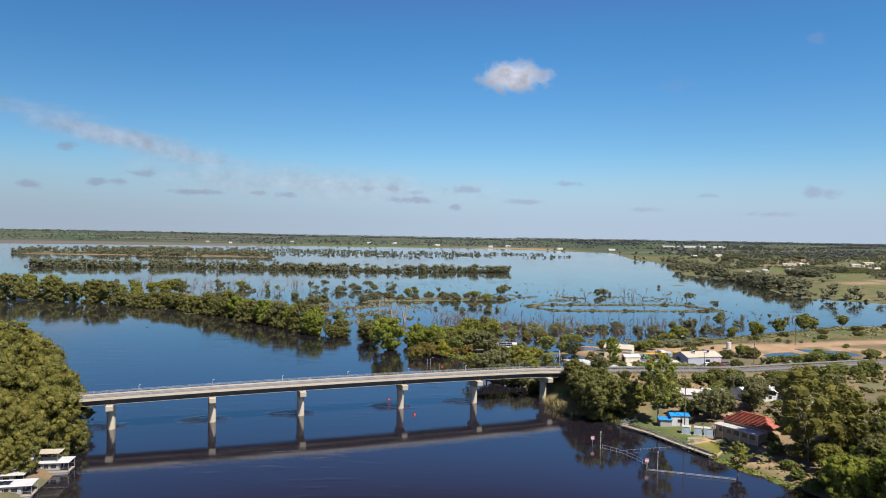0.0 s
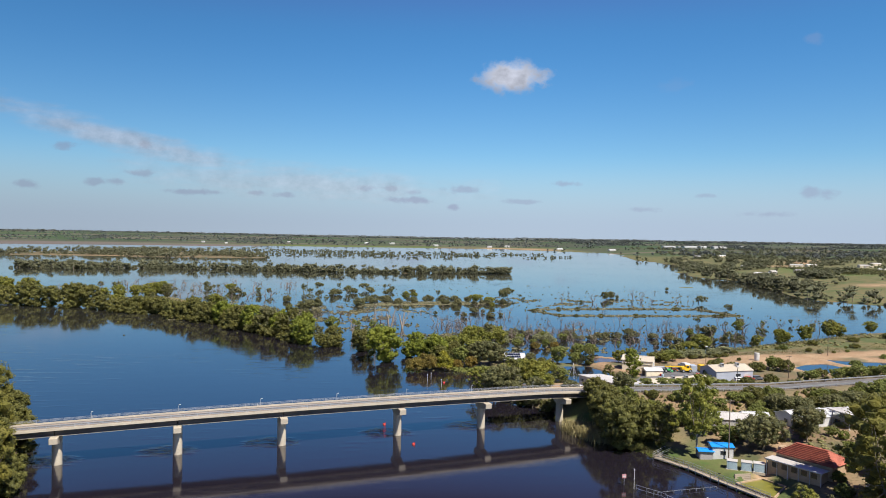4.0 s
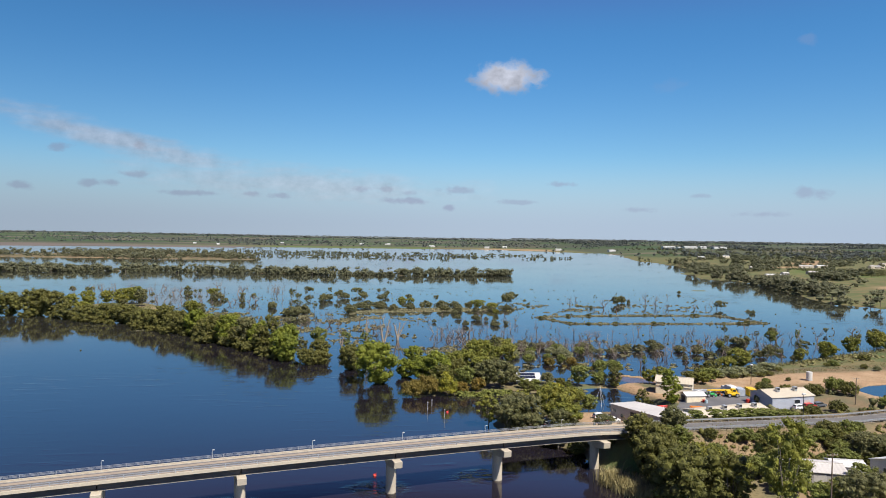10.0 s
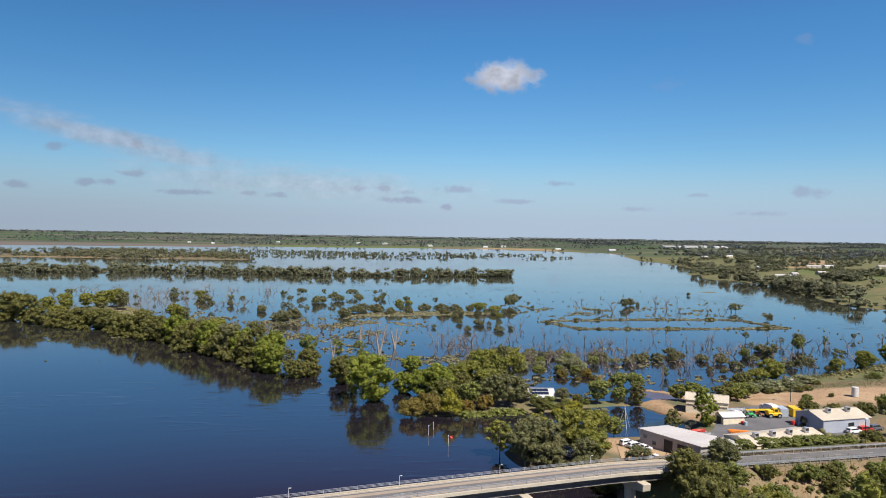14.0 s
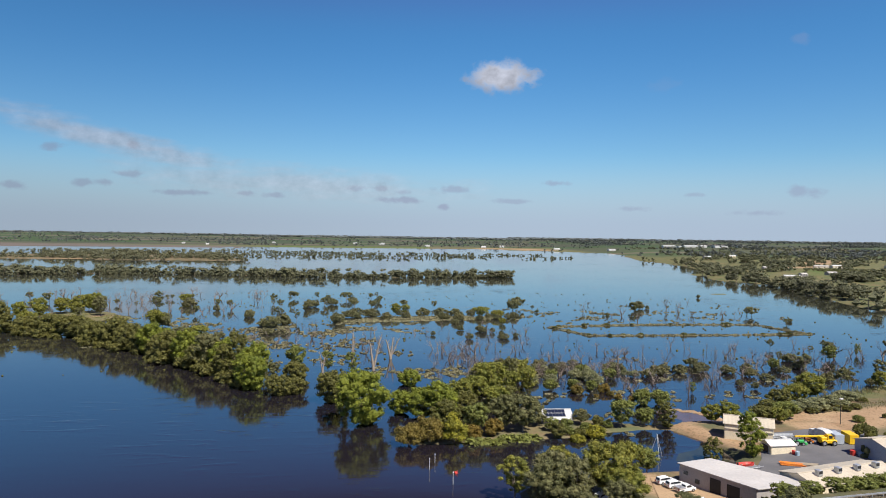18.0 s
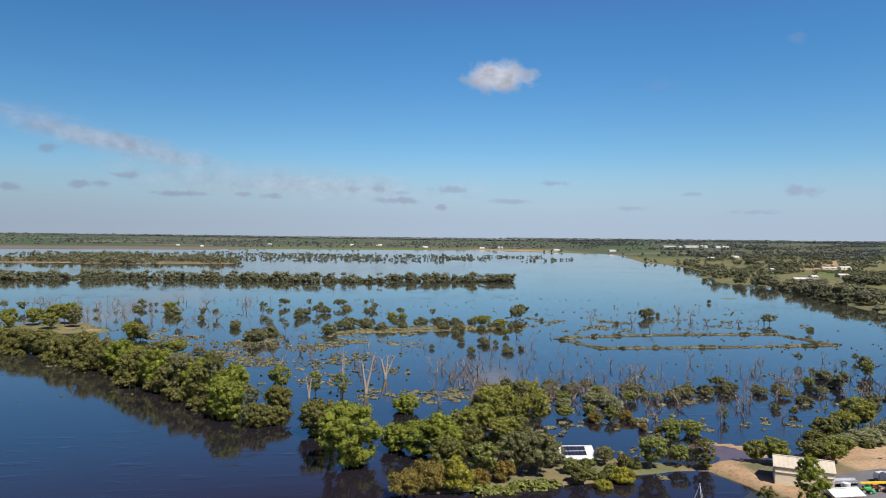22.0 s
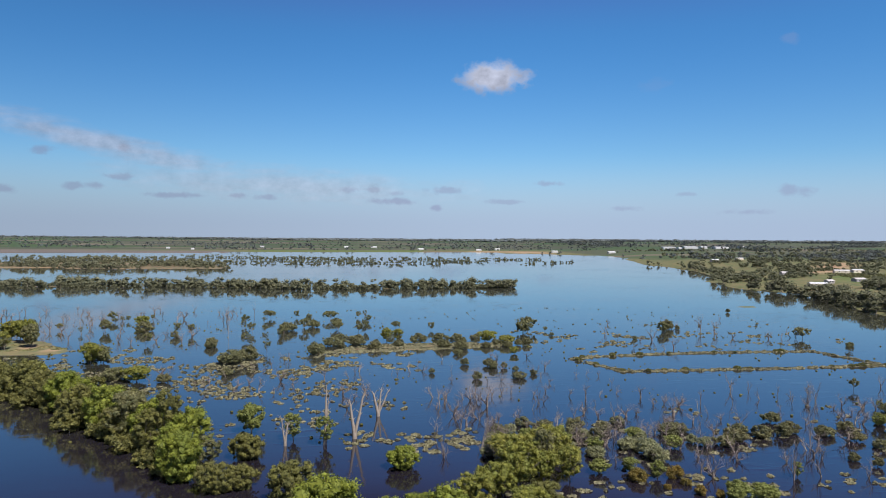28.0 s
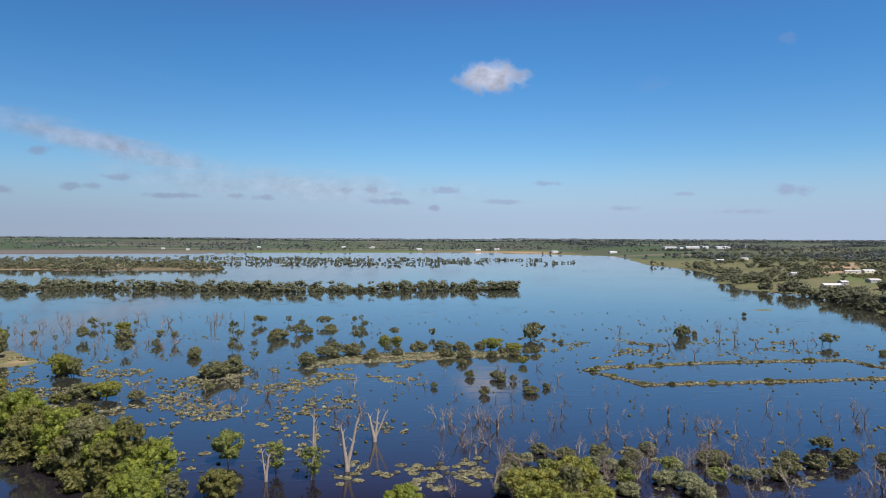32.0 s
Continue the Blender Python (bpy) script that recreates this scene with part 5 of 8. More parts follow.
for x, y, h, w in ((73.5, 472, 9, 5), (94.5, 455.7, 9, 5), (60.8, 403, 12, 10), (58.7, 424, 10, 6), (114.6, 375, 7.3, 6), (116, 371.6, 6.2, 8.5), (131.6, 405, 5.4, 5), (160, 393, 13.7, 6),
                   (145, 368, 10.6, 6), (193.8, 413, 6.1, 8), (166, 386.6, 4.4, 3), (164.6, 380.6, 6, 3), (136, 367, 10.6, 4), (166, 444, 9.7, 5)):
    dead_tree(x, y, h, w)
for x, y, h, w in ((182.5, 460, 5.6, 5), (179.6, 448, 7, 4.5), (190.8, 454, 5.7, 4), (203, 453, 5, 4), (153.6, 445.5, 6.4, 4), (140, 447, 4.9, 5), (-42.6, 626, 13.7, 5), (-40, 735, 10.7, 5),
                   (-110, 651.6, 14.5, 5), (-132.6, 654, 11.7, 5), (251, 621, 13.5, 8), (257.7, 615.6, 10, 9), (-146, 660, 6.6, 8), (103, 400, 7.9, 9.5), (114, 404.6, 6.8, 5)):
    dead_tree(x, y, h, w)
# the rest of the dead forest, thinning out towards open water
dr = np.random.default_rng(21)
far_v, far_f = [], []
for (x0, x1, y0, y1), n, hs in (((48, 120, 396, 470), 50, (4, 9)), ((20, 140, 455, 520), 40, (3.0, 7)), ((120, 260, 365, 465), 52, (4, 9)), ((60, 130, 375, 415), 26, (5, 9)), ((-260, -50, 600, 780), 105, (4, 10)),
                                ((-60, 10, 480, 560), 22, (3, 7)), ((180, 300, 560, 680), 20, (4, 9)), ((-60, 120, 500, 570), 18, (4, 8)), ((210, 330, 395, 470), 14, (5, 10))):
    for k in range(n):
        h = dr.uniform(*hs) * (0.7 if dr.random() < 0.5 else 1.0)
        x, y, w = dr.uniform(x0, x1), dr.uniform(y0, y1), h * dr.uniform(0.9, 1.7)
        if y < 590:
            dead_tree(x, y, h, w)
            continue
        a = dr.uniform(0, 6.28)
        for me in DEAD[k % len(DEAD)]:
            base = len(far_v)
            far_v.extend((x + w * (v.co.x * math.cos(a) - v.co.y * math.sin(a)), y + w * (v.co.x * math.sin(a) + v.co.y * math.cos(a)), v.co.z * h - 0.2) for v in me.vertices)
            far_f.extend(tuple(base + q for q in p.vertices) for p in me.polygons)
tagged(put("drowned_forest", mesh_from("drowned_forest", far_v, far_f, TWIG)), "bare brown dead trees of the far drowned forest", "dead trees", kind="stuff")
tw_v, tw_f = [], []
for k in range(70):
    x = dr.uniform(58, 225)
    y = dr.uniform(376, 436) if x > 95 else dr.uniform(398, 440)
    h = dr.uniform(2.5, 5.5)
    w, a = h * dr.uniform(1.1, 1.9), dr.uniform(0, 6.28)
    for me in DEAD[(1, 3, 5, 2)[k % 4]]:
        base = len(tw_v)
        tw_v.extend((x + w * (v.co.x * math.cos(a) - v.co.y * math.sin(a)), y + w * (v.co.x * math.sin(a) + v.co.y * math.cos(a)), v.co.z * h - 0.2) for v in me.vertices)
        tw_f.extend(tuple(base + q for q in p.vertices) for p in me.polygons)
tagged(put("dead_thickets", mesh_from("dead_thickets", tw_v, tw_f, TWIG)), "brown leafless thickets standing in flood water", "dead scrub", kind="stuff")
many("S", ((96, 420, 4, 7), (104, 416, 3.6, 6.5), (112, 424, 3, 6), (128, 412, 3.4, 6.5), (134, 397, 3.6, 7), (147, 409, 3.4, 6), (172, 402, 3.6, 7), (184, 408, 3, 6), (196, 400, 3.4, 6), (90, 410, 4, 7), (80, 426, 3.4, 6), (70, 418, 3.4, 6)), "flooded bushes")
many("g", ((86, 404, 4.4, 6.5), (94, 399, 4, 6), (76, 408, 4.6, 6.5), (110, 407, 4, 6), (118, 396, 4.2, 6.5)), "flooded trees")
# thin trees in twos and threes on the drowned flats
for (x0, x1, y0, y1), n, kind, hs in (((-40, 50, 600, 720), 20, "T", (4, 7.5)), ((20, 130, 572, 600), 14, "S", (3, 5.5)), ((-190, -70, 590, 720), 16, "T", (4, 8)), ((60, 130, 395, 420), 12, "p", (2.5, 4)),
                                      ((150, 230, 360, 420), 10, "S", (2.5, 4.5)), ((60, 110, 505, 560), 6, "S", (2.5, 4)), ((200, 300, 395, 460), 8, "T", (4, 8))):
    for k in range(n):
        h = dr.uniform(*hs)
        tree(kind, dr.uniform(x0, x1), dr.uniform(y0, y1), h, h * dr.uniform(0.7, 1.3) * (1.4 if kind in "Sp" else 0.9), -0.15, "flooded trees" if kind == "T" else "flooded bushes")


# ---- tree belts and far woods ----

def lump_field(name, places, material, label, category, sub=1, seed=3, lumps=1):
    """Far foliage: one uneven many-sided crown for each place (x, y, z, width, height)."""
    r = np.random.default_rng(seed)
    bm = bmesh.new()
    bmesh.ops.create_icosphere(bm, subdivisions=sub, radius=0.5)
    base = np.array([v.co for v in bm.verts])
    tri = np.array([[v.index for v in f.verts] for f in bm.faces])
    bm.free()
    places = np.asarray(places, float)
    if lumps > 1:
        many_p = []
        for k in range(lumps):
            q = places.copy()
            a, d = r.uniform(0, 6.283, len(q)), r.uniform(0.1, 0.42, len(q))
            q[:, 0] += np.cos(a) * d * places[:, 3]
            q[:, 1] += np.sin(a) * d * places[:, 3]
            f = r.uniform(0.38, 0.68, len(q))
            q[:, 2] += places[:, 4] * r.uniform(0.0, 0.42, len(q)) * (k > 1)
            q[:, 3] *= f
            q[:, 4] *= f * r.uniform(0.9, 1.2, len(q))
            many_p.append(q)
        places = np.concatenate(many_p)
    n, nv = len(places), len(base)
    co = base[None] * (1 + r.uniform(-0.34, 0.34, (n, nv, 1)))
    a = r.uniform(0, 6.283, n)
    c, s = np.cos(a)[:, None], np.sin(a)[:, None]
    co = np.stack([co[..., 0] * c - co[..., 1] * s, co[..., 0] * s + co[..., 1] * c, co[..., 2] + 0.42], -1)
    co = co * places[:, None, [3, 3, 4]] + places[:, None, :3]
    faces = (tri[None] + (np.arange(n) * nv)[:, None, None]).reshape(-1, 3)
    me = bpy.data.meshes.new(name)
    me.vertices.add(n * nv)
    me.vertices.foreach_set("co", co.reshape(-1).astype(np.float32))
    me.loops.add(faces.size)
    me.loops.foreach_set("vertex_index", faces.reshape(-1).astype(np.int32))
    me.polygons.add(len(faces))
    me.polygons.foreach_set("loop_start", np.arange(0, faces.size, 3, dtype=np.int32))
    me.materials.append(material)
    me.update(calc_edges=True)
    return tagged(put(name, me), label, category, kind="stuff")


def scatter(n, x0, x1, y0, y1, keep, size, seed, sink=0.3):
    r = np.random.default_rng(seed)
    x, y = r.uniform(x0, x1, n), r.uniform(y0, y1, n)
    z = terrain(x, y)
    ok = (z > -0.3) & keep(x, y, r)
    x, y, z = x[ok], y[ok], z[ok]
    h = r.uniform(*size, len(x))
    return np.stack([x, y, z - sink, h * r.uniform(0.9, 1.7, len(x)), h], -1)


def thick(x, y, r, s=70.0, cut=0.0):
    return wobble(x, y, s) + 0.5 * wobble(x + 500, y, s * 0.37) + r.normal(size=len(x)) * 0.25 > cut


def off_fields(x, y):
    f = np.ones(len(x), bool)
    for poly in (((-295, 2250), (279, 2300), (335, 2620), (-131, 2720)), ((712, 2067), (838, 1758), (1300, 1900), (855, 2423)), ((420, 2270), (640, 2150), (700, 2290), (450, 2380)),
                 ((480, 820), (520, 815), (560, 900), (520, 920)), ((540, 720), (640, 730), (660, 790), (560, 780))):
        f &= inside(x, y, poly) < 0
    return f


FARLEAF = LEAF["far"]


def tuft_field(name, places, material, label, category, seed, clumps=5, per=20, tuft=0.55, trunks=True):
    """Distant trees (x, y, z, width, height): leafy clumps over a small core, on a thin trunk."""
    r = np.random.default_rng(seed)
    P = np.repeat(np.asarray(places, float), clumps, 0)
    n = len(P)
    a, d = r.uniform(0, 6.283, n), np.sqrt(r.uniform(0, 1, n)) * 0.36
    f = r.uniform(0.0, 1.0, n)
    tall = np.clip((P[:, 4] - 3) / 6, 0, 1)
    C = np.stack([P[:, 0] + np.cos(a) * d * P[:, 3], P[:, 1] + np.sin(a) * d * P[:, 3], P[:, 2] + P[:, 4] * (0.10 + 0.10 * tall + (0.68 - 0.06 * tall) * f * (1 - 0.5 * d))], -1)
    R = np.minimum(P[:, 3] * r.uniform(0.15, 0.3, n), P[:, 4] * 0.32)
    D = r.normal(size=(n, per, 3))
    D[..., 2] = np.where(D[..., 2] < -0.25, -D[..., 2], D[..., 2])
    D /= np.linalg.norm(D, axis=2)[..., None]
    p = C[:, None] + D * (R[:, None] * r.uniform(0.7, 1.15, (n, per)))[..., None] * np.array((1, 1, 0.8))
    nr = D + r.normal(size=(n, per, 3)) * 0.5
    u = np.cross(nr, r.normal(size=(n, per, 3)))
    u /= np.linalg.norm(u, axis=2)[..., None]
    v = np.cross(nr / np.linalg.norm(nr, axis=2)[..., None], u)
    s = (tuft * r.uniform(0.6, 1.5, (n, per)))[..., None]
    T = np.stack([p - u * s - v * s * 0.5, p + u * s - v * s * 0.4, p + v * s], 2).reshape(-1, 3, 3)
    ax = np.array(((1, 0, 0), (0, 1, 0), (-1, 0, 0), (0, -1, 0), (0, 0, 1), (0, 0, -1)), float)
    O = ax[np.array(((0, 1, 4), (1, 2, 4), (2, 3, 4), (3, 0, 4), (1, 0, 5), (2, 1, 5), (3, 2, 5), (0, 3, 5)))]
    K = (C[:, None, None] + O[None] * (R * 0.72)[:, None, None, None] * np.array((1, 1, 0.8))).reshape(-1, 3, 3)
    parts = [T, K]
    count = len(T) + len(K)
    if trunks:
        q = np.asarray(places, float)
        q = q[q[:, 4] > 5]
        g = (q[:, 4] * 0.022)[:, None]
        for k in range(3):
            b0, b1 = 2.094 * k, 2.094 * (k + 1)
            A = np.stack([q[:, 0] + math.cos(b0) * g[:, 0], q[:, 1] + math.sin(b0) * g[:, 0], q[:, 2] - 0.3], -1)
            B = np.stack([q[:, 0] + math.cos(b1) * g[:, 0], q[:, 1] + math.sin(b1) * g[:, 0], q[:, 2] - 0.3], -1)
            parts.append(np.stack([A, B, np.stack([q[:, 0], q[:, 1], q[:, 2] + q[:, 4] * 0.7], -1)], 1))
    me = tris_mesh(name, np.concatenate(parts), material)
    me.materials.append(BARK)
    mi = np.zeros(len(me.polygons), np.int32)
    mi[count:] = 1
    me.polygons.foreach_set("material_index", mi)
    return tagged(put(name, me), label, category, kind="stuff")


def mixed(P, r, big, low=(1.6, 4.0), share=0.4):
    """Heights of a stand: some tall gums above low scrub."""
    k = r.random(len(P)) < share
    P[:, 4] = np.where(k, r.uniform(*big, len(P)), r.uniform(*low, len(P)))
    P[:, 3] = P[:, 4] * np.where(k, r.uniform(0.8, 1.35, len(P)), r.uniform(1.1, 2.2, len(P)))
    return P


def near_shore(x, y):
    return inside(x, y, FAR_EAST)


re_ = np.random.default_rng(110)
shore = mixed(scatter(5200, 415, 720, 560, 1500, lambda x, y, r: (near_shore(x, y) > -2) & (near_shore(x, y) < 26 + 16 * wobble(x, y, 30.0)) & (off_fields(x, y)) & (wobble(x, y, 33.0) > -0.25) & (r.random(len(x)) < 0.36), (3.0, 7.0), 11), re_, (8, 18), share=0.55)
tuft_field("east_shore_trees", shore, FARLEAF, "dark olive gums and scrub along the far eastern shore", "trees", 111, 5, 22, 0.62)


def groves(n, x0, x1, y0, y1, per, spread, keep, seed):
    """Trees in uneven groves of their own size, (x, y, z, 1, 1) each."""
    r = np.random.default_rng(seed)
    out = []
    for k in range(n):
        cx, cy = r.uniform(x0, x1), r.uniform(y0, y1)
        m = int(per * r.uniform(0.2, 1.8))
        sp = spread * r.uniform(0.4, 1.5)
        out.append(np.stack([cx + r.normal(size=m) * sp * 1.6, cy + r.normal(size=m) * sp * 0.7], -1))
    p = np.concatenate(out)
    z = terrain(p[:, 0], p[:, 1])
    ok = (z > 0.2) & off_fields(p[:, 0], p[:, 1]) & keep(p[:, 0], p[:, 1])
    return np.column_stack([p[ok], z[ok] - 0.3, np.ones(ok.sum()), np.ones(ok.sum())])


inner = mixed(groves(38, 440, 1250, 560, 1500, 24, 16.0, lambda x, y: near_shore(x, y) > 20, 112), re_, (6, 14), (1.5, 4.0), 0.5)
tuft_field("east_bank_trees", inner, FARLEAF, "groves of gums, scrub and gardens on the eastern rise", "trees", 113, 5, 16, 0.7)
orch = []
for k in range(26):
    for q in range(30):
        ox, oy = 655 + k * 7.2 + q * 1.2, 925 + q * 5.2 - k * 1.5
        orch.append((ox, oy, 0, 4.6 * re_.uniform(0.8, 1.15), 3.2 * re_.uniform(0.8, 1.2)))
orch = np.array(orch)
orch[:, 2] = terrain(orch[:, 0], orch[:, 1])
tuft_field("orchard_rows", orch, LEAF["D"], "dark green orchard rows on the eastern rise", "orchard", 114, 2, 12, 0.7, False)
hedge = []
for x0, y0, x1, y1, n in ((620, 1130, 900, 1210, 70), (700, 1300, 1100, 1330, 80), (660, 1420, 1250, 1520, 110), (760, 1650, 1500, 1750, 110), (830, 1850, 1700, 1980, 110), (900, 2180, 1900, 2300, 150), (560, 1010, 660, 1060, 26)):
    t = re_.uniform(0, 1, n)
    hh = re_.uniform(4, 13, n)
    hedge.append(np.stack([x0 + (x1 - x0) * t, y0 + (y1 - y0) * t + re_.normal(size=n) * 7, np.zeros(n), hh * re_.uniform(0.9, 1.6, n), hh], -1))
hedge = np.concatenate(hedge)
hedge[:, 2] = terrain(hedge[:, 0], hedge[:, 1])
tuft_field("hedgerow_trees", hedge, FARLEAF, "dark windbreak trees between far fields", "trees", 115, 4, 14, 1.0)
e2 = mixed(groves(120, 640, 3600, 1450, 4300, 38, 36.0, lambda x, y: near_shore(x, y) > 4, 12), re_, (8, 17), (3, 8), 0.55)
pt_ = re_.uniform(0, 1, 60)
px_ = np.interp(pt_, (0, 0.3, 0.5, 0.7, 1.0), (484, 500, 478, 462, 446)) + re_.uniform(0, 34, 60) - 6
py_ = np.interp(pt_, (0, 0.3, 0.5, 0.7, 1.0), (925, 872, 800, 752, 676))
ph_ = re_.uniform(9, 18, 60)
tuft_field("point_trees", np.stack([px_, py_, terrain(px_, py_) - 0.3, ph_ * re_.uniform(0.8, 1.1, 60), ph_], -1), LEAF["far"], "tall dark gums on the wooded shore point", "trees", 121, 9, 34, 0.6)
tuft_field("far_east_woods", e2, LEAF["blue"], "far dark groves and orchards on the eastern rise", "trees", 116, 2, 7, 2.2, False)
e3 = groves(64, -3400, 900, 2350, 4500, 20, 34.0, lambda x, y: (y > 2750) | (x > -300), 13)
far_rows = []
for y0, n in ((2150, 60), (2440, 130), (2560, 150), (2700, 260), (2860, 260), (3050, 330), (3250, 340), (3480, 380), (3720, 400), (3980, 420), (4200, 440)):
    t = re_.uniform(0, 1, n * 3 // 5)
    t = t[wobble(t * 900, np.full(len(t), float(y0)), 31.0) > -0.25]
    m = len(t)
    hx = (-400 if y0 < 2600 else -3300) + t * (1300 if y0 < 2600 else 4200)
    hy = y0 + re_.normal(size=m) * 9
    far_rows.append(np.column_stack([hx, hy, terrain(hx, hy) - 0.3, np.ones(m), np.ones(m)]))
e3 = mixed(np.concatenate([e3] + far_rows), re_, (7, 15), (3, 7), 0.5)
e3 = e3[e3[:, 2] > 0]
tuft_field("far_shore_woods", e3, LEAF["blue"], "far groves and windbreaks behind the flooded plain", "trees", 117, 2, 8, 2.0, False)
# dark wooded crest on the skyline
r = np.random.default_rng(14)
x = r.uniform(-3600, 3900, 5200)
y = r.uniform(4250, 5150, 5200)
z = terrain(x, y)
h = r.uniform(5, 13, 5200)
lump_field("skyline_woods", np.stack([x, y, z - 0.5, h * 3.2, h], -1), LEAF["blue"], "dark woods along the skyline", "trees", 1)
w1 = mixed(scatter(3000, -740, -150, 1350, 1700, lambda x, y, r: thick(x, y, r, 40, -0.2), (6, 12), 15), r, (7, 14), (2, 5), 0.5)
tuft_field("far_belt_woods", w1, FARLEAF, "dark trees of a far flooded island", "trees", 118, 3, 12, 1.1)
r = np.random.default_rng(16)
rows = []
for x0, x1, ya, yb, n in ((-190, 225, 1588, 1555, 130), (-310, 110, 1880, 1770, 120), (-150, 90, 1725, 1690, 60), (240, 330, 1640, 1600, 40), (350, 520, 1500, 1620, 24), (110, 480, 1790, 1730, 110), (-700, -300, 1800, 1870, 110)):
    t = r.uniform(0, 1, n)
    hh = np.where(r.random(n) < 0.3, r.uniform(5, 9, n), r.uniform(2, 4.5, n))
    rows.append(np.stack([x0 + (x1 - x0) * t, ya + (yb - ya) * t + r.normal(size=n) * 8, np.full(n, -0.3), hh * r.uniform(1.0, 2.0, n), hh], -1))
tuft_field("drowned_tree_lines", np.concatenate(rows), FARLEAF, "thin dark lines of drowned trees far across the flood", "trees", 119, 3, 10, 1.0, False)
# the near flooded belt: gums of all heights over scrub, thinning towards the east
r = np.random.default_rng(17)
t = r.uniform(0, 1, 1350) ** 1.15
x = -440 + 660 * t
y = np.interp(x, (-430, -324, -253, -175, -57, 57, 220), (1034, 1016, 1030, 1020, 992, 974, 984)) + r.normal(size=1350) * (15 - 9 * t)
ok = (wobble(x, y, 14.0) + 0.6 * wobble(x, y + 90, 5.0) + r.normal(size=1350) * 0.35 > -0.62)
x, y = x[ok], y[ok]
belt = mixed(np.stack([x, y, np.full(len(x), -0.3), x, x], -1), r, (5, 14), (1.5, 5.0), 0.3)
tuft_field("flooded_belt_trees", belt, LEAF["far"], "dark gums and scrub of the flooded belt", "trees", 120, 6, 19, 0.66)
# scrub along the drowned west levee
ls = np.random.default_rng(93)
LEVEE_LINE = ((-310, 592), (-226, 562), (-166, 536), (-126, 512), (-85, 472), (-53, 435), (-26, 396))
lq = ls.uniform(0, 6, 110)
lx_ = np.interp(lq, range(7), [p[0] for p in LEVEE_LINE]) + ls.normal(size=110) * 4
ly_ = np.interp(lq, range(7), [p[1] for p in LEVEE_LINE]) + ls.normal(size=110) * 4
lh_ = ls.uniform(2.5, 6.0, 110)
tuft_field("levee_scrub", np.stack([lx_, ly_, np.full(110, -0.4), lh_ * ls.uniform(1.2, 1.8, 110), lh_], -1), LEAF["B"], "olive scrub and saplings under the levee trees", "scrub", 122, 9, 60, 0.34)
# scrub thickets on the near slope
near = scatter(900, 72, 330, 90, 300, lambda x, y, r: (np.abs((x + 68) * BNOR.x + (y - 210) * BNOR.y) > 8) & (x > 135) & (thick(x, y, r, 16, 0.35)), (1.5, 4.5), 18)


# ---- floating reed mats and banks ----
def mound_mesh(name, rows, material, seed, cards=40):
    """Low cushions of reeds: many short blades over flat pads, (x, y, width, depth, height) each."""
    r = np.random.default_rng(seed)
    out = []
    for x, y, w, d, h in rows:
        n = int(cards * max(1.0, math.sqrt(w * d)))
        a, q = r.uniform(0, 6.283, n), np.sqrt(r.uniform(0, 1, n)) * (1 + 0.25 * r.normal(size=n).clip(-1, 1))
        px, py = x + np.cos(a) * q * w / 2, y + np.sin(a) * q * d / 2
        pz = 0.03 + h * (1 - q.clip(0, 1) ** 2) * r.uniform(0.5, 1.0, n)
        p = np.stack([px, py, pz], -1)
        nrm = np.stack([np.cos(a) * q * 0.5, np.sin(a) * q * 0.5, np.ones(n)], -1) + r.normal(size=(n, 3)) * 0.35
        nrm /= np.linalg.norm(nrm, axis=1)[:, None]
        u = np.cross(nrm, r.normal(size=(n, 3)))
        u /= np.linalg.norm(u, axis=1)[:, None]
        v = np.cross(nrm, u)
        s = r.uniform(0.22, 0.6, n)[:, None]
        u, v = u * s, v * s * 0.7
        out.append(np.stack([p - u - v, p + u - v * 0.6, p + u * 0.8 + v, p - u + v * 0.7], 1))
    return quads_mesh(name, np.concatenate(out), material)


def mat_patch(n, x0, x1, y0, y1, seed, size=(1.0, 4.0), cut=-0.2):
    r = np.random.default_rng(seed)
    rows = []
    while len(rows) < n:
        x, y = r.uniform(x0, x1), r.uniform(y0, y1)
        if float(wobble(np.array([x]), np.array([y]), 7.0)[0]) + r.normal() * 0.3 < cut:
            continue
        w = r.uniform(*size)
        rows.append((x, y, w, w * r.uniform(0.5, 1.0), r.uniform(0.12, 0.4)))
    return rows


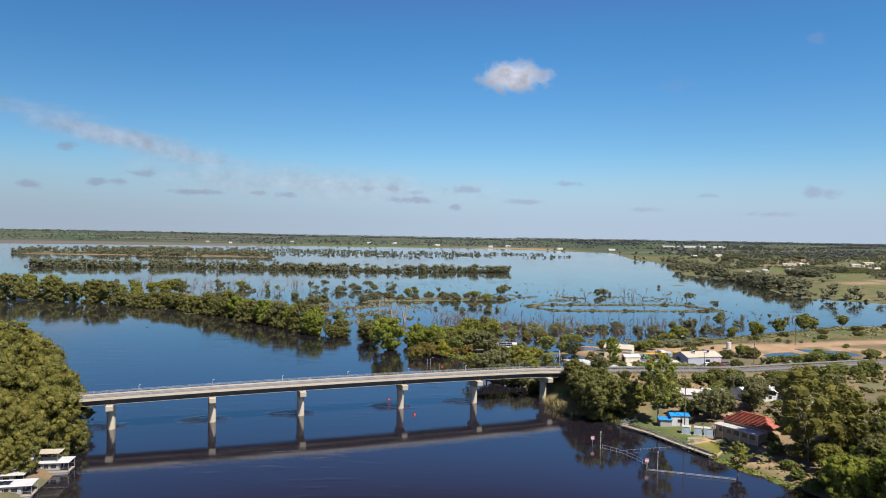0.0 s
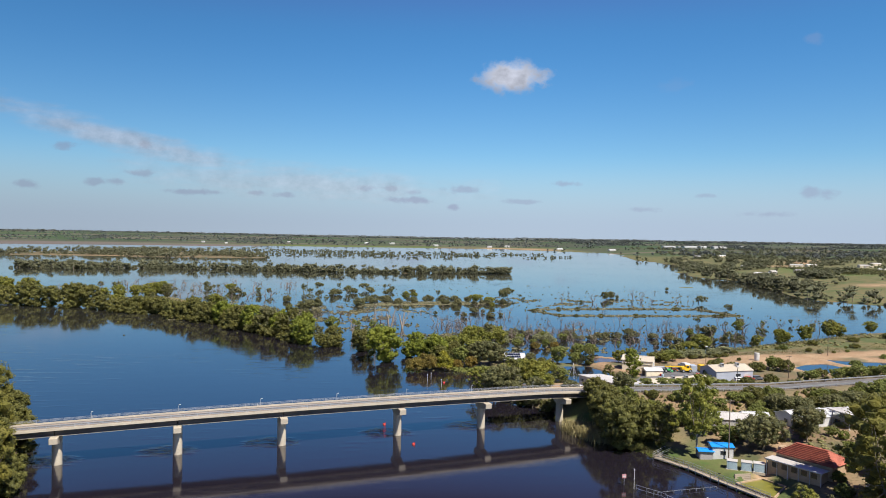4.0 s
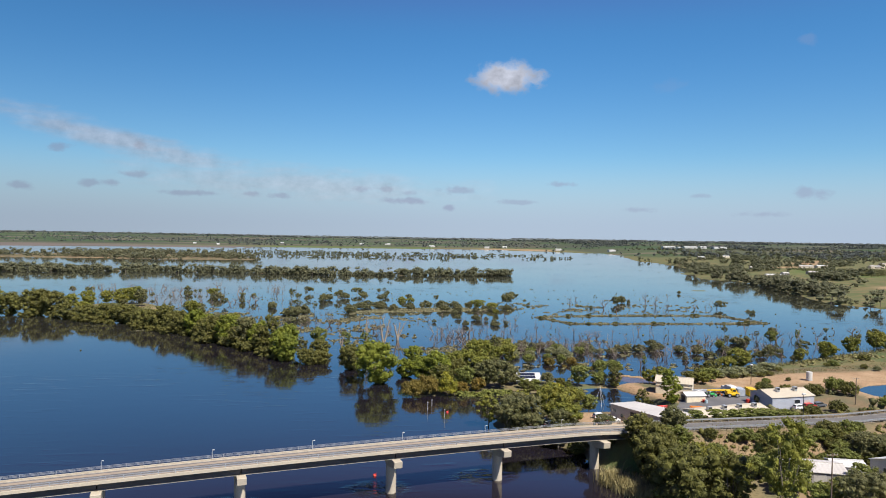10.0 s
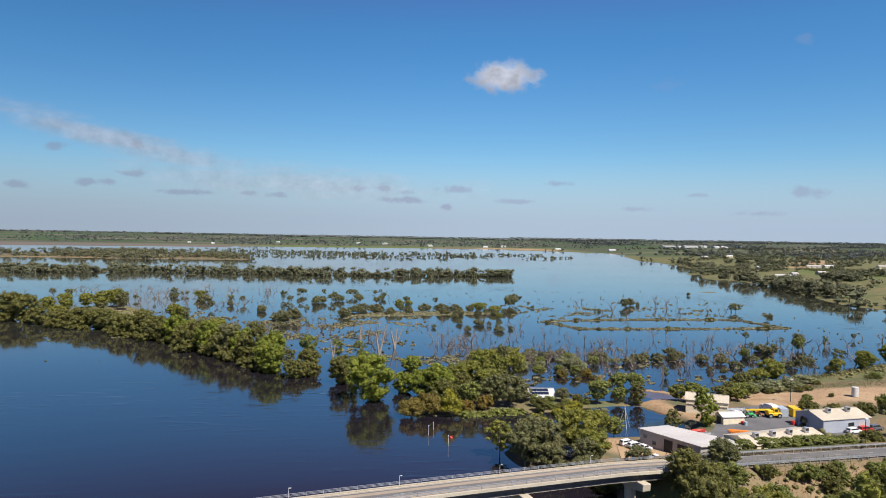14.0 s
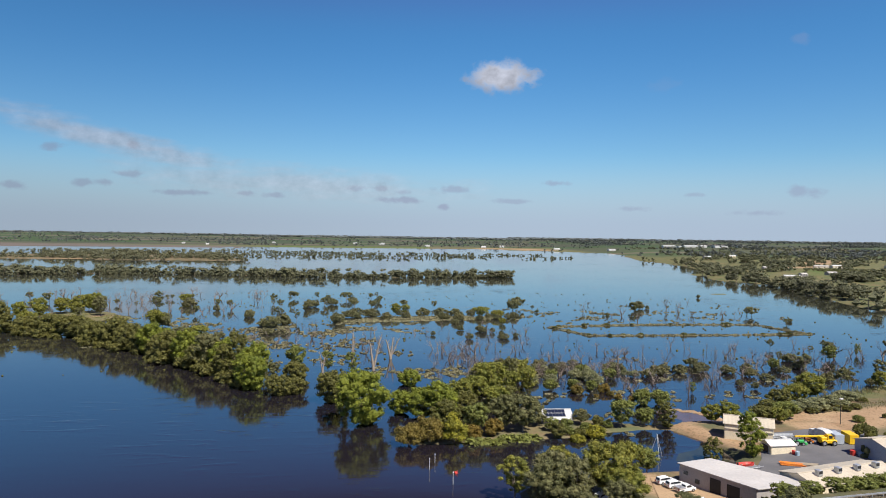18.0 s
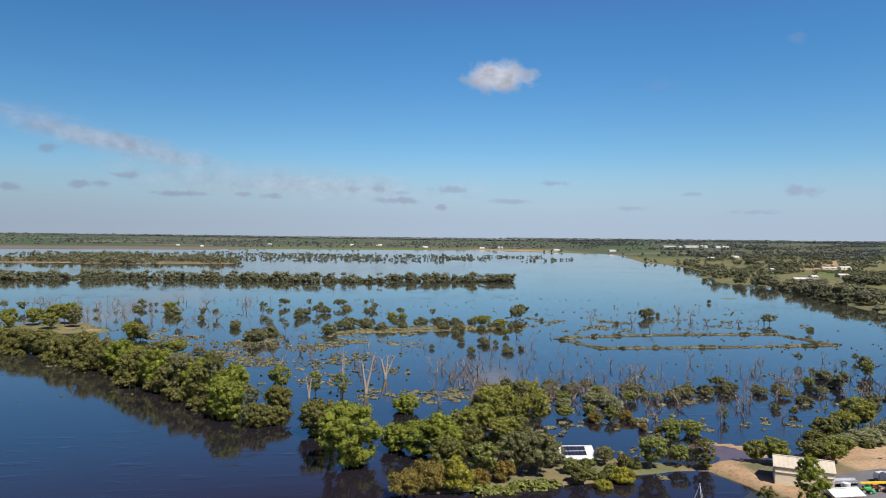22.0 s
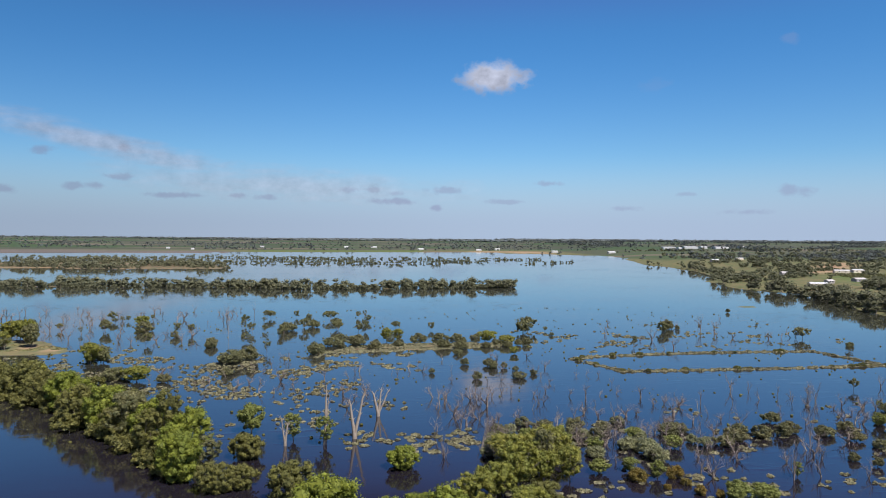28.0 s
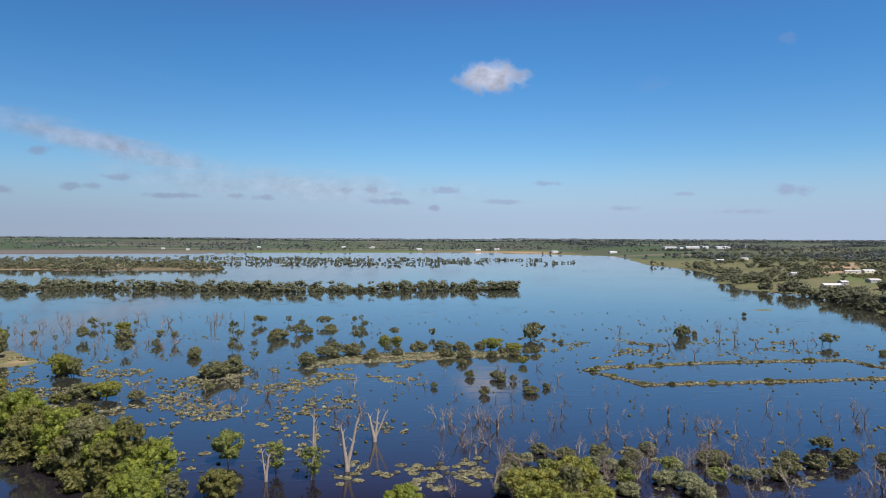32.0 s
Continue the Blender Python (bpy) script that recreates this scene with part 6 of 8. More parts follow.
st = np.random.default_rng(73)
sx_, sy_ = st.uniform(-170, 330, 1500), st.uniform(415, 770, 1500)
sk = wobble(sx_, sy_, 19.0) + 0.5 * wobble(sx_ + 31, sy_, 6.0) + st.normal(size=1500) * 0.3 > 0.0
ss = st.uniform(0.25, 0.9, 1500)
lump_field("drowned_stumps", np.stack([sx_, sy_, np.full(1500, -0.15), ss * 1.4, ss], -1)[sk], LEAF["B"], "small dark stumps and tufts breaking the flood water", "stumps", 1)
for nm, rows, sd in (("a", mat_patch(520, -110, -15, 472, 568, 31, (0.5, 2.5), 0.05), 1), ("b", mat_patch(300, -45, 30, 468, 548, 32, (0.4, 2.1), 0.1), 2), ("c", mat_patch(60, 22, 66, 402, 424, 33, (1.0, 3.4), -0.1), 3),
                     ("d", mat_patch(60, -6, 60, 520, 565, 34, (1.5, 4.5), 0.1), 4), ("e", mat_patch(80, 58, 130, 350, 410, 35, (0.8, 3.0), 0.0), 5), ("f", mat_patch(110, -30, 45, 425, 490, 36, (0.5, 2.2), 0.15), 6),
                     ("g", mat_patch(60, 118, 200, 575, 640, 37, (0.8, 3), 0.3), 7), ("h", mat_patch(60, 130, 220, 355, 410, 38, (0.8, 2.6), 0.2), 8), ("i", mat_patch(50, 225, 320, 565, 660, 39, (0.8, 2.5), 0.3), 9),
                     ("k", mat_patch(70, -145, -85, 520, 600, 43, (0.8, 3.4), 0.1), 11), ("l", mat_patch(90, 150, 280, 556, 625, 44, (0.8, 3.6), 0.35), 12), ("m", mat_patch(40, 95, 200, 395, 440, 45, (0.7, 2.2), 0.3), 13),
                     ("j", mat_patch(50, 62, 100, 318, 370, 42, (0.6, 2.0), 0.1), 10)):
    tagged(put("reed_mats", mound_mesh("reed_mats", rows, MATS, sd, 64 if nm == "c" else 30)), "pale yellow-green reed cushions floating on the flood", "reeds", kind="stuff")


def grass_bank(name, line, width, height, material, label, seed, per=1.5):
    """A low grassy bank along a line, just above the water."""
    r = np.random.default_rng(seed)
    rows = []
    for (ax, ay), (bx, by) in zip(line[:-1], line[1:]):
        length = math.hypot(bx - ax, by - ay)
        n = max(2, int(length / per * 2))
        for k in range(n):
            t = r.uniform(0, 1)
            w = width * r.uniform(0.6, 1.4)
            rows.append((ax + (bx - ax) * t + r.normal() * width * 0.22, ay + (by - ay) * t + r.normal() * width * 0.22, w, w, height * r.uniform(0.5, 1.3)))
    return tagged(put(name, mound_mesh(name, rows, material, seed, 16)), label, "bank", kind="stuff")


LEVEE = ((136, 540), (148, 544), (198, 548), (240, 548), (275, 546), (278, 529), (284, 505), (232, 504), (190, 505), (150, 506), (143, 525), (136, 540))
grass_bank("flooded_levee", LEVEE, 2.4, 0.7, MATS, "low grassy levee ringing a flooded basin", 51)
rl = np.random.default_rng(52)
for (ax, ay), (bx, by) in zip(LEVEE[:-1], LEVEE[1:]):
    for k in range(int(math.hypot(bx - ax, by - ay) / 9)):
        t = rl.uniform(0, 1)
        s = rl.uniform(1.4, 2.8)
        tree("H", ax + (bx - ax) * t, ay + (by - ay) * t, s * 0.7, s * 1.5, -0.1, "levee bushes")
grass_bank("strip_island", ((10, 572), (30, 574), (60, 578), (90, 582), (114, 587), (90, 592), (55, 590), (25, 582)), 6.0, 0.9, MATS, "reedy strip island in the flood", 53)
grass_bank("reed_isle", ((-38, 545), (-26, 545), (-18, 550), (-28, 554)), 5.0, 0.8, MATS, "small reedy island in the flood", 54)
grass_bank("spit_grass", ((-180, 600), (-160, 612), (-140, 606), (-125, 594), (-150, 592)), 8.0, 0.7, GRASS, "dry grass on a low spit", 57)
rm = np.random.default_rng(62)
mx, my = rm.uniform(170, 420, 2600), rm.uniform(335, 425, 2600)
mz = terrain(mx, my)
mk = (mz > 0.1) & (my > 345 + (mx - 170) * 0.12) & (wobble(mx, my, 11.0) + rm.normal(size=2600) * 0.3 > -0.3)
ms = rm.uniform(0.5, 1.5, 2600)
lump_field("marsh_tussocks", np.stack([mx, my, mz - 0.1, ms * 2.2, ms], -1)[mk], GRASS, "olive and straw marsh tussocks", "grass", 1, lumps=3)
nx_, ny_ = rm.uniform(76, 160, 2200), rm.uniform(120, 238, 2200)
nz_ = terrain(nx_, ny_)
nk = (nz_ > 0.9) & (wobble(nx_, ny_, 8.0) + rm.normal(size=2200) * 0.3 > 0.1) & ~((np.abs(nx_ - 108) < 13) & (np.abs(ny_ - 185) < 14))
ns = rm.uniform(0.35, 1.1, 2200)
lump_field("bank_tussocks", np.stack([nx_, ny_, nz_ - 0.1, ns * 1.8, ns], -1)[nk], GRASS, "dry grass tussocks and low weeds on the bank", "grass", 1, lumps=3)
grass_bank("clump_reeds", ((46, 318), (54, 318), (62, 319.5), (66, 319.8)), 3.5, 1.5, LEAF["g"], "fresh green reeds on the clump's bank", 58)


def reed_clump(name, line, width, height, n, material, label, seed):
    """Tall reeds along a line: thin blades that bend outwards."""
    r = np.random.default_rng(seed)
    pts = np.array(line, float)
    k = r.integers(0, len(pts) - 1, n)
    t = r.uniform(0, 1, n)[:, None]
    p = pts[k] * (1 - t) + pts[k + 1] * t + r.normal(size=(n, 2)) * width * 0.35
    z = np.maximum(terrain(p[:, 0], p[:, 1]), 0.0) - 0.2
    a = r.uniform(0, 6.283, n)
    lean = r.uniform(0.1, 0.55, n)
    h = height * r.uniform(0.55, 1.1, n)
    g = np.stack([np.cos(a), np.sin(a)], -1)
    side = np.stack([-g[:, 1], g[:, 0]], -1) * r.uniform(0.05, 0.12, n)[:, None]
    out = []
    for q0, q1 in ((0.0, 0.55), (0.55, 1.0)):
        lo, hi = p + g * (lean * h * q0 ** 2)[:, None], p + g * (lean * h * q1 ** 2)[:, None]
        w0, w1 = side * (1 - q0 * 0.5), side * (1 - q1 * 0.9)
        z0, z1 = z + h * q0, z + h * (q1 - 0.15 * q1 * lean)
        out.append(np.stack([np.column_stack([lo - w0, z0]), np.column_stack([lo + w0, z0]), np.column_stack([hi + w1, z1]), np.column_stack([hi - w1, z1])], 1))
    return tagged(put(name, quads_mesh(name, np.concatenate(out), material)), label, "reeds", kind="stuff")


reed_clump("bridge_reeds", ((68.5, 230), (69.5, 226), (71.5, 221), (75, 216.5)), 4.2, 3.6, 2600, REED, "straw-coloured tall reeds at the bridge abutment", 59)
reed_clump("bank_reeds", ((80, 212.5), (84, 204.5), (88, 194.5)), 1.4, 1.1, 1200, GRASS, "low green reeds and weeds at the water's edge", 63)
reed_clump("slope_grass", ((98, 238), (112, 240), (126, 242), (142, 240), (150, 236), (128, 232)), 12.0, 0.9, 3000, GRASS, "dry grass on the embankment slope", 64)
reed_clump("sand_grass", ((165, 340), (200, 338), (240, 345), (300, 356)), 9.0, 0.8, 4000, GRASS, "dry olive grass behind the sandy track", 66)
reed_clump("marsh_reeds", ((150, 341), (170, 350), (200, 362), (230, 374), (262, 388), (300, 408)), 9.0, 1.6, 5000, GRASS, "olive and straw reeds along the marsh edge", 65)
grass_bank("bank_grass", ((80, 212), (84, 205), (88, 195), (91, 188), (96, 172), (101, 160), (105, 148)), 3.0, 0.25, LEAF["g"], "mown green grass along the water's edge", 60)
rr_ = np.random.default_rng(61)
slope_rows = []
for k in range(700):
    s, o = rr_.uniform(140, 330), rr_.choice((-1, 1)) * rr_.uniform(7, 34)
    px, py = on_line(s, -abs(o) if rr_.random() < 0.8 else min(abs(o), 12))
    slope_rows.append((px, py, rr_.uniform(0.8, 2.2)))
zz = terrain([p[0] for p in slope_rows], [p[1] for p in slope_rows])
lump_field("slope_scrub", [(p[0], p[1], z - 0.2, p[2] * 1.2, p[2]) for p, z in zip(slope_rows, zz) if z > 1.0], LEAF["B"], "dry olive scrub on the road embankment", "scrub", 1, lumps=5)
if len(near):
    lump_field("slope_thickets", near, LEAF["D"], "dark scrub thickets behind the road", "scrub", 1, lumps=6)


# ---- buildings ----
def shed(x, y, turn, length, depth, eave, ridge, wall, roof, label, openings=(), lift=0.0, vents=0, skylights=0, over=0.35, name="shed", category="shed"):
    """A gabled shed with its ridge along its length. Openings: (side, along, width, z0, z1, kind); side f, b (long), l, r (ends)."""
    ob = tagged(new(name), label, category)
    ob.matrix_basis = pose(x, y, ground_at(x, y) + lift, 0, 0, turn)
    L, D = length / 2, depth / 2
    bm = bmesh.new()
    for sx in (-1, 1):
        v = [bm.verts.new((sx * (L - e), yy, zz2)) for e in (0, 0.15) for yy, zz2 in ((-D, -1), (D, -1), (D, eave), (0, ridge), (-D, eave))]
        a, b = v[:5], v[5:]
        bm.faces.new(a)
        bm.faces.new(b[::-1])
        for k in range(5):
            bm.faces.new((a[k], a[(k + 1) % 5], b[(k + 1) % 5], b[k]))
    bmesh.ops.recalc_face_normals(bm, faces=bm.faces[:])
    for sy in (-1, 1):
        box(-L + 0.16, sy * D - 0.075, -1, L - 0.16, sy * D + 0.075, eave, bm=bm)
    part("wall", bm, wall, ob)
    for sy in (-1, 1):
        bm = bmesh.new()
        n = max(4, int(length / 0.9))
        run = math.hypot(D + over, (ridge - eave) * (D + over) / D)
        zc = lambda q: ridge + 0.12 - (ridge - eave) * q / D
        rows = []
        for k in range(2 * n + 1):
            xx = -L - over + (length + 2 * over) * k / (2 * n)
            w = 0.035 if k % 2 else 0.0
            rows.append([bm.verts.new((xx, sy * q, zc(q) + w + d)) for d in (0.0, -0.1) for q in (0.0, D + over)])
        for p, q in zip(rows[:-1], rows[1:]):
            bm.faces.new((p[0], q[0], q[1], p[1]))
            bm.faces.new((p[2], p[3], q[3], q[2]))
            bm.faces.new((p[1], q[1], q[3], p[3]))
        for e in (rows[0], rows[-1]):
            bm.faces.new((e[0], e[1], e[3], e[2]))
        bmesh.ops.recalc_face_normals(bm, faces=bm.faces[:])
        part("roof", bm, roof, ob)
    part("ridge_cap", box(-L - over, -0.25, ridge + 0.1, L + over, 0.25, ridge + 0.2), roof, ob)
    for side, along, w, z0, z1, kind in openings:
        e = 0.09
        if side in "fb":
            yy = -D if side == "f" else D
            bx = (along - w / 2, yy - e, z0, along + w / 2, yy + e, z1)
        else:
            xx = -L if side == "l" else L
            bx = (xx - e, along - w / 2, z0, xx + e, along + w / 2, z1)
        nm, ma = {"w": ("window", GLASS), "d": ("door", DARK), "s": ("roller_door", PALE_ROOF)}[kind]
        o = part(nm, box(*bx), ma, ob)
        fr = bmesh.new()
        t = 0.08
        if side in "fb":
            for q in ((bx[0] - t, bx[2] - t, bx[3] + t, bx[2]), (bx[0] - t, bx[5], bx[3] + t, bx[5] + t), (bx[0] - t, bx[2], bx[0], bx[5]), (bx[3], bx[2], bx[3] + t, bx[5])):
                box(q[0], bx[1] - 0.04, q[1], q[2], bx[4] + 0.04, q[3], bm=fr)
        else:
            for q in ((bx[1] - t, bx[2] - t, bx[4] + t, bx[2]), (bx[1] - t, bx[5], bx[4] + t, bx[5] + t), (bx[1] - t, bx[2], bx[1], bx[5]), (bx[4], bx[2], bx[4] + t, bx[5])):
                box(bx[0] - 0.04, q[0], q[1], bx[3] + 0.04, q[2], q[3], bm=fr)
        part("frame", fr, WHITE, o)
    for k in range(vents):
        xx = -L + length * (k + 0.7) / (vents + 0.4)
        q = D * 0.35
        v = part("roof_cooler", box(xx - 0.6, -q - 0.6, ridge - (ridge - eave) * 0.35 + 0.1, xx + 0.6, -q + 0.6, ridge + 1.0, 0.06), STEEL, ob)
        part("louvre", box(xx - 0.5, -q - 0.63, ridge + 0.2, xx + 0.5, -q - 0.605, ridge + 0.85), DARK, v)
    return ob


tall_shed = shed(124.5, 311.0, -31, 12.5, 7.4, 4.2, 5.7, CREAM, CREAM_ROOF, "tall cream sheet-metal shed with a stepped gable", (("r", 0.0, 3.0, 0.0, 3.4, "s"), ("r", -3.2, 1.0, 0.0, 2.1, "w")))
part("awning", box(-6.2, -4.0, 2.8, 6.2, -3.68, 2.95, 0.02), CREAM_ROOF, tall_shed)
# its open left end is a near-black slab standing for the shaded inside
shed(124.9, 298.2, 0, 6.9, 4.6, 2.3, 3.1, CREAM, WHITE, "low cream garage beside the tall shed", (("l", 0.0, 2.6, 0.0, 2.0, "d"),))
shed(122.5, 272.0, 12, 25.0, 10.0, 3.0, 4.2, CREAM, CREAM_ROOF, "long low cream depot shed with roof coolers", (("l", -1.0, 2.5, 0.0, 2.2, "s"), ("f", -5.0, 1.4, 1.0, 2.0, "w"), ("f", 4.0, 1.4, 1.0, 2.0, "w")), vents=4)
shed(151.5, 288.5, 7, 16.5, 10.5, 3.9, 5.4, BLUEGREY, CREAM_ROOF, "blue-grey sheet-metal workshop with a cream roof", (("f", 1.5, 2.2, 1.6, 2.8, "w"), ("f", 5.5, 2.2, 0.0, 2.6, "s")), vents=2)


def depot_office():
    """The long skillion-roofed depot building by the car park."""
    ob = tagged(new("depot_office"), "long grey depot building with a pale skillion roof and dark doors", "building")
    a, b, c, d = (88.0, 279.5), (96.5, 263.0), (112.5, 267.5), (98.0, 283.5)
    g = ground_at(98, 272)
    ob.location = (0, 0, g)
    tops = (4.3, 4.3, 3.0, 3.6)
    bm = bmesh.new()
    lo = [bm.verts.new((*p, -1)) for p in (a, b, c, d)]
    hi = [bm.verts.new((*p, t)) for p, t in zip((a, b, c, d), tops)]
    for k in range(4):
        bm.faces.new((lo[k], lo[(k + 1) % 4], hi[(k + 1) % 4], hi[k]))
    bm.faces.new(hi)
    bmesh.ops.recalc_face_normals(bm, faces=bm.faces[:])
    part("wall", bm, GREYWALL, ob)
    bm = bmesh.new()
    ctr = Vector((98.7, 273.4))
    hi = []
    for p, t in zip((a, b, c, d), tops):
        q = Vector(p)
        q = q + (q - ctr).normalized() * 0.6
        hi.append((q.x, q.y, t + 0.05))
    n = 36
    rows = []
    for k in range(n + 1):
        f = k / n
        w = 0.03 * (k % 2)
        p = [hi[0][i] * (1 - f) + hi[1][i] * f for i in range(3)]
        q = [hi[3][i] * (1 - f) + hi[2][i] * f for i in range(3)]
        rows.append([bm.verts.new((p[0], p[1], p[2] + w)), bm.verts.new((q[0], q[1], q[2] + w)), bm.verts.new((q[0], q[1], q[2] - 0.15)), bm.verts.new((p[0], p[1], p[2] - 0.15))])
    for p, q in zip(rows[:-1], rows[1:]):
        for k in range(4):
            bm.faces.new((p[k], p[(k + 1) % 4], q[(k + 1) % 4], q[k]))
    bm.faces.new(rows[0][::-1])
    bm.faces.new(rows[-1])
    bmesh.ops.recalc_face_normals(bm, faces=bm.faces[:])
    part("roof", bm, PALE_ROOF, ob)

    def pane(p, q, f0, f1, z0, z1, nm, ma):
        p, q = Vector(p), Vector(q)
        u, v = p.lerp(q, f0), p.lerp(q, f1)
        n2 = Vector((v.y - u.y, u.x - v.x)).normalized() * 0.08
        bm2 = bmesh.new()
        vs = [bm2.verts.new((w.x + s * n2.x, w.y + s * n2.y, zz3)) for s in (-1, 1) for w, zz3 in ((u, z0), (v, z0), (v, z1), (u, z1))]
        for f in ((0, 1, 2, 3), (7, 6, 5, 4), (0, 4, 5, 1), (1, 5, 6, 2), (2, 6, 7, 3), (3, 7, 4, 0)):
            bm2.faces.new([vs[i] for i in f])
        bmesh.ops.recalc_face_normals(bm2, faces=bm2.faces[:])
        part(nm, bm2, ma, ob)

    pane(a, b, 0.42, 0.56, 0, 3.4, "roller_door", DARK)
    pane(a, b, 0.64, 0.80, 0, 3.2, "roller_door", DARK)
    pane(a, b, 0.06, 0.12, 2.2, 3.0, "window", GLASS)
    pane(a, b, 0.22, 0.28, 1.0, 2.0, "window", GLASS)
    for f in (0.36, 0.58, 0.80):
        pane(b, c, f, f + 0.1, 1.2, 2.1, "window", GLASS)


depot_office()

solar_house = shed(76.0, 336.0, -4, 8.2, 6.4, 1.9, 3.5, GREYWALL, WHITE, "small white house with solar panels on its roof", (("f", -2.0, 1.4, 0.6, 1.5, "w"), ("f", 2.0, 0.9, 0.0, 1.7, "d")), 0.1, over=1.1, name="house", category="house")
for k in range(2):
    for i in range(6):
        slope = math.degrees(math.atan2(1.6, 3.2))
        me_b = box(-0.48, -0.72, 0.0, 0.48, 0.72, 0.05, 0.01)
        o = part("solar_panel", me_b, PANEL, solar_house)
        q = 0.95 + k * 1.5
        o.matrix_basis = pose(-2.6 + i * 1.02, -q, 3.5 + 0.2 - 1.6 * q / 3.2, slope)


def tiled_house():
    """The red-tiled riverside house with its skillion verandah."""
    ob = tagged(new("riverside_house"), "tan brick riverside house with a red tiled hip roof", "house")
    ob.matrix_basis = pose(113.0, 182.0, ground_at(111, 182) - 0.1, 0, 0, -62) @ Matrix.Diagonal((0.83, 0.9, 1.02, 1))
    part("wall", box(-8, -4.2, -1.5, 8, 4.2, 3.3), BRICK, ob)
    bm = bmesh.new()
    lo = [bm.verts.new(v) for v in ((-8.6, -4.8, 3.3), (8.6, -4.8, 3.3), (8.6, 4.8, 3.3), (-8.6, 4.8, 3.3))]
    hi = [bm.verts.new(v) for v in ((-4.2, 0, 5.7), (4.2, 0, 5.7))]
    for f in ((0, 1, 5, 4), (2, 3, 4, 5)):
        bm.faces.new([(lo + hi)[i] for i in f])
    bm.faces.new((lo[1], lo[2], hi[1]))
    bm.faces.new((lo[3], lo[0], hi[0]))
    bm.faces.new(lo[::-1])
    part("roof", bm, REDTILE, ob)
    # tile courses on the two long slopes
    for sy in (-1, 1):
        for k in range(9):
            f0 = k / 9
            y0, z0 = -4.8 + 4.8 * f0, 3.3 + 2.4 * f0
            half = 8.6 - 4.4 * f0
            bm = box(-half, -0.3, 0, half, 0.28, 0.05)
            o = part("tile_course", bm, REDTILE, ob)
            o.matrix_basis = pose(0, sy * (y0 + 0.3), z0 + 0.16, 26.0 * (1 if sy < 0 else -1))
    part("verandah_roof", box(-8.8, -8.6, 2.35, 7.5, -4.6, 2.5), PALE_ROOF, ob)
    part("verandah_wall", box(-8.2, -8.0, -1.5, 6.8, -4.3, 2.3), BRICK, ob)
    for k in range(5):
        part("window", box(-6.9 + k * 2.8, -8.06, 0.7, -5.3 + k * 2.8, -7.98, 1.9), GLASS, ob)
    for k in range(6):
        part("post", box(-8.4 + k * 3.1, -8.5, -1.5, -8.25 + k * 3.1, -8.35, 2.35), WHITE, ob)
    part("fascia", box(-8.9, -8.7, 2.28, 7.6, -8.6, 2.52), WHITE, ob)
    part("chimney", box(-9.3, -1.2, -1.0, -8.3, 1.4, 4.0), BRICK, ob)


tiled_house()
shed(98.5, 197.5, -12, 5.2, 3.8, 2.9, 3.25, WHITE, BLUE, "white kiosk with a bright blue roof", (("f", 0.0, 1.4, 0.9, 1.9, "w"),), name="kiosk", category="kiosk")
shed(94.2, 197.6, -12, 3.2, 2.6, 2.1, 2.35, GREYWALL, BLUE, "lean-to under a blue tarpaulin beside the kiosk", (), name="lean_to", category="shelter", over=0.5)
shed(110.5, 217.0, -20, 13.0, 9.0, 2.8, 3.7, GREYWALL, PALE_ROOF, "low grey shed with a pale roof below the road", (("f", 1.0, 2.4, 0.0, 2.2, "s"),))
shed(121.0, 219.0, -15, 7.0, 5.5, 2.6, 3.3, WHITE, WHITE, "small white outbuilding below the road", (("f", 0.0, 1.0, 0.0, 2.0, "d"),))
shed(134.5, 216.5, 10, 12.0, 8.5, 2.9, 4.2, WHITE, WHITE, "white weatherboard house with a pale roof", (("f", -3.0, 1.4, 0.9, 2.0, "w"), ("f", 2.5, 1.4, 0.9, 2.0, "w"), ("l", 0.0, 1.4, 0.9, 2.0, "w")), name="house", category="house")
# a near-black slab stands for the shade inside the open front
shed(148.0, 222.0, 10, 9.0, 6.5, 2.9, 3.5, WHITE, WHITE, "white carport beside the house", (("f", 0.0, 5.0, 0.0, 2.4, "d"),), name="carport", category="carport")



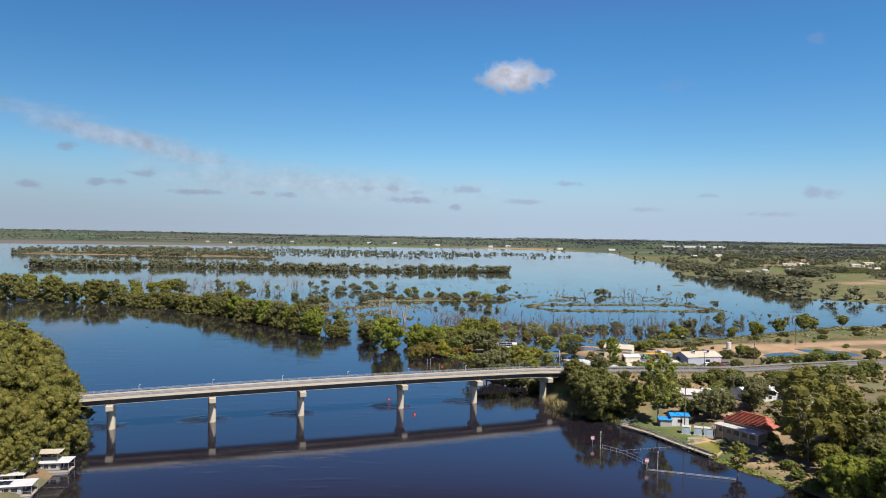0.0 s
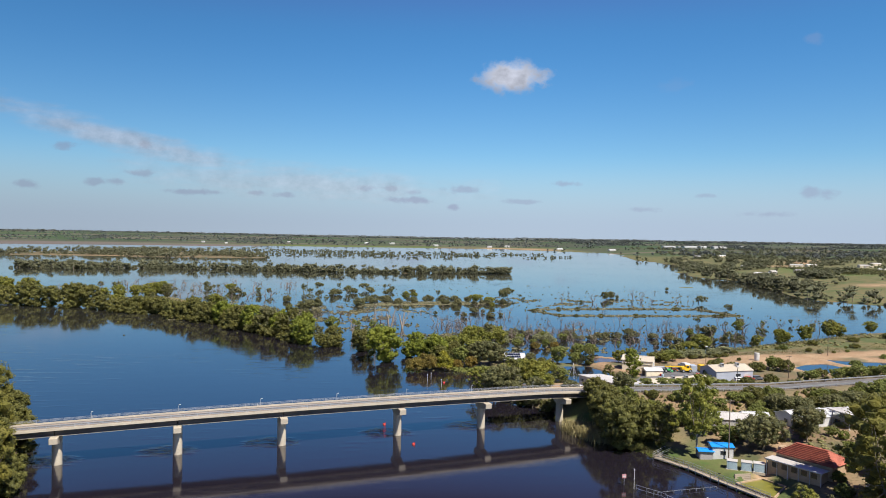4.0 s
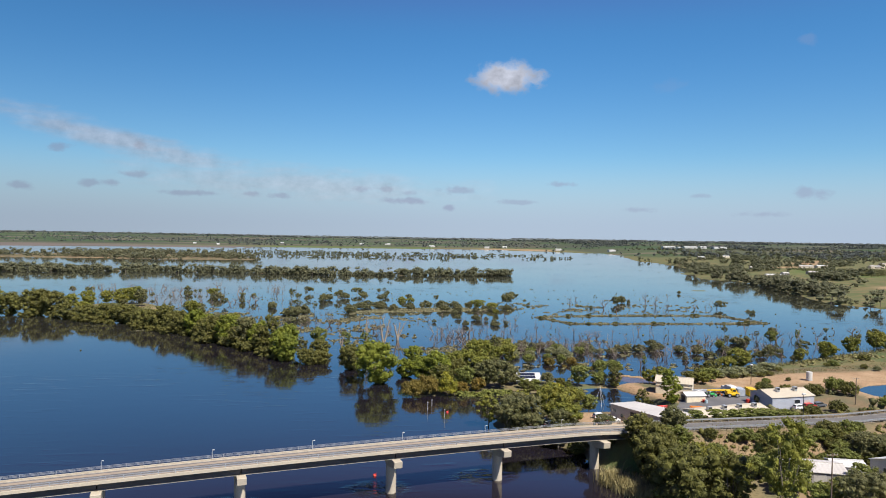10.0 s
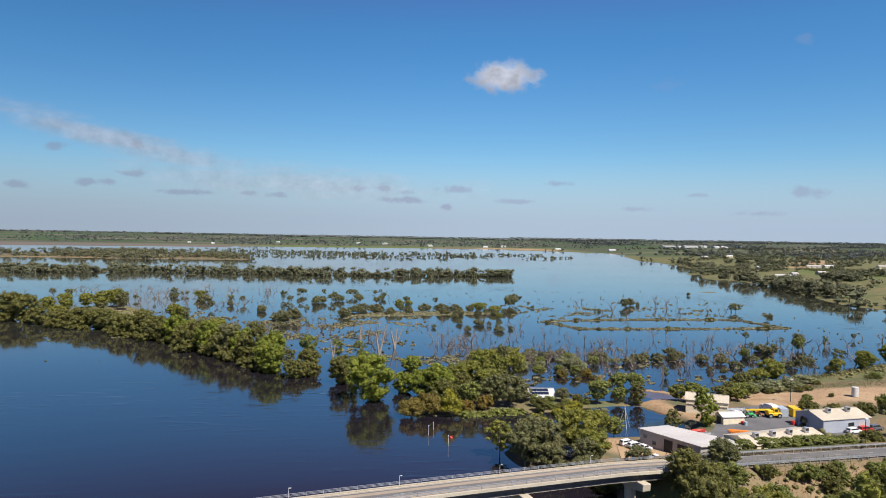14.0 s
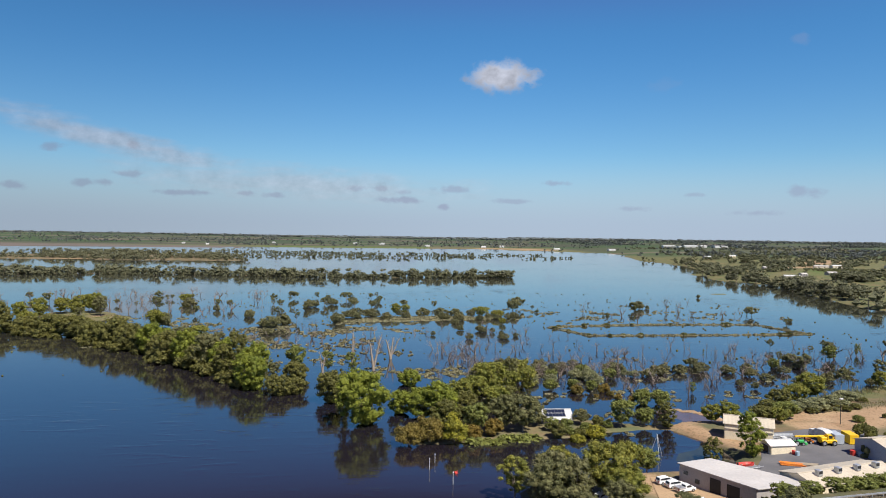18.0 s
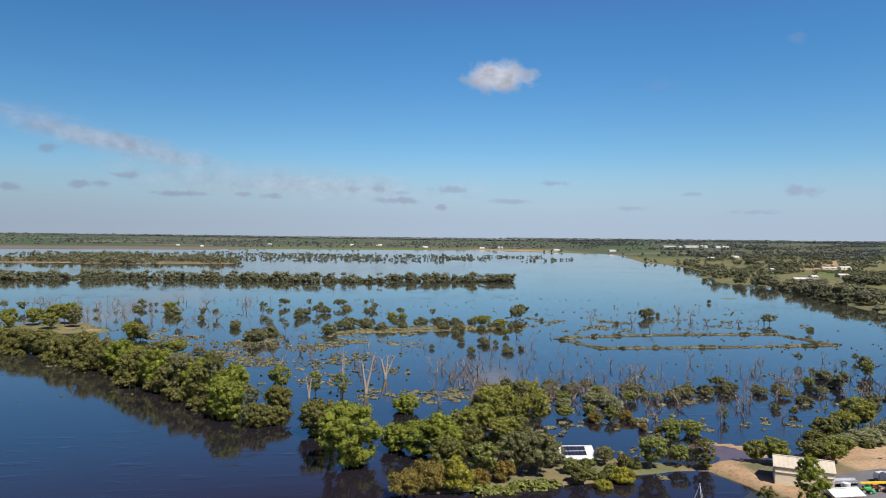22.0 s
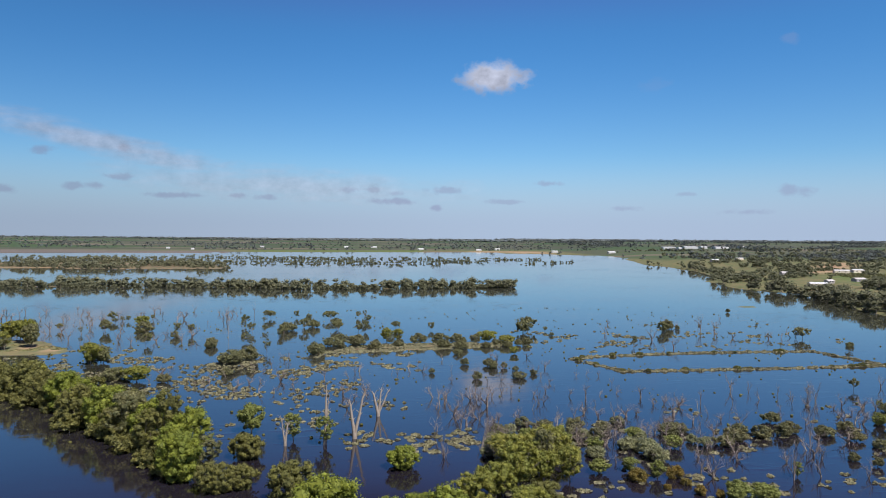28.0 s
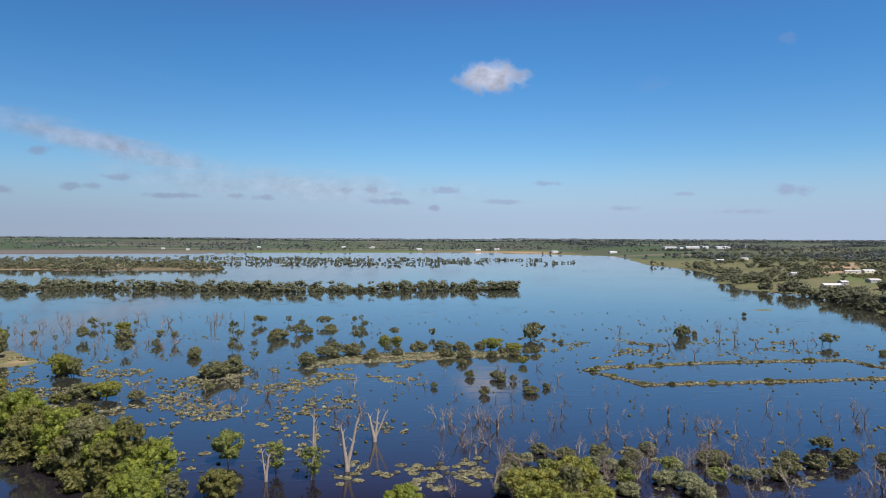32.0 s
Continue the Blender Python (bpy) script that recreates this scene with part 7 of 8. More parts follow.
def pavilion(x, y, turn):
    """A white two-storey open shelter with a low hipped roof."""
    ob = tagged(new("pavilion"), "white two-storey open pavilion with railings and a flat hipped roof", "pavilion")
    ob.matrix_basis = pose(x, y, ground_at(x, y), 0, 0, turn) @ Matrix.Diagonal((0.8, 0.8, 0.85, 1))
    part("floor_slab", box(-5, -4, 2.6, 5, 4, 2.85, 0.04), CONCRETE, ob)
    for px in (-4.7, 0, 4.7):
        for py in (-3.7, 3.7):
            part("post", box(px - 0.16, py - 0.16, -1, px + 0.16, py + 0.16, 5.4), WHITE, ob)
    bm = bmesh.new()
    lo = [bm.verts.new(v) for v in ((-6, -5, 5.4), (6, -5, 5.4), (6, 5, 5.4), (-6, 5, 5.4))]
    up = [bm.verts.new(v) for v in ((-6, -5, 5.65), (6, -5, 5.65), (6, 5, 5.65), (-6, 5, 5.65))]
    top = [bm.verts.new(v) for v in ((-1.5, 0, 6.7), (1.5, 0, 6.7))]
    bm.faces.new(lo[::-1])
    for k in range(4):
        bm.faces.new((lo[k], lo[(k + 1) % 4], up[(k + 1) % 4], up[k]))
    for f in ((up[0], up[1], top[1], top[0]), (up[1], up[2], top[1]), (up[2], up[3], top[0], top[1]), (up[3], up[0], top[0])):
        bm.faces.new(f)
    bmesh.ops.recalc_face_normals(bm, faces=bm.faces[:])
    part("roof", bm, PALE_ROOF, ob)
    part("inner_wall", box(-1.5, 0.5, -1, 4.6, 3.4, 5.3), GREYWALL, ob)
    part("window", box(-0.5, 0.42, 3.6, 1.2, 0.52, 4.8), GLASS, ob)
    part("door", box(2.2, 0.42, 2.86, 3.2, 0.52, 4.9), DARK, ob)
    for z in (3.3, 3.85):
        part("rail", box(-4.9, -3.76, z, 4.9, -3.68, z + 0.08), WHITE, ob)
        part("rail", box(-4.78, -3.6, z, -4.7, 3.6, z + 0.08), WHITE, ob)
    for k in range(16):
        part("baluster", box(-4.6 + k * 0.6, -3.75, 2.86, -4.55 + k * 0.6, -3.7, 3.86), WHITE, ob)


pavilion(146.5, 212.0, 10)


def terrace_pool():
    """The sunken terrace below the river house, flooded and green with algae, behind low walls."""
    ob = tagged(new("terrace_pool"), "flooded terrace with algae-green water behind low tan walls", "pool")
    rim = POOL_RIM
    ob.location = (98.8, 175.6, 0)
    bm = bmesh.new()
    bm.faces.new([bm.verts.new((px - 98.8, py - 175.6, 0.42)) for px, py in rim[::-1]])
    bm.normal_update()
    for f in bm.faces:
        if f.normal.z < 0:
            f.normal_flip()
    part("algae_water", bm, surface("algae_green_water", (0.21, 0.195, 0.035), (0.17, 0.165, 0.032), 0.35, coarse=0.5, fine=3, bump=0.03), ob)
    for (ax, ay), (bx, by) in zip(rim, rim[1:] + rim[:1]):
        ctr, length = Vector(((ax + bx) / 2 - 98.8, (ay + by) / 2 - 175.6, 0)), math.hypot(bx - ax, by - ay)
        w = part("wall", box(-length / 2 - 0.15, -0.15, -1.0, length / 2 + 0.15, 0.15, 0.8, 0.03), BRICK, ob)
        w.matrix_basis = pose(ctr.x, ctr.y, 0, 0, 0, math.degrees(math.atan2(by - ay, bx - ax)))
    for k in range(4):
        part("step", box(-4.6 + 0.25 * k, 7.4 + 0.45 * k, -0.2, -0.6 + 0.25 * k, 7.85 + 0.45 * k, 0.75 + 0.3 * k, 0.02), TIMBER, ob)


terrace_pool()


def walkway_roof():
    ob = tagged(new("covered_walkway"), "long white roof of a covered walkway on slim posts", "walkway")
    ob.matrix_basis = pose(146, 180.0, ground_at(146, 180), 0, 0, 21)
    part("roof", box(-13, -0.7, 3.0, 13, 0.7, 3.25, 0.03), WHITE, ob)
    for k in range(6):
        part("post", box(-12.4 + k * 4.9, -0.08, -1, -12.24 + k * 4.9, 0.08, 3.0), STEEL, ob)


walkway_roof()

# far houses on the eastern rise
fh = np.random.default_rng(71)
for x, y, w, d, e in ((562, 922, 20, 9, 2.8), (590, 940, 9, 7, 2.6), (642, 956, 14, 9, 2.8), (742, 1111, 20, 10, 3), (780, 1127, 16, 12, 3.2), (820, 1010, 16, 9, 3), (640, 1090, 15, 9, 3),
                      (900, 1150, 22, 12, 3.4), (690, 830, 14, 9, 2.8), (620, 660, 16, 8, 2.8), (1000, 1250, 20, 10, 3.4), (760, 1480, 18, 10, 3.4), (860, 1560, 16, 9, 3)):
    shed(x, y, fh.uniform(-25, 25), w, d, e, e + 1.4, GREYWALL if fh.random() < 0.5 else CREAM, PALE_ROOF if fh.random() < 0.6 else WHITE, "far pale farmhouse among trees on the eastern rise", (("f", -w / 5, 1.8, 0.9, 2.2, "w"), ("f", w / 5, 1.8, 0.9, 2.2, "w")), 0.3, name="farmhouse", category="house")
for x, y, w, d, e in ((1165, 2480, 44, 26, 6.5), (1225, 2520, 12, 16, 4), (1310, 2600, 50, 26, 6), (1372, 2620, 24, 20, 7), (1428, 2600, 56, 28, 6.5), (1540, 2640, 26, 20, 6), (820, 2150, 22, 12, 4), (680, 2250, 18, 10, 4),
                      (480, 2420, 16, 10, 4), (-240, 2800, 12, 8, 3), (-420, 2480, 9, 7, 3), (160, 2760, 20, 12, 4), (60, 2780, 14, 9, 3.5), (-520, 2600, 10, 7, 3), (300, 2500, 18, 10, 4), (560, 2500, 16, 9, 4)):
    shed(x, y, fh.uniform(-10, 10), w, d, e, e + 1.6, WHITE, WHITE, "far white packing shed on the skyline plain", (("f", 0.0, w / 4, 0.0, e * 0.6, "s"),), 0.3, name="packing_shed", category="shed")


# ---- vehicles and yard things ----
def wheel(parent, x, y, r, w, axis="y"):
    bm = bmesh.new()
    made = bmesh.ops.create_cone(bm, cap_ends=True, segments=16, radius1=r, radius2=r, depth=w)["verts"]
    turn = Matrix.Rotation(math.pi / 2, 4, "X" if axis == "y" else "Y")
    bmesh.ops.transform(bm, matrix=Matrix.Translation((x, y, r)) @ turn, verts=made)
    wh = part("wheel", bm, TYRE, parent)
    bm = bmesh.new()
    made = bmesh.ops.create_cone(bm, cap_ends=True, segments=12, radius1=r * 0.58, radius2=r * 0.58, depth=w + 0.03)["verts"]
    bmesh.ops.transform(bm, matrix=Matrix.Translation((x, y, r)) @ turn, verts=made)
    part("rim", bm, STEEL, wh)


def prism(profile, y0, y1, bevel=0.05, taper=0.0):
    """A side profile (x, z) drawn out across y; the upper points lean in by taper."""
    bm = bmesh.new()
    zmax = max(p[1] for p in profile)
    zmin = min(p[1] for p in profile)
    rows = []
    for y, s in ((y0, 1), (y1, -1)):
        rows.append([bm.verts.new((px, y + s * taper * (pz - zmin) / (zmax - zmin), pz)) for px, pz in profile])
    bm.faces.new(rows[0])
    bm.faces.new(rows[1][::-1])
    n = len(profile)
    for k in range(n):
        bm.faces.new((rows[0][k], rows[0][(k + 1) % n], rows[1][(k + 1) % n], rows[1][k]))
    bmesh.ops.recalc_face_normals(bm, faces=bm.faces[:])
    if bevel:
        bmesh.ops.bevel(bm, geom=bm.edges[:], offset=bevel, segments=2, affect="EDGES")
    return bm


def car(x, y, turn, paint, style, label, lift=0.13):
    ob = tagged(new("car" if style != "ute" else "ute"), label, "car", "parked cars")
    ob.matrix_basis = pose(x, y, ground_at(x, y) + lift, 0, 0, turn)
    part("body", prism(((-2.3, 0.35), (-2.35, 0.95), (1.2, 1.02), (2.2, 0.88), (2.35, 0.45), (2.2, 0.3), (-2.1, 0.3)), -0.9, 0.9, 0.07, 0.06), paint, ob)
    if style == "ute":
        cab = ((-0.5, 1.0), (-0.4, 1.62), (0.6, 1.66), (1.3, 1.02))
        part("tray", box(-2.35, -0.92, 0.92, -0.55, 0.92, 1.22, 0.03), STEEL, ob)
        for sy in (-0.85, 0.85):
            part("rack_post", box(-2.2, sy - 0.04, 1.2, -2.1, sy + 0.04, 1.75), STEEL, ob)
    else:
        cab = ((-2.2, 0.98), (-2.0, 1.6), (0.3, 1.68), (1.25, 1.02))
    part("cabin", prism(cab, -0.82, 0.82, 0.06, 0.14), paint, ob)
    x0, x1 = cab[0][0] + 0.28, cab[2][0] + 0.2
    for sy in (-1, 1):
        part("side_window", prism(((x0, 1.1), (x0 + 0.1, 1.5), (x1 - 0.1, 1.54), (x1 + 0.42, 1.1)), sy * 0.79 - 0.03, sy * 0.79 + 0.03, 0.0), GLASS, ob)
    part("windscreen", prism(((cab[2][0] + 0.12, 1.58), (cab[3][0] - 0.02, 1.08), (cab[3][0] + 0.03, 1.1), (cab[2][0] + 0.18, 1.6)), -0.66, 0.66, 0.0), GLASS, ob)
    part("rear_window", prism(((cab[0][0] + 0.0, 1.1), (cab[1][0] - 0.03, 1.5), (cab[1][0] - 0.06, 1.5), (cab[0][0] - 0.04, 1.1)), -0.6, 0.6, 0.0), GLASS, ob)
    for sy in (-0.6, 0.6):
        part("headlight", box(2.26, sy - 0.2, 0.62, 2.34, sy + 0.2, 0.8, 0.02), WHITE, ob)
        part("tail_light", box(-2.38, sy - 0.16, 0.65, -2.31, sy + 0.16, 0.9, 0.02), RED, ob)
    for wx in (-1.42, 1.45):
        for wy in (-0.82, 0.82):
            wheel(ob, wx, wy, 0.36, 0.26)


GREY_PAINT = surface("grey_car_paint", (0.16, 0.17, 0.19), (0.13, 0.14, 0.16), 0.3, 0.3, bump=0)
CARWHITE = surface("white_car_paint", (0.80, 0.80, 0.79), (0.74, 0.74, 0.73), 0.3, bump=0)
car(84.6, 279.4, 14, CARWHITE, "suv", "white station wagon parked on orange gravel")
car(85.6, 276.6, 12, CARWHITE, "suv", "white station wagon parked beside a depot")
car(86.4, 273.6, 14, CARWHITE, "ute", "white tray-back ute parked beside a depot")
car(85.5, 264.6, 10, CARWHITE, "ute", "white ute parked behind the roadside bushes")
car(89.6, 262.6, 12, CARWHITE, "suv", "white van-like wagon beside the road bank")
car(64.5, 276.4, 30, GREY_PAINT, "suv", "dark grey car parked under gum trees", 0.05)
car(66.8, 271.8, 35, CARWHITE, "suv", "white car parked in the shade of gums", 0.05)
car(68.8, 267.4, 30, GREY_PAINT, "suv", "dark car parked under bank trees", 0.05)
car(153.5, 282.0, 10, CARWHITE, "suv", "white car in front of the workshop")
car(158.0, 283.2, 10, surface("red_car_paint", (0.5, 0.04, 0.03), (0.42, 0.03, 0.03), 0.3, bump=0), "suv", "red car in front of the workshop")
car(162.5, 284.5, 10, GREY_PAINT, "suv", "grey car in front of the workshop")
car(128.0, 210.0, 60, CARWHITE, "suv", "white car in a house yard", 0.02)


def yard_z(x, y):
    return ground_at(x, y) + 0.12


def crane():
    ob = tagged(new("mobile_crane"), "yellow mobile crane with its boom lowered, in the yard", "crane")
    ob.matrix_basis = pose(139.5, 300.0, yard_z(139.5, 300), 0, 0, -4)
    part("chassis", box(-1.2, -1.15, 0.7, 3.0, 1.15, 1.5, 0.08), YELLOW, ob)
    part("engine_cover", box(-1.4, -1.0, 1.5, 0.3, 1.0, 2.3, 0.1), YELLOW, ob)
    cab = part("cab", prism(((0.4, 1.4), (0.4, 2.9), (1.6, 2.95), (2.2, 2.2), (2.2, 1.4)), -1.0, 0.5, 0.08, 0.05), YELLOW, ob)
    part("window", box(0.7, -1.04, 2.0, 1.7, -0.97, 2.7), GLASS, cab)
    part("windscreen", prism(((1.66, 2.85), (2.22, 2.2), (2.26, 2.22), (1.7, 2.88)), -0.8, 0.35, 0.0), GLASS, cab)
    part("boom", box(-6.5, 0.55, 1.9, 1.6, 1.0, 2.4, 0.05), YELLOW, ob)
    part("boom_section", box(-7.8, 0.6, 1.95, -6.4, 0.95, 2.35, 0.04), YELLOW, ob)
    part("hook_block", box(-7.7, 0.65, 1.2, -7.3, 0.9, 1.9, 0.05), DARK, ob)
    for wx in (-0.6, 2.2):
        for wy in (-1.1, 1.1):
            wheel(ob, wx, wy, 0.7, 0.5)


crane()


def tractor(x, y, turn, paint, label):
    ob = tagged(new("tractor"), label, "tractor")
    ob.matrix_basis = pose(x, y, yard_z(x, y), 0, 0, turn)
    part("bonnet", box(0.1, -0.4, 0.7, 1.7, 0.4, 1.4, 0.08), paint, ob)
    part("mudguard", box(-1.0, -0.8, 0.9, 0.1, 0.8, 1.3, 0.1), paint, ob)
    part("seat", box(-0.7, -0.3, 1.3, -0.1, 0.3, 1.8, 0.06), DARK, ob)
    part("roll_bar", box(-0.95, -0.6, 1.3, -0.85, 0.6, 2.3, 0.03), STEEL, ob)
    part("loader", box(1.7, -0.8, 0.3, 2.4, 0.8, 0.8, 0.05), paint, ob)
    for wx, r in ((-0.5, 0.7), (1.2, 0.45)):
        for wy in (-0.75, 0.75):
            wheel(ob, wx, wy, r, 0.35)


tractor(132.6, 301.2, -5, GREENP, "green tractor with a front loader in the yard")
tractor(135.2, 301.8, 5, ORANGE, "small orange loader in the yard")


def container(x, y, turn, length, paint, label):
    ob = tagged(new("shipping_container"), label, "container", "yard containers")
    ob.matrix_basis = pose(x, y, yard_z(x, y), 0, 0, turn)
    bm = bmesh.new()
    n = int(length / 0.28)
    for sy in (-1.2, 1.2):
        for k in range(n):
            xx = -length / 2 + length * k / n
            box(xx, sy - 0.04 * (k % 2) - 0.02, 0.15, xx + length / n, sy + 0.04 * (k % 2) + 0.02, 2.5, bm=bm)
    part("side_wall", bm, paint, ob)
    for sx in (-1, 1):
        part("door" if sx > 0 else "end_wall", box(sx * length / 2 - 0.05, -1.2, 0.15, sx * length / 2 + 0.05, 1.2, 2.5), paint, ob)
    part("roof", box(-length / 2, -1.22, 2.5, length / 2, 1.22, 2.6), paint, ob)
    part("floor", box(-length / 2, -1.22, 0.0, length / 2, 1.22, 0.15), DARK, ob)


GREYBLUE = surface("grey_blue_container_paint", (0.40, 0.44, 0.48), (0.34, 0.38, 0.43), 0.55, bump=0.04)
container(144.2, 301.8, 80, 4.5, GREYBLUE, "grey-blue shipping container in the yard")
container(148.2, 301.4, 80, 4.5, YELLOW, "bright yellow shipping container in the yard")


def tarp_truck(x, y, turn):
    ob = tagged(new("tarp_truck"), "flat-nosed truck with a white canvas cover", "truck")
    ob.matrix_basis = pose(x, y, yard_z(x, y), 0, 0, turn)
    part("cover", prism(((-2.4, 1.1), (-2.4, 2.6), (-1.2, 3.1), (1.2, 3.1), (2.0, 2.6), (2.0, 1.1)), -1.2, 1.2, 0.06), WHITE, ob)
    part("tray", box(-2.5, -1.2, 0.8, 2.1, 1.2, 1.1, 0.04), STEEL, ob)
    cab = part("cab", prism(((2.2, 0.6), (2.2, 2.4), (3.4, 2.4), (3.8, 1.5), (3.8, 0.6)), -1.1, 1.1, 0.08), WHITE, ob)
    part("windscreen", prism(((3.42, 2.3), (3.8, 1.5), (3.84, 1.52), (3.46, 2.32)), -0.95, 0.95, 0.0), GLASS, cab)
    for wx in (-1.5, 2.9):
        for wy in (-1.0, 1.0):
            wheel(ob, wx, wy, 0.48, 0.4)


tarp_truck(142.0, 304.0, 100)


def trailer(x, y, turn, length, label, load=None):
    ob = tagged(new("trailer"), label, "trailer")
    ob.matrix_basis = pose(x, y, yard_z(x, y), 0, 0, turn)
    part("bed", box(-length / 2, -1.1, 0.75, length / 2, 1.1, 0.95, 0.03), STEEL, ob)
    part("drawbar", bar((length / 2, 0, 0.8), (length / 2 + 1.8, 0, 0.6), 0.08), STEEL, ob)
    for sy in (-1.05, 1.05):
        part("side_rail", box(-length / 2, sy - 0.04, 0.95, length / 2, sy + 0.04, 1.35), STEEL, ob)
    for wx in (-length * 0.2, -length * 0.02):
        for wy in (-1.0, 1.0):
            wheel(ob, wx, wy, 0.4, 0.25)


trailer(132.0, 306.6, -4, 7.0, "long grey flat-bed trailer in the yard")
trailer(108.5, 285.6, 6, 5.5, "galvanised boat trailer beside the depot building")
trailer(128.6, 309.0, 10, 5.0, "grey trailer behind the tall shed")


def stack(x, y, turn, n, material, label, name):
    ob = tagged(new(name), label, "stack")
    ob.matrix_basis = pose(x, y, yard_z(x, y), 0, 0, turn)
    rs = np.random.default_rng(int(x * 10))
    for k in range(n):
        a, b = rs.normal() * 0.35, 0.12 + 0.2 * (k // 4)
        part("length", bar((-2.6 + rs.normal() * 0.3, -0.7 + 0.45 * (k % 4) + a * 0.2, b), (2.6 + rs.normal() * 0.3, -0.7 + 0.45 * (k % 4) - a * 0.2, b), 0.13, 8), material, ob)


stack(121.5, 287.4, -24, 12, ORANGE, "stack of orange marker poles on the yard", "pole_stack")
stack(124.6, 286.6, -24, 8, TIMBER, "stack of weathered timber beside the depot", "timber_stack")


def drum(x, y, paint, label, r=0.45, h=1.0, tank=False):
    ob = tagged(new("drum" if not tank else "tank"), label, "drum" if not tank else "tank")
    ob.location = (x, y, yard_z(x, y))
    part("shell", cyl(0, 0, 0, h, r, r, 18), paint, ob)
    for z in (h * 0.33, h * 0.66):
        part("hoop", cyl(0, 0, z - 0.03, z + 0.03, r * 1.03, r * 1.03, 18), paint, ob)
    part("lid", cyl(0, 0, h, h + 0.06, r * 0.92, r * 0.6, 18), paint, ob)


drum(141.2, 291.4, RED, "red fuel drum by the workshop", 0.7, 1.2)
drum(142.6, 290.2, TEAL, "pale blue drum by the workshop", 0.7, 1.1)
drum(144.0, 289.0, YELLOW, "yellow drum by the workshop", 0.8, 1.1)
drum(127.4, 293.8, TEAL, "pale blue drum on the yard", 0.5, 1.0)
drum(127.2, 295.0, RED, "red drum on the yard", 0.45, 0.9)
drum(130.5, 304.0, WHITE, "white plastic tank on the yard", 0.9, 1.6, True)
drum(184.0, 320.0, WHITE, "white water tank beside the sandy track", 1.1, 3.2, True)
drum(125.6, 303.4, YELLOW, "yellow bin beside the tall shed", 0.55, 1.2)


def small_boat(x, y, turn, paint, label, z):
    ob = tagged(new("dinghy"), label, "boat")
    ob.matrix_basis = pose(x, y, z, 0, 0, turn)
    bm = bmesh.new()
    secs = []
    for k in range(7):
        t = k / 6
        w = 0.95 * math.sin(math.pi * (0.28 + 0.72 * (1 - t) * 0.68 + 0.0)) if t < 1 else 0.05
        w = 0.95 * (1 - t ** 3)
        x0 = -2.2 + 4.4 * t
        secs.append([bm.verts.new(v) for v in ((x0, -w, 0.75 + 0.25 * t), (x0, -w * 0.75, 0.15), (x0, 0, 0.0 + 0.15 * t), (x0, w * 0.75, 0.15), (x0, w, 0.75 + 0.25 * t),
                                               (x0, w * 0.85, 0.7 + 0.25 * t), (x0, 0, 0.25), (x0, -w * 0.85, 0.7 + 0.25 * t))])
    for p, q in zip(secs[:-1], secs[1:]):
        for k in range(8):
            bm.faces.new((p[k], p[(k + 1) % 8], q[(k + 1) % 8], q[k]))
    bm.faces.new(secs[0])
    bmesh.ops.recalc_face_normals(bm, faces=bm.faces[:])
    part("hull", bm, paint, ob)
    for xx in (-1.2, 0.2):
        part("thwart", box(xx - 0.15, -0.75, 0.5, xx + 0.15, 0.75, 0.56), TIMBER, ob)
    part("outboard", box(-2.55, -0.2, 0.2, -2.2, 0.2, 1.1, 0.08), DARK, ob)


small_boat(108.2, 285.6, 6, RED, "red dinghy on a trailer", yard_z(108.2, 285.6) + 0.95)


# ---- poles, fences, marks ----
def power_pole(x, y, h, label, arms=1):
    ob = tagged(new("power_pole"), label, "power pole", "power poles")
    ob.location = (x, y, ground_at(x, y))
    part("pole", cyl(0, 0, -0.5, h, 0.17, 0.11, 10), POLE, ob)
    for k in range(arms):
        z = h - 0.35 - 0.9 * k
        part("cross_arm", box(-1.2, -0.06, z - 0.07, 1.2, 0.06, z + 0.07), POLE, ob)
        for xx in (-1.05, -0.4, 0.4, 1.05):
            part("insulator", cyl(xx, 0, z + 0.07, z + 0.27, 0.05, 0.04, 8), WHITE, ob)


power_pole(99.0, 194.5, 15.5, "tall brown timber power pole near the kiosk")
power_pole(137.0, 167.0, 10.0, "grey timber power pole on the river road")
power_pole(86.5, 207.5, 6.5, "short timber pole on the grassy bank", 0)
power_pole(176.0, 285.0, 9.0, "timber power pole beside the road")
power_pole(226.0, 330.0, 9.0, "timber power pole near the ponds")


def flood_light(x, y, h, label):
    ob = tagged(new("flood_light"), label, "lamp post", "yard lamps")
    ob.location = (x, y, ground_at(x, y))
    part("post", cyl(0, 0, -0.3, h, 0.12, 0.08, 10), DARK, ob)
    part("lamp_head", box(-0.5, -0.45, h - 0.1, 0.5, 0.25, h + 0.35, 0.08), WHITE, ob)


flood_light(159.5, 319.5, 7.5, "dark post with a white flood light in the sandy yard")
flood_light(141.0, 262.5, 6.0, "roadside lamp post with a white head")


def a_mast(x, y):
    ob = tagged(new("stay_mast"), "white tripod mast standing in shallow flood water", "mast")
    ob.location = (x, y, 0)
    for k in range(3):
        a = 2.1 * k + 0.4
        part("leg", bar((2.2 * math.cos(a), 2.2 * math.sin(a), -0.6), (0, 0, 6.0), 0.07), WHITE, ob)
    part("cap", cyl(0, 0, 5.8, 6.3, 0.12, 0.1, 8), WHITE, ob)


a_mast(92.5, 300.5)


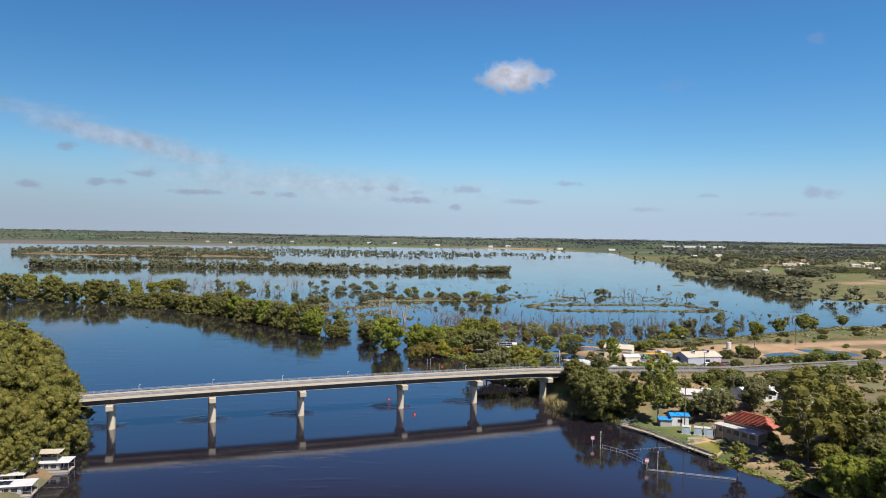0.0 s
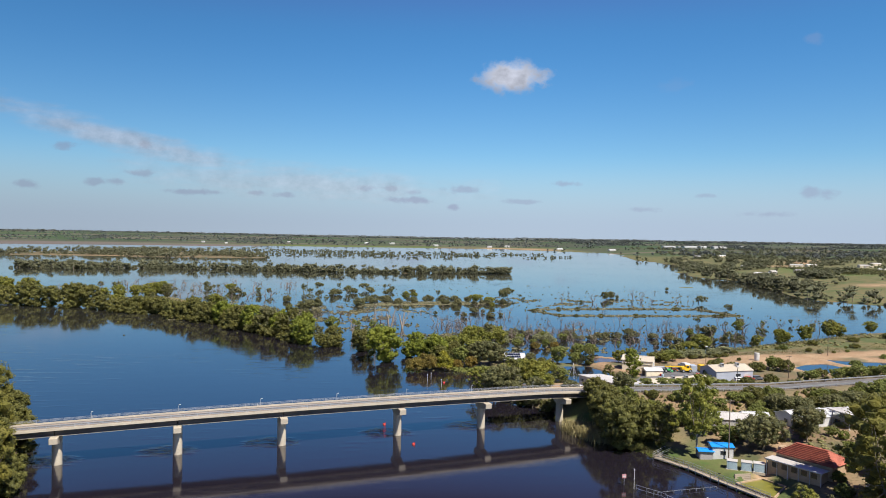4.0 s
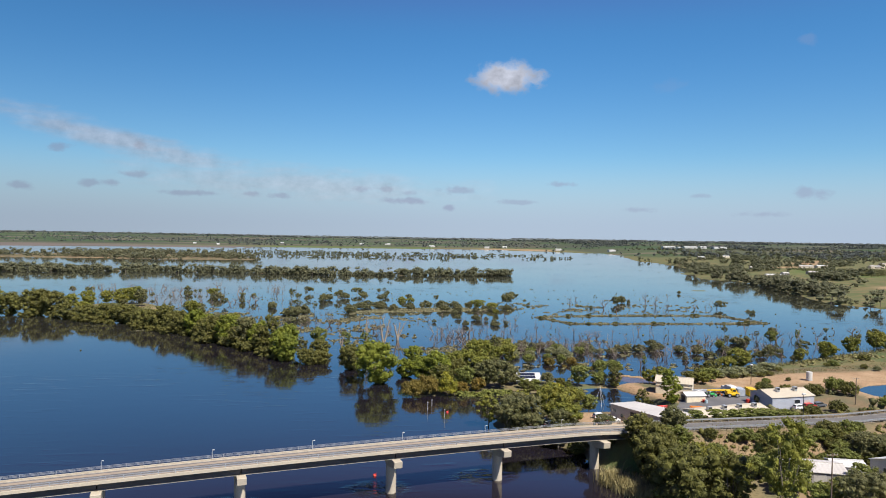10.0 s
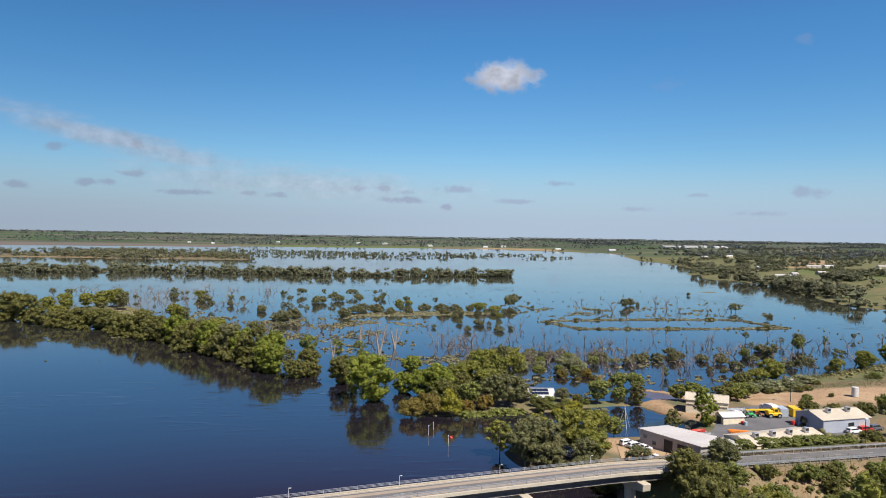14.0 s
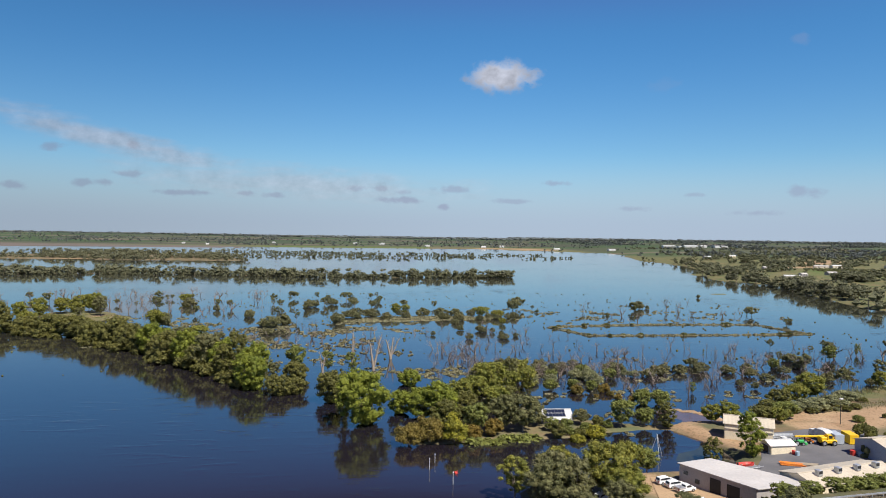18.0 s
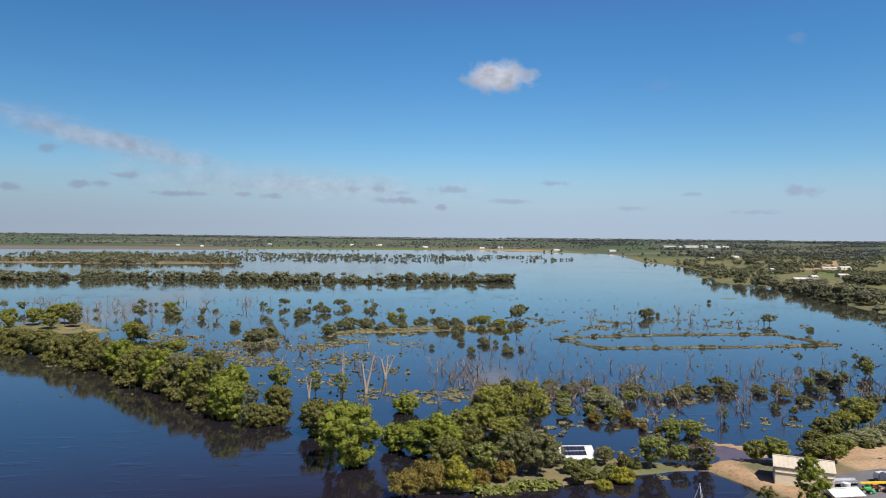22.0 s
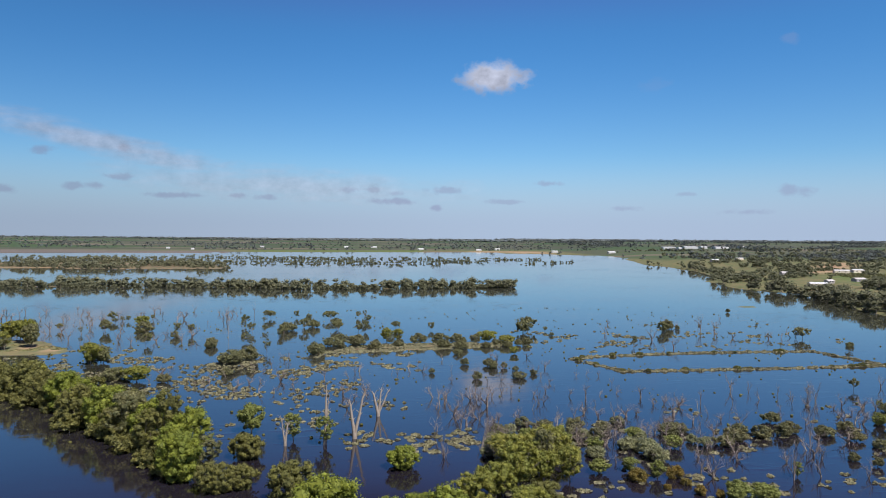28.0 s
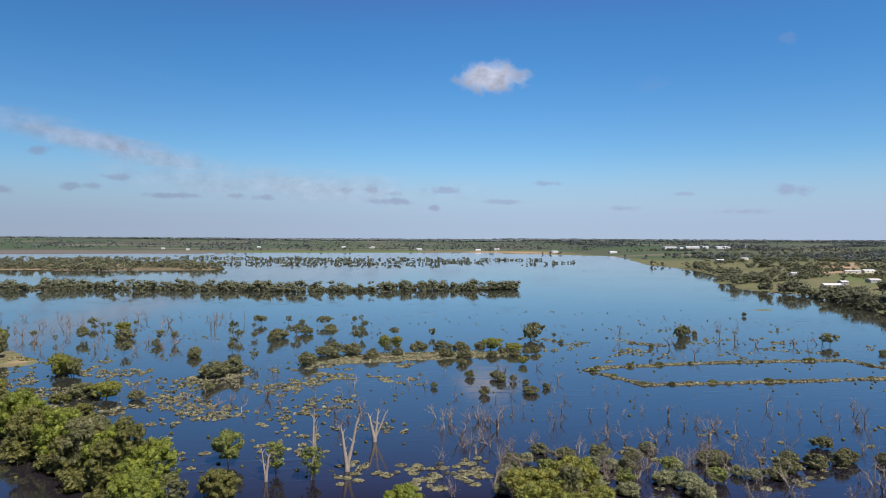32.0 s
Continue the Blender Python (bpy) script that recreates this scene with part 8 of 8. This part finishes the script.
def river_mark(x, y, h, label, sign=False):
    ob = tagged(new("river_mark"), label, "marker post", "river marks")
    ob.location = (x, y, 0)
    part("post", cyl(0, 0, -2.0, h, 0.07, 0.06, 8), STEEL if sign else WHITE, ob)
    if sign:
        part("sign_board", box(-0.5, -0.04, h - 0.9, 0.5, 0.04, h + 0.1, 0.01), SIGN, ob)
        part("sign_stripe", box(-0.42, -0.055, h - 0.6, 0.42, -0.042, h - 0.3), WHITE, ob)
    else:
        part("lamp", cyl(0, 0, h, h + 0.3, 0.15, 0.1, 10), WHITE, ob)


river_mark(67.0, 184.0, 2.6, "red and white warning sign on a post in the flood", True)
river_mark(74.2, 164.5, 2.6, "red and white warning sign on a post beside the drowned fence", True)
river_mark(68.4, 181.5, 4.4, "white lamp post standing in the flood")
river_mark(76.4, 163.0, 4.6, "white lamp post beside the drowned jetty")
river_mark(33.0, 298.0, 2.6, "thin white marker post in the flood")
river_mark(37.2, 288.0, 2.6, "thin white marker post in the channel")
river_mark(35.0, 303.0, 2.0, "short white marker post in the channel")


def buoy(x, y, label):
    ob = tagged(new("buoy"), label, "buoy", "red buoys")
    ob.matrix_basis = pose(x, y, 0, 18, 25, 0) @ Matrix.Diagonal((0.62, 0.62, 0.62, 1))
    bm = bmesh.new()
    bmesh.ops.create_uvsphere(bm, u_segments=14, v_segments=9, radius=0.75)
    bmesh.ops.scale(bm, vec=(1, 1, 0.75), verts=bm.verts[:])
    bmesh.ops.translate(bm, vec=(0, 0, 0.15), verts=bm.verts[:])
    part("float", bm, RED, ob)
    part("top_mark", cyl(0, 0, 0.6, 1.5, 0.3, 0.05, 10), RED, ob)
    part("collar", cyl(0, 0, 0.0, 0.14, 0.85, 0.85, 16), DARK, ob)


for x, y in ((13.5, 238.8), (20.6, 218.7), (39.0, 295.0)):
    buoy(x, y, "red navigation buoy on the river")


def drowned_fence(pts, label, h=1.0):
    ob = tagged(new("drowned_fence"), label, "fence")
    ob.location = (pts[0][0], pts[0][1], 0)
    ox, oy = pts[0]
    for (ax, ay), (bx, by) in zip(pts[:-1], pts[1:]):
        n = max(1, round(math.hypot(bx - ax, by - ay) / 1.9))
        for k in range(n + 1):
            t = k / n
            part("post", cyl(ax + (bx - ax) * t - ox, ay + (by - ay) * t - oy, -1.5, h, 0.07, 0.07, 8), STEEL, ob)
        for z in (0.45, h - 0.05):
            part("rail", bar((ax - ox, ay - oy, z), (bx - ox, by - oy, z), 0.06), STEEL, ob)


drowned_fence(((68.6, 180.8), (70.2, 178.6), (72.4, 176.0), (74.2, 170.5), (75.2, 166.2)), "white steel ramp railing standing in the flood", 1.3)
drowned_fence(((72.6, 178.0), (80.8, 179.2), (88.0, 180.2)), "low steel rail across the drowned boat ramp", 0.5)
drowned_fence(((74.0, 163.4), (84.0, 159.0), (92.5, 155.2)), "dark drowned rail just above the water", 0.25)


def boardwalk(pts, z):
    ob = tagged(new("boardwalk"), "grey river boardwalk with steel handrails along the bank", "boardwalk")
    for (ax, ay), (bx, by) in zip(pts[:-1], pts[1:]):
        a, b = Vector((ax, ay)), Vector((bx, by))
        d = (b - a).normalized()
        nrm = Vector((-d.y, d.x))
        length = (b - a).length
        me = bpy.data.meshes.new("plank")
        bm = box(-0.13, -0.85, -0.06, 0.13, 0.85, 0.0)
        bm.to_mesh(me)
        bm.free()
        me.materials.append(TIMBER)
        n = int(length / 0.29)
        for k in range(n):
            p = a + d * (0.15 + 0.29 * k)
            put("plank", me, ob, pose(p.x, p.y, z, 0, 0, math.degrees(math.atan2(d.y, d.x))))
        for s in (-0.8, 0.8):
            part("bearer", bar((a.x + nrm.x * s, a.y + nrm.y * s, z - 0.18), (b.x + nrm.x * s, b.y + nrm.y * s, z - 0.18), 0.12), CONCRETE, ob)
            for q in (0.5, 1.0):
                part("handrail", bar((a.x + nrm.x * s, a.y + nrm.y * s, z + q), (b.x + nrm.x * s, b.y + nrm.y * s, z + q), 0.05), STEEL, ob)
            m = max(1, round(length / 2.4))
            for k in range(m + 1):
                p = a.lerp(b, k / m) + nrm * s
                part("handrail_post", cyl(p.x, p.y, z - 1.6, z + 1.02, 0.05, 0.05, 6), STEEL, ob)


boardwalk(((88.2, 206.0), (82.6, 201.2), (87.6, 192.2), (90.6, 183.0), (95.2, 171.4)), 0.75)


def tank_box(x, y, turn, label):
    ob = tagged(new("plant_cabinet"), label, "cabinet", "pump cabinets")
    ob.matrix_basis = pose(x, y, ground_at(x, y), 0, 0, turn)
    part("body", box(-1.2, -1.0, 0, 1.2, 1.0, 2.0, 0.06), TEAL, ob)
    part("lid", box(-1.28, -1.08, 2.0, 1.28, 1.08, 2.12, 0.03), PALE_ROOF, ob)
    part("door", box(-0.8, -1.04, 0.2, 0.0, -1.0, 1.8), TEAL, ob)
    part("plinth", box(-1.4, -1.2, -0.6, 1.4, 1.2, 0.05), CONCRETE, ob)


tank_box(97.0, 189.4, -30, "pale blue pump cabinet on a concrete plinth")
tank_box(99.8, 187.6, -30, "pale blue pump cabinet beside the river house")
tank_box(102.0, 186.0, -30, "pale blue pump cabinet with a grey lid")


def houseboat(x, y, turn, length, label, panels=False, upper=False):
    ob = tagged(new("houseboat"), label, "houseboat", "houseboats")
    ob.matrix_basis = pose(x, y, 0, 0, 0, turn)
    L = length / 2
    for sy in (-1.5, 1.5):
        part("pontoon", prism(((-L, -0.3), (-L, 0.45), (L * 0.9, 0.45), (L, 0.3), (L * 0.92, -0.3)), sy - 0.5, sy + 0.5, 0.06), STEEL, ob)
    part("deck", box(-L, -2.1, 0.46, L, 2.1, 0.6), TIMBER, ob)
    # cabin walls are greyed from white to hold the bank trees' shade
    cab = part("cabin", box(-L + 1.0, -1.7, 0.6, L - 2.2, 1.7, 2.75, 0.04), GREYWALL, ob)
    n = max(2, int(length / 2.6))
    for k in range(n):
        xx = -L + 1.8 + k * (length - 4.2) / n
        for sy in (-1.71, 1.71):
            part("window", box(xx, sy - 0.03, 1.35, xx + 1.2, sy + 0.03, 2.25), GLASS, cab)
    part("door", box(L - 2.23, -0.5, 0.62, L - 2.16, 0.5, 2.5), GLASS, cab)
    roof = part("roof", box(-L - 0.2, -2.3, 2.76, L + 0.1, 2.3, 2.9, 0.03), WHITE if upper or panels else PALE_ROOF, ob)
    for xx in (-L + 0.1, 0, L - 0.1):
        for sy in (-2.0, 2.0):
            part("roof_post", cyl(xx, sy, 0.6, 2.76, 0.05, 0.05, 6), STEEL, ob)
    for sy in (-2.05, 2.05):
        part("railing", bar((-L, sy, 1.5), (L, sy, 1.5), 0.04), STEEL, ob)
    if panels:
        for i in range(5):
            for j in range(2):
                part("solar_panel", box(-L + 1.0 + i * 1.1, -1.2 + j * 1.2, 2.98, -L + 2.0 + i * 1.1, -0.1 + j * 1.2, 3.03), PANEL, roof)
    if upper:
        for xx in (-L * 0.4, L * 0.5):
            for sy in (-1.5, 1.5):
                part("canopy_post", cyl(xx, sy, 2.9, 4.9, 0.05, 0.05, 6), STEEL, ob)
        part("canopy", box(-L * 0.5, -1.8, 4.9, L * 0.6, 1.8, 5.0, 0.02), CREAM_ROOF, ob)


houseboat(-70.5, 173.5, 2, 11.0, "two-deck houseboat with a cream canopy, moored by trees", False, True)
houseboat(-76.5, 165.5, 4, 10.0, "houseboat with walls greyed for shade and a flat pale roof, moored under trees")
houseboat(-72.5, 158.5, 6, 11.0, "houseboat with walls greyed for shade and solar panels on its white roof", True)
houseboat(-247.0, 568.0, -22, 15.0, "long houseboat with shade-greyed walls and a pale roof moored along the far levee")


def pale_road():
    bm = bmesh.new()
    line = ((118, 168), (128, 174), (141, 182), (152, 188), (163, 192), (200, 204))
    rows = []
    for k, (x, y) in enumerate(line):
        a, b = line[max(0, k - 1)], line[min(len(line) - 1, k + 1)]
        d = Vector((b[0] - a[0], b[1] - a[1])).normalized()
        for s in (-1.8, 1.8):
            px, py = x - d.y * s, y + d.x * s
            rows.append(bm.verts.new((px, py, ground_at(px, py) + 0.25)))
    for k in range(len(line) - 1):
        bm.faces.new((rows[2 * k], rows[2 * k + 2], rows[2 * k + 3], rows[2 * k + 1]))
    bmesh.ops.recalc_face_normals(bm, faces=bm.faces[:])
    me = bpy.data.meshes.new("lane")
    bm.to_mesh(me)
    bm.free()
    me.materials.append(CONCRETE)
    tagged(put("lane", me), "pale concrete lane behind the river trees", "lane", kind="structure")


pale_road()
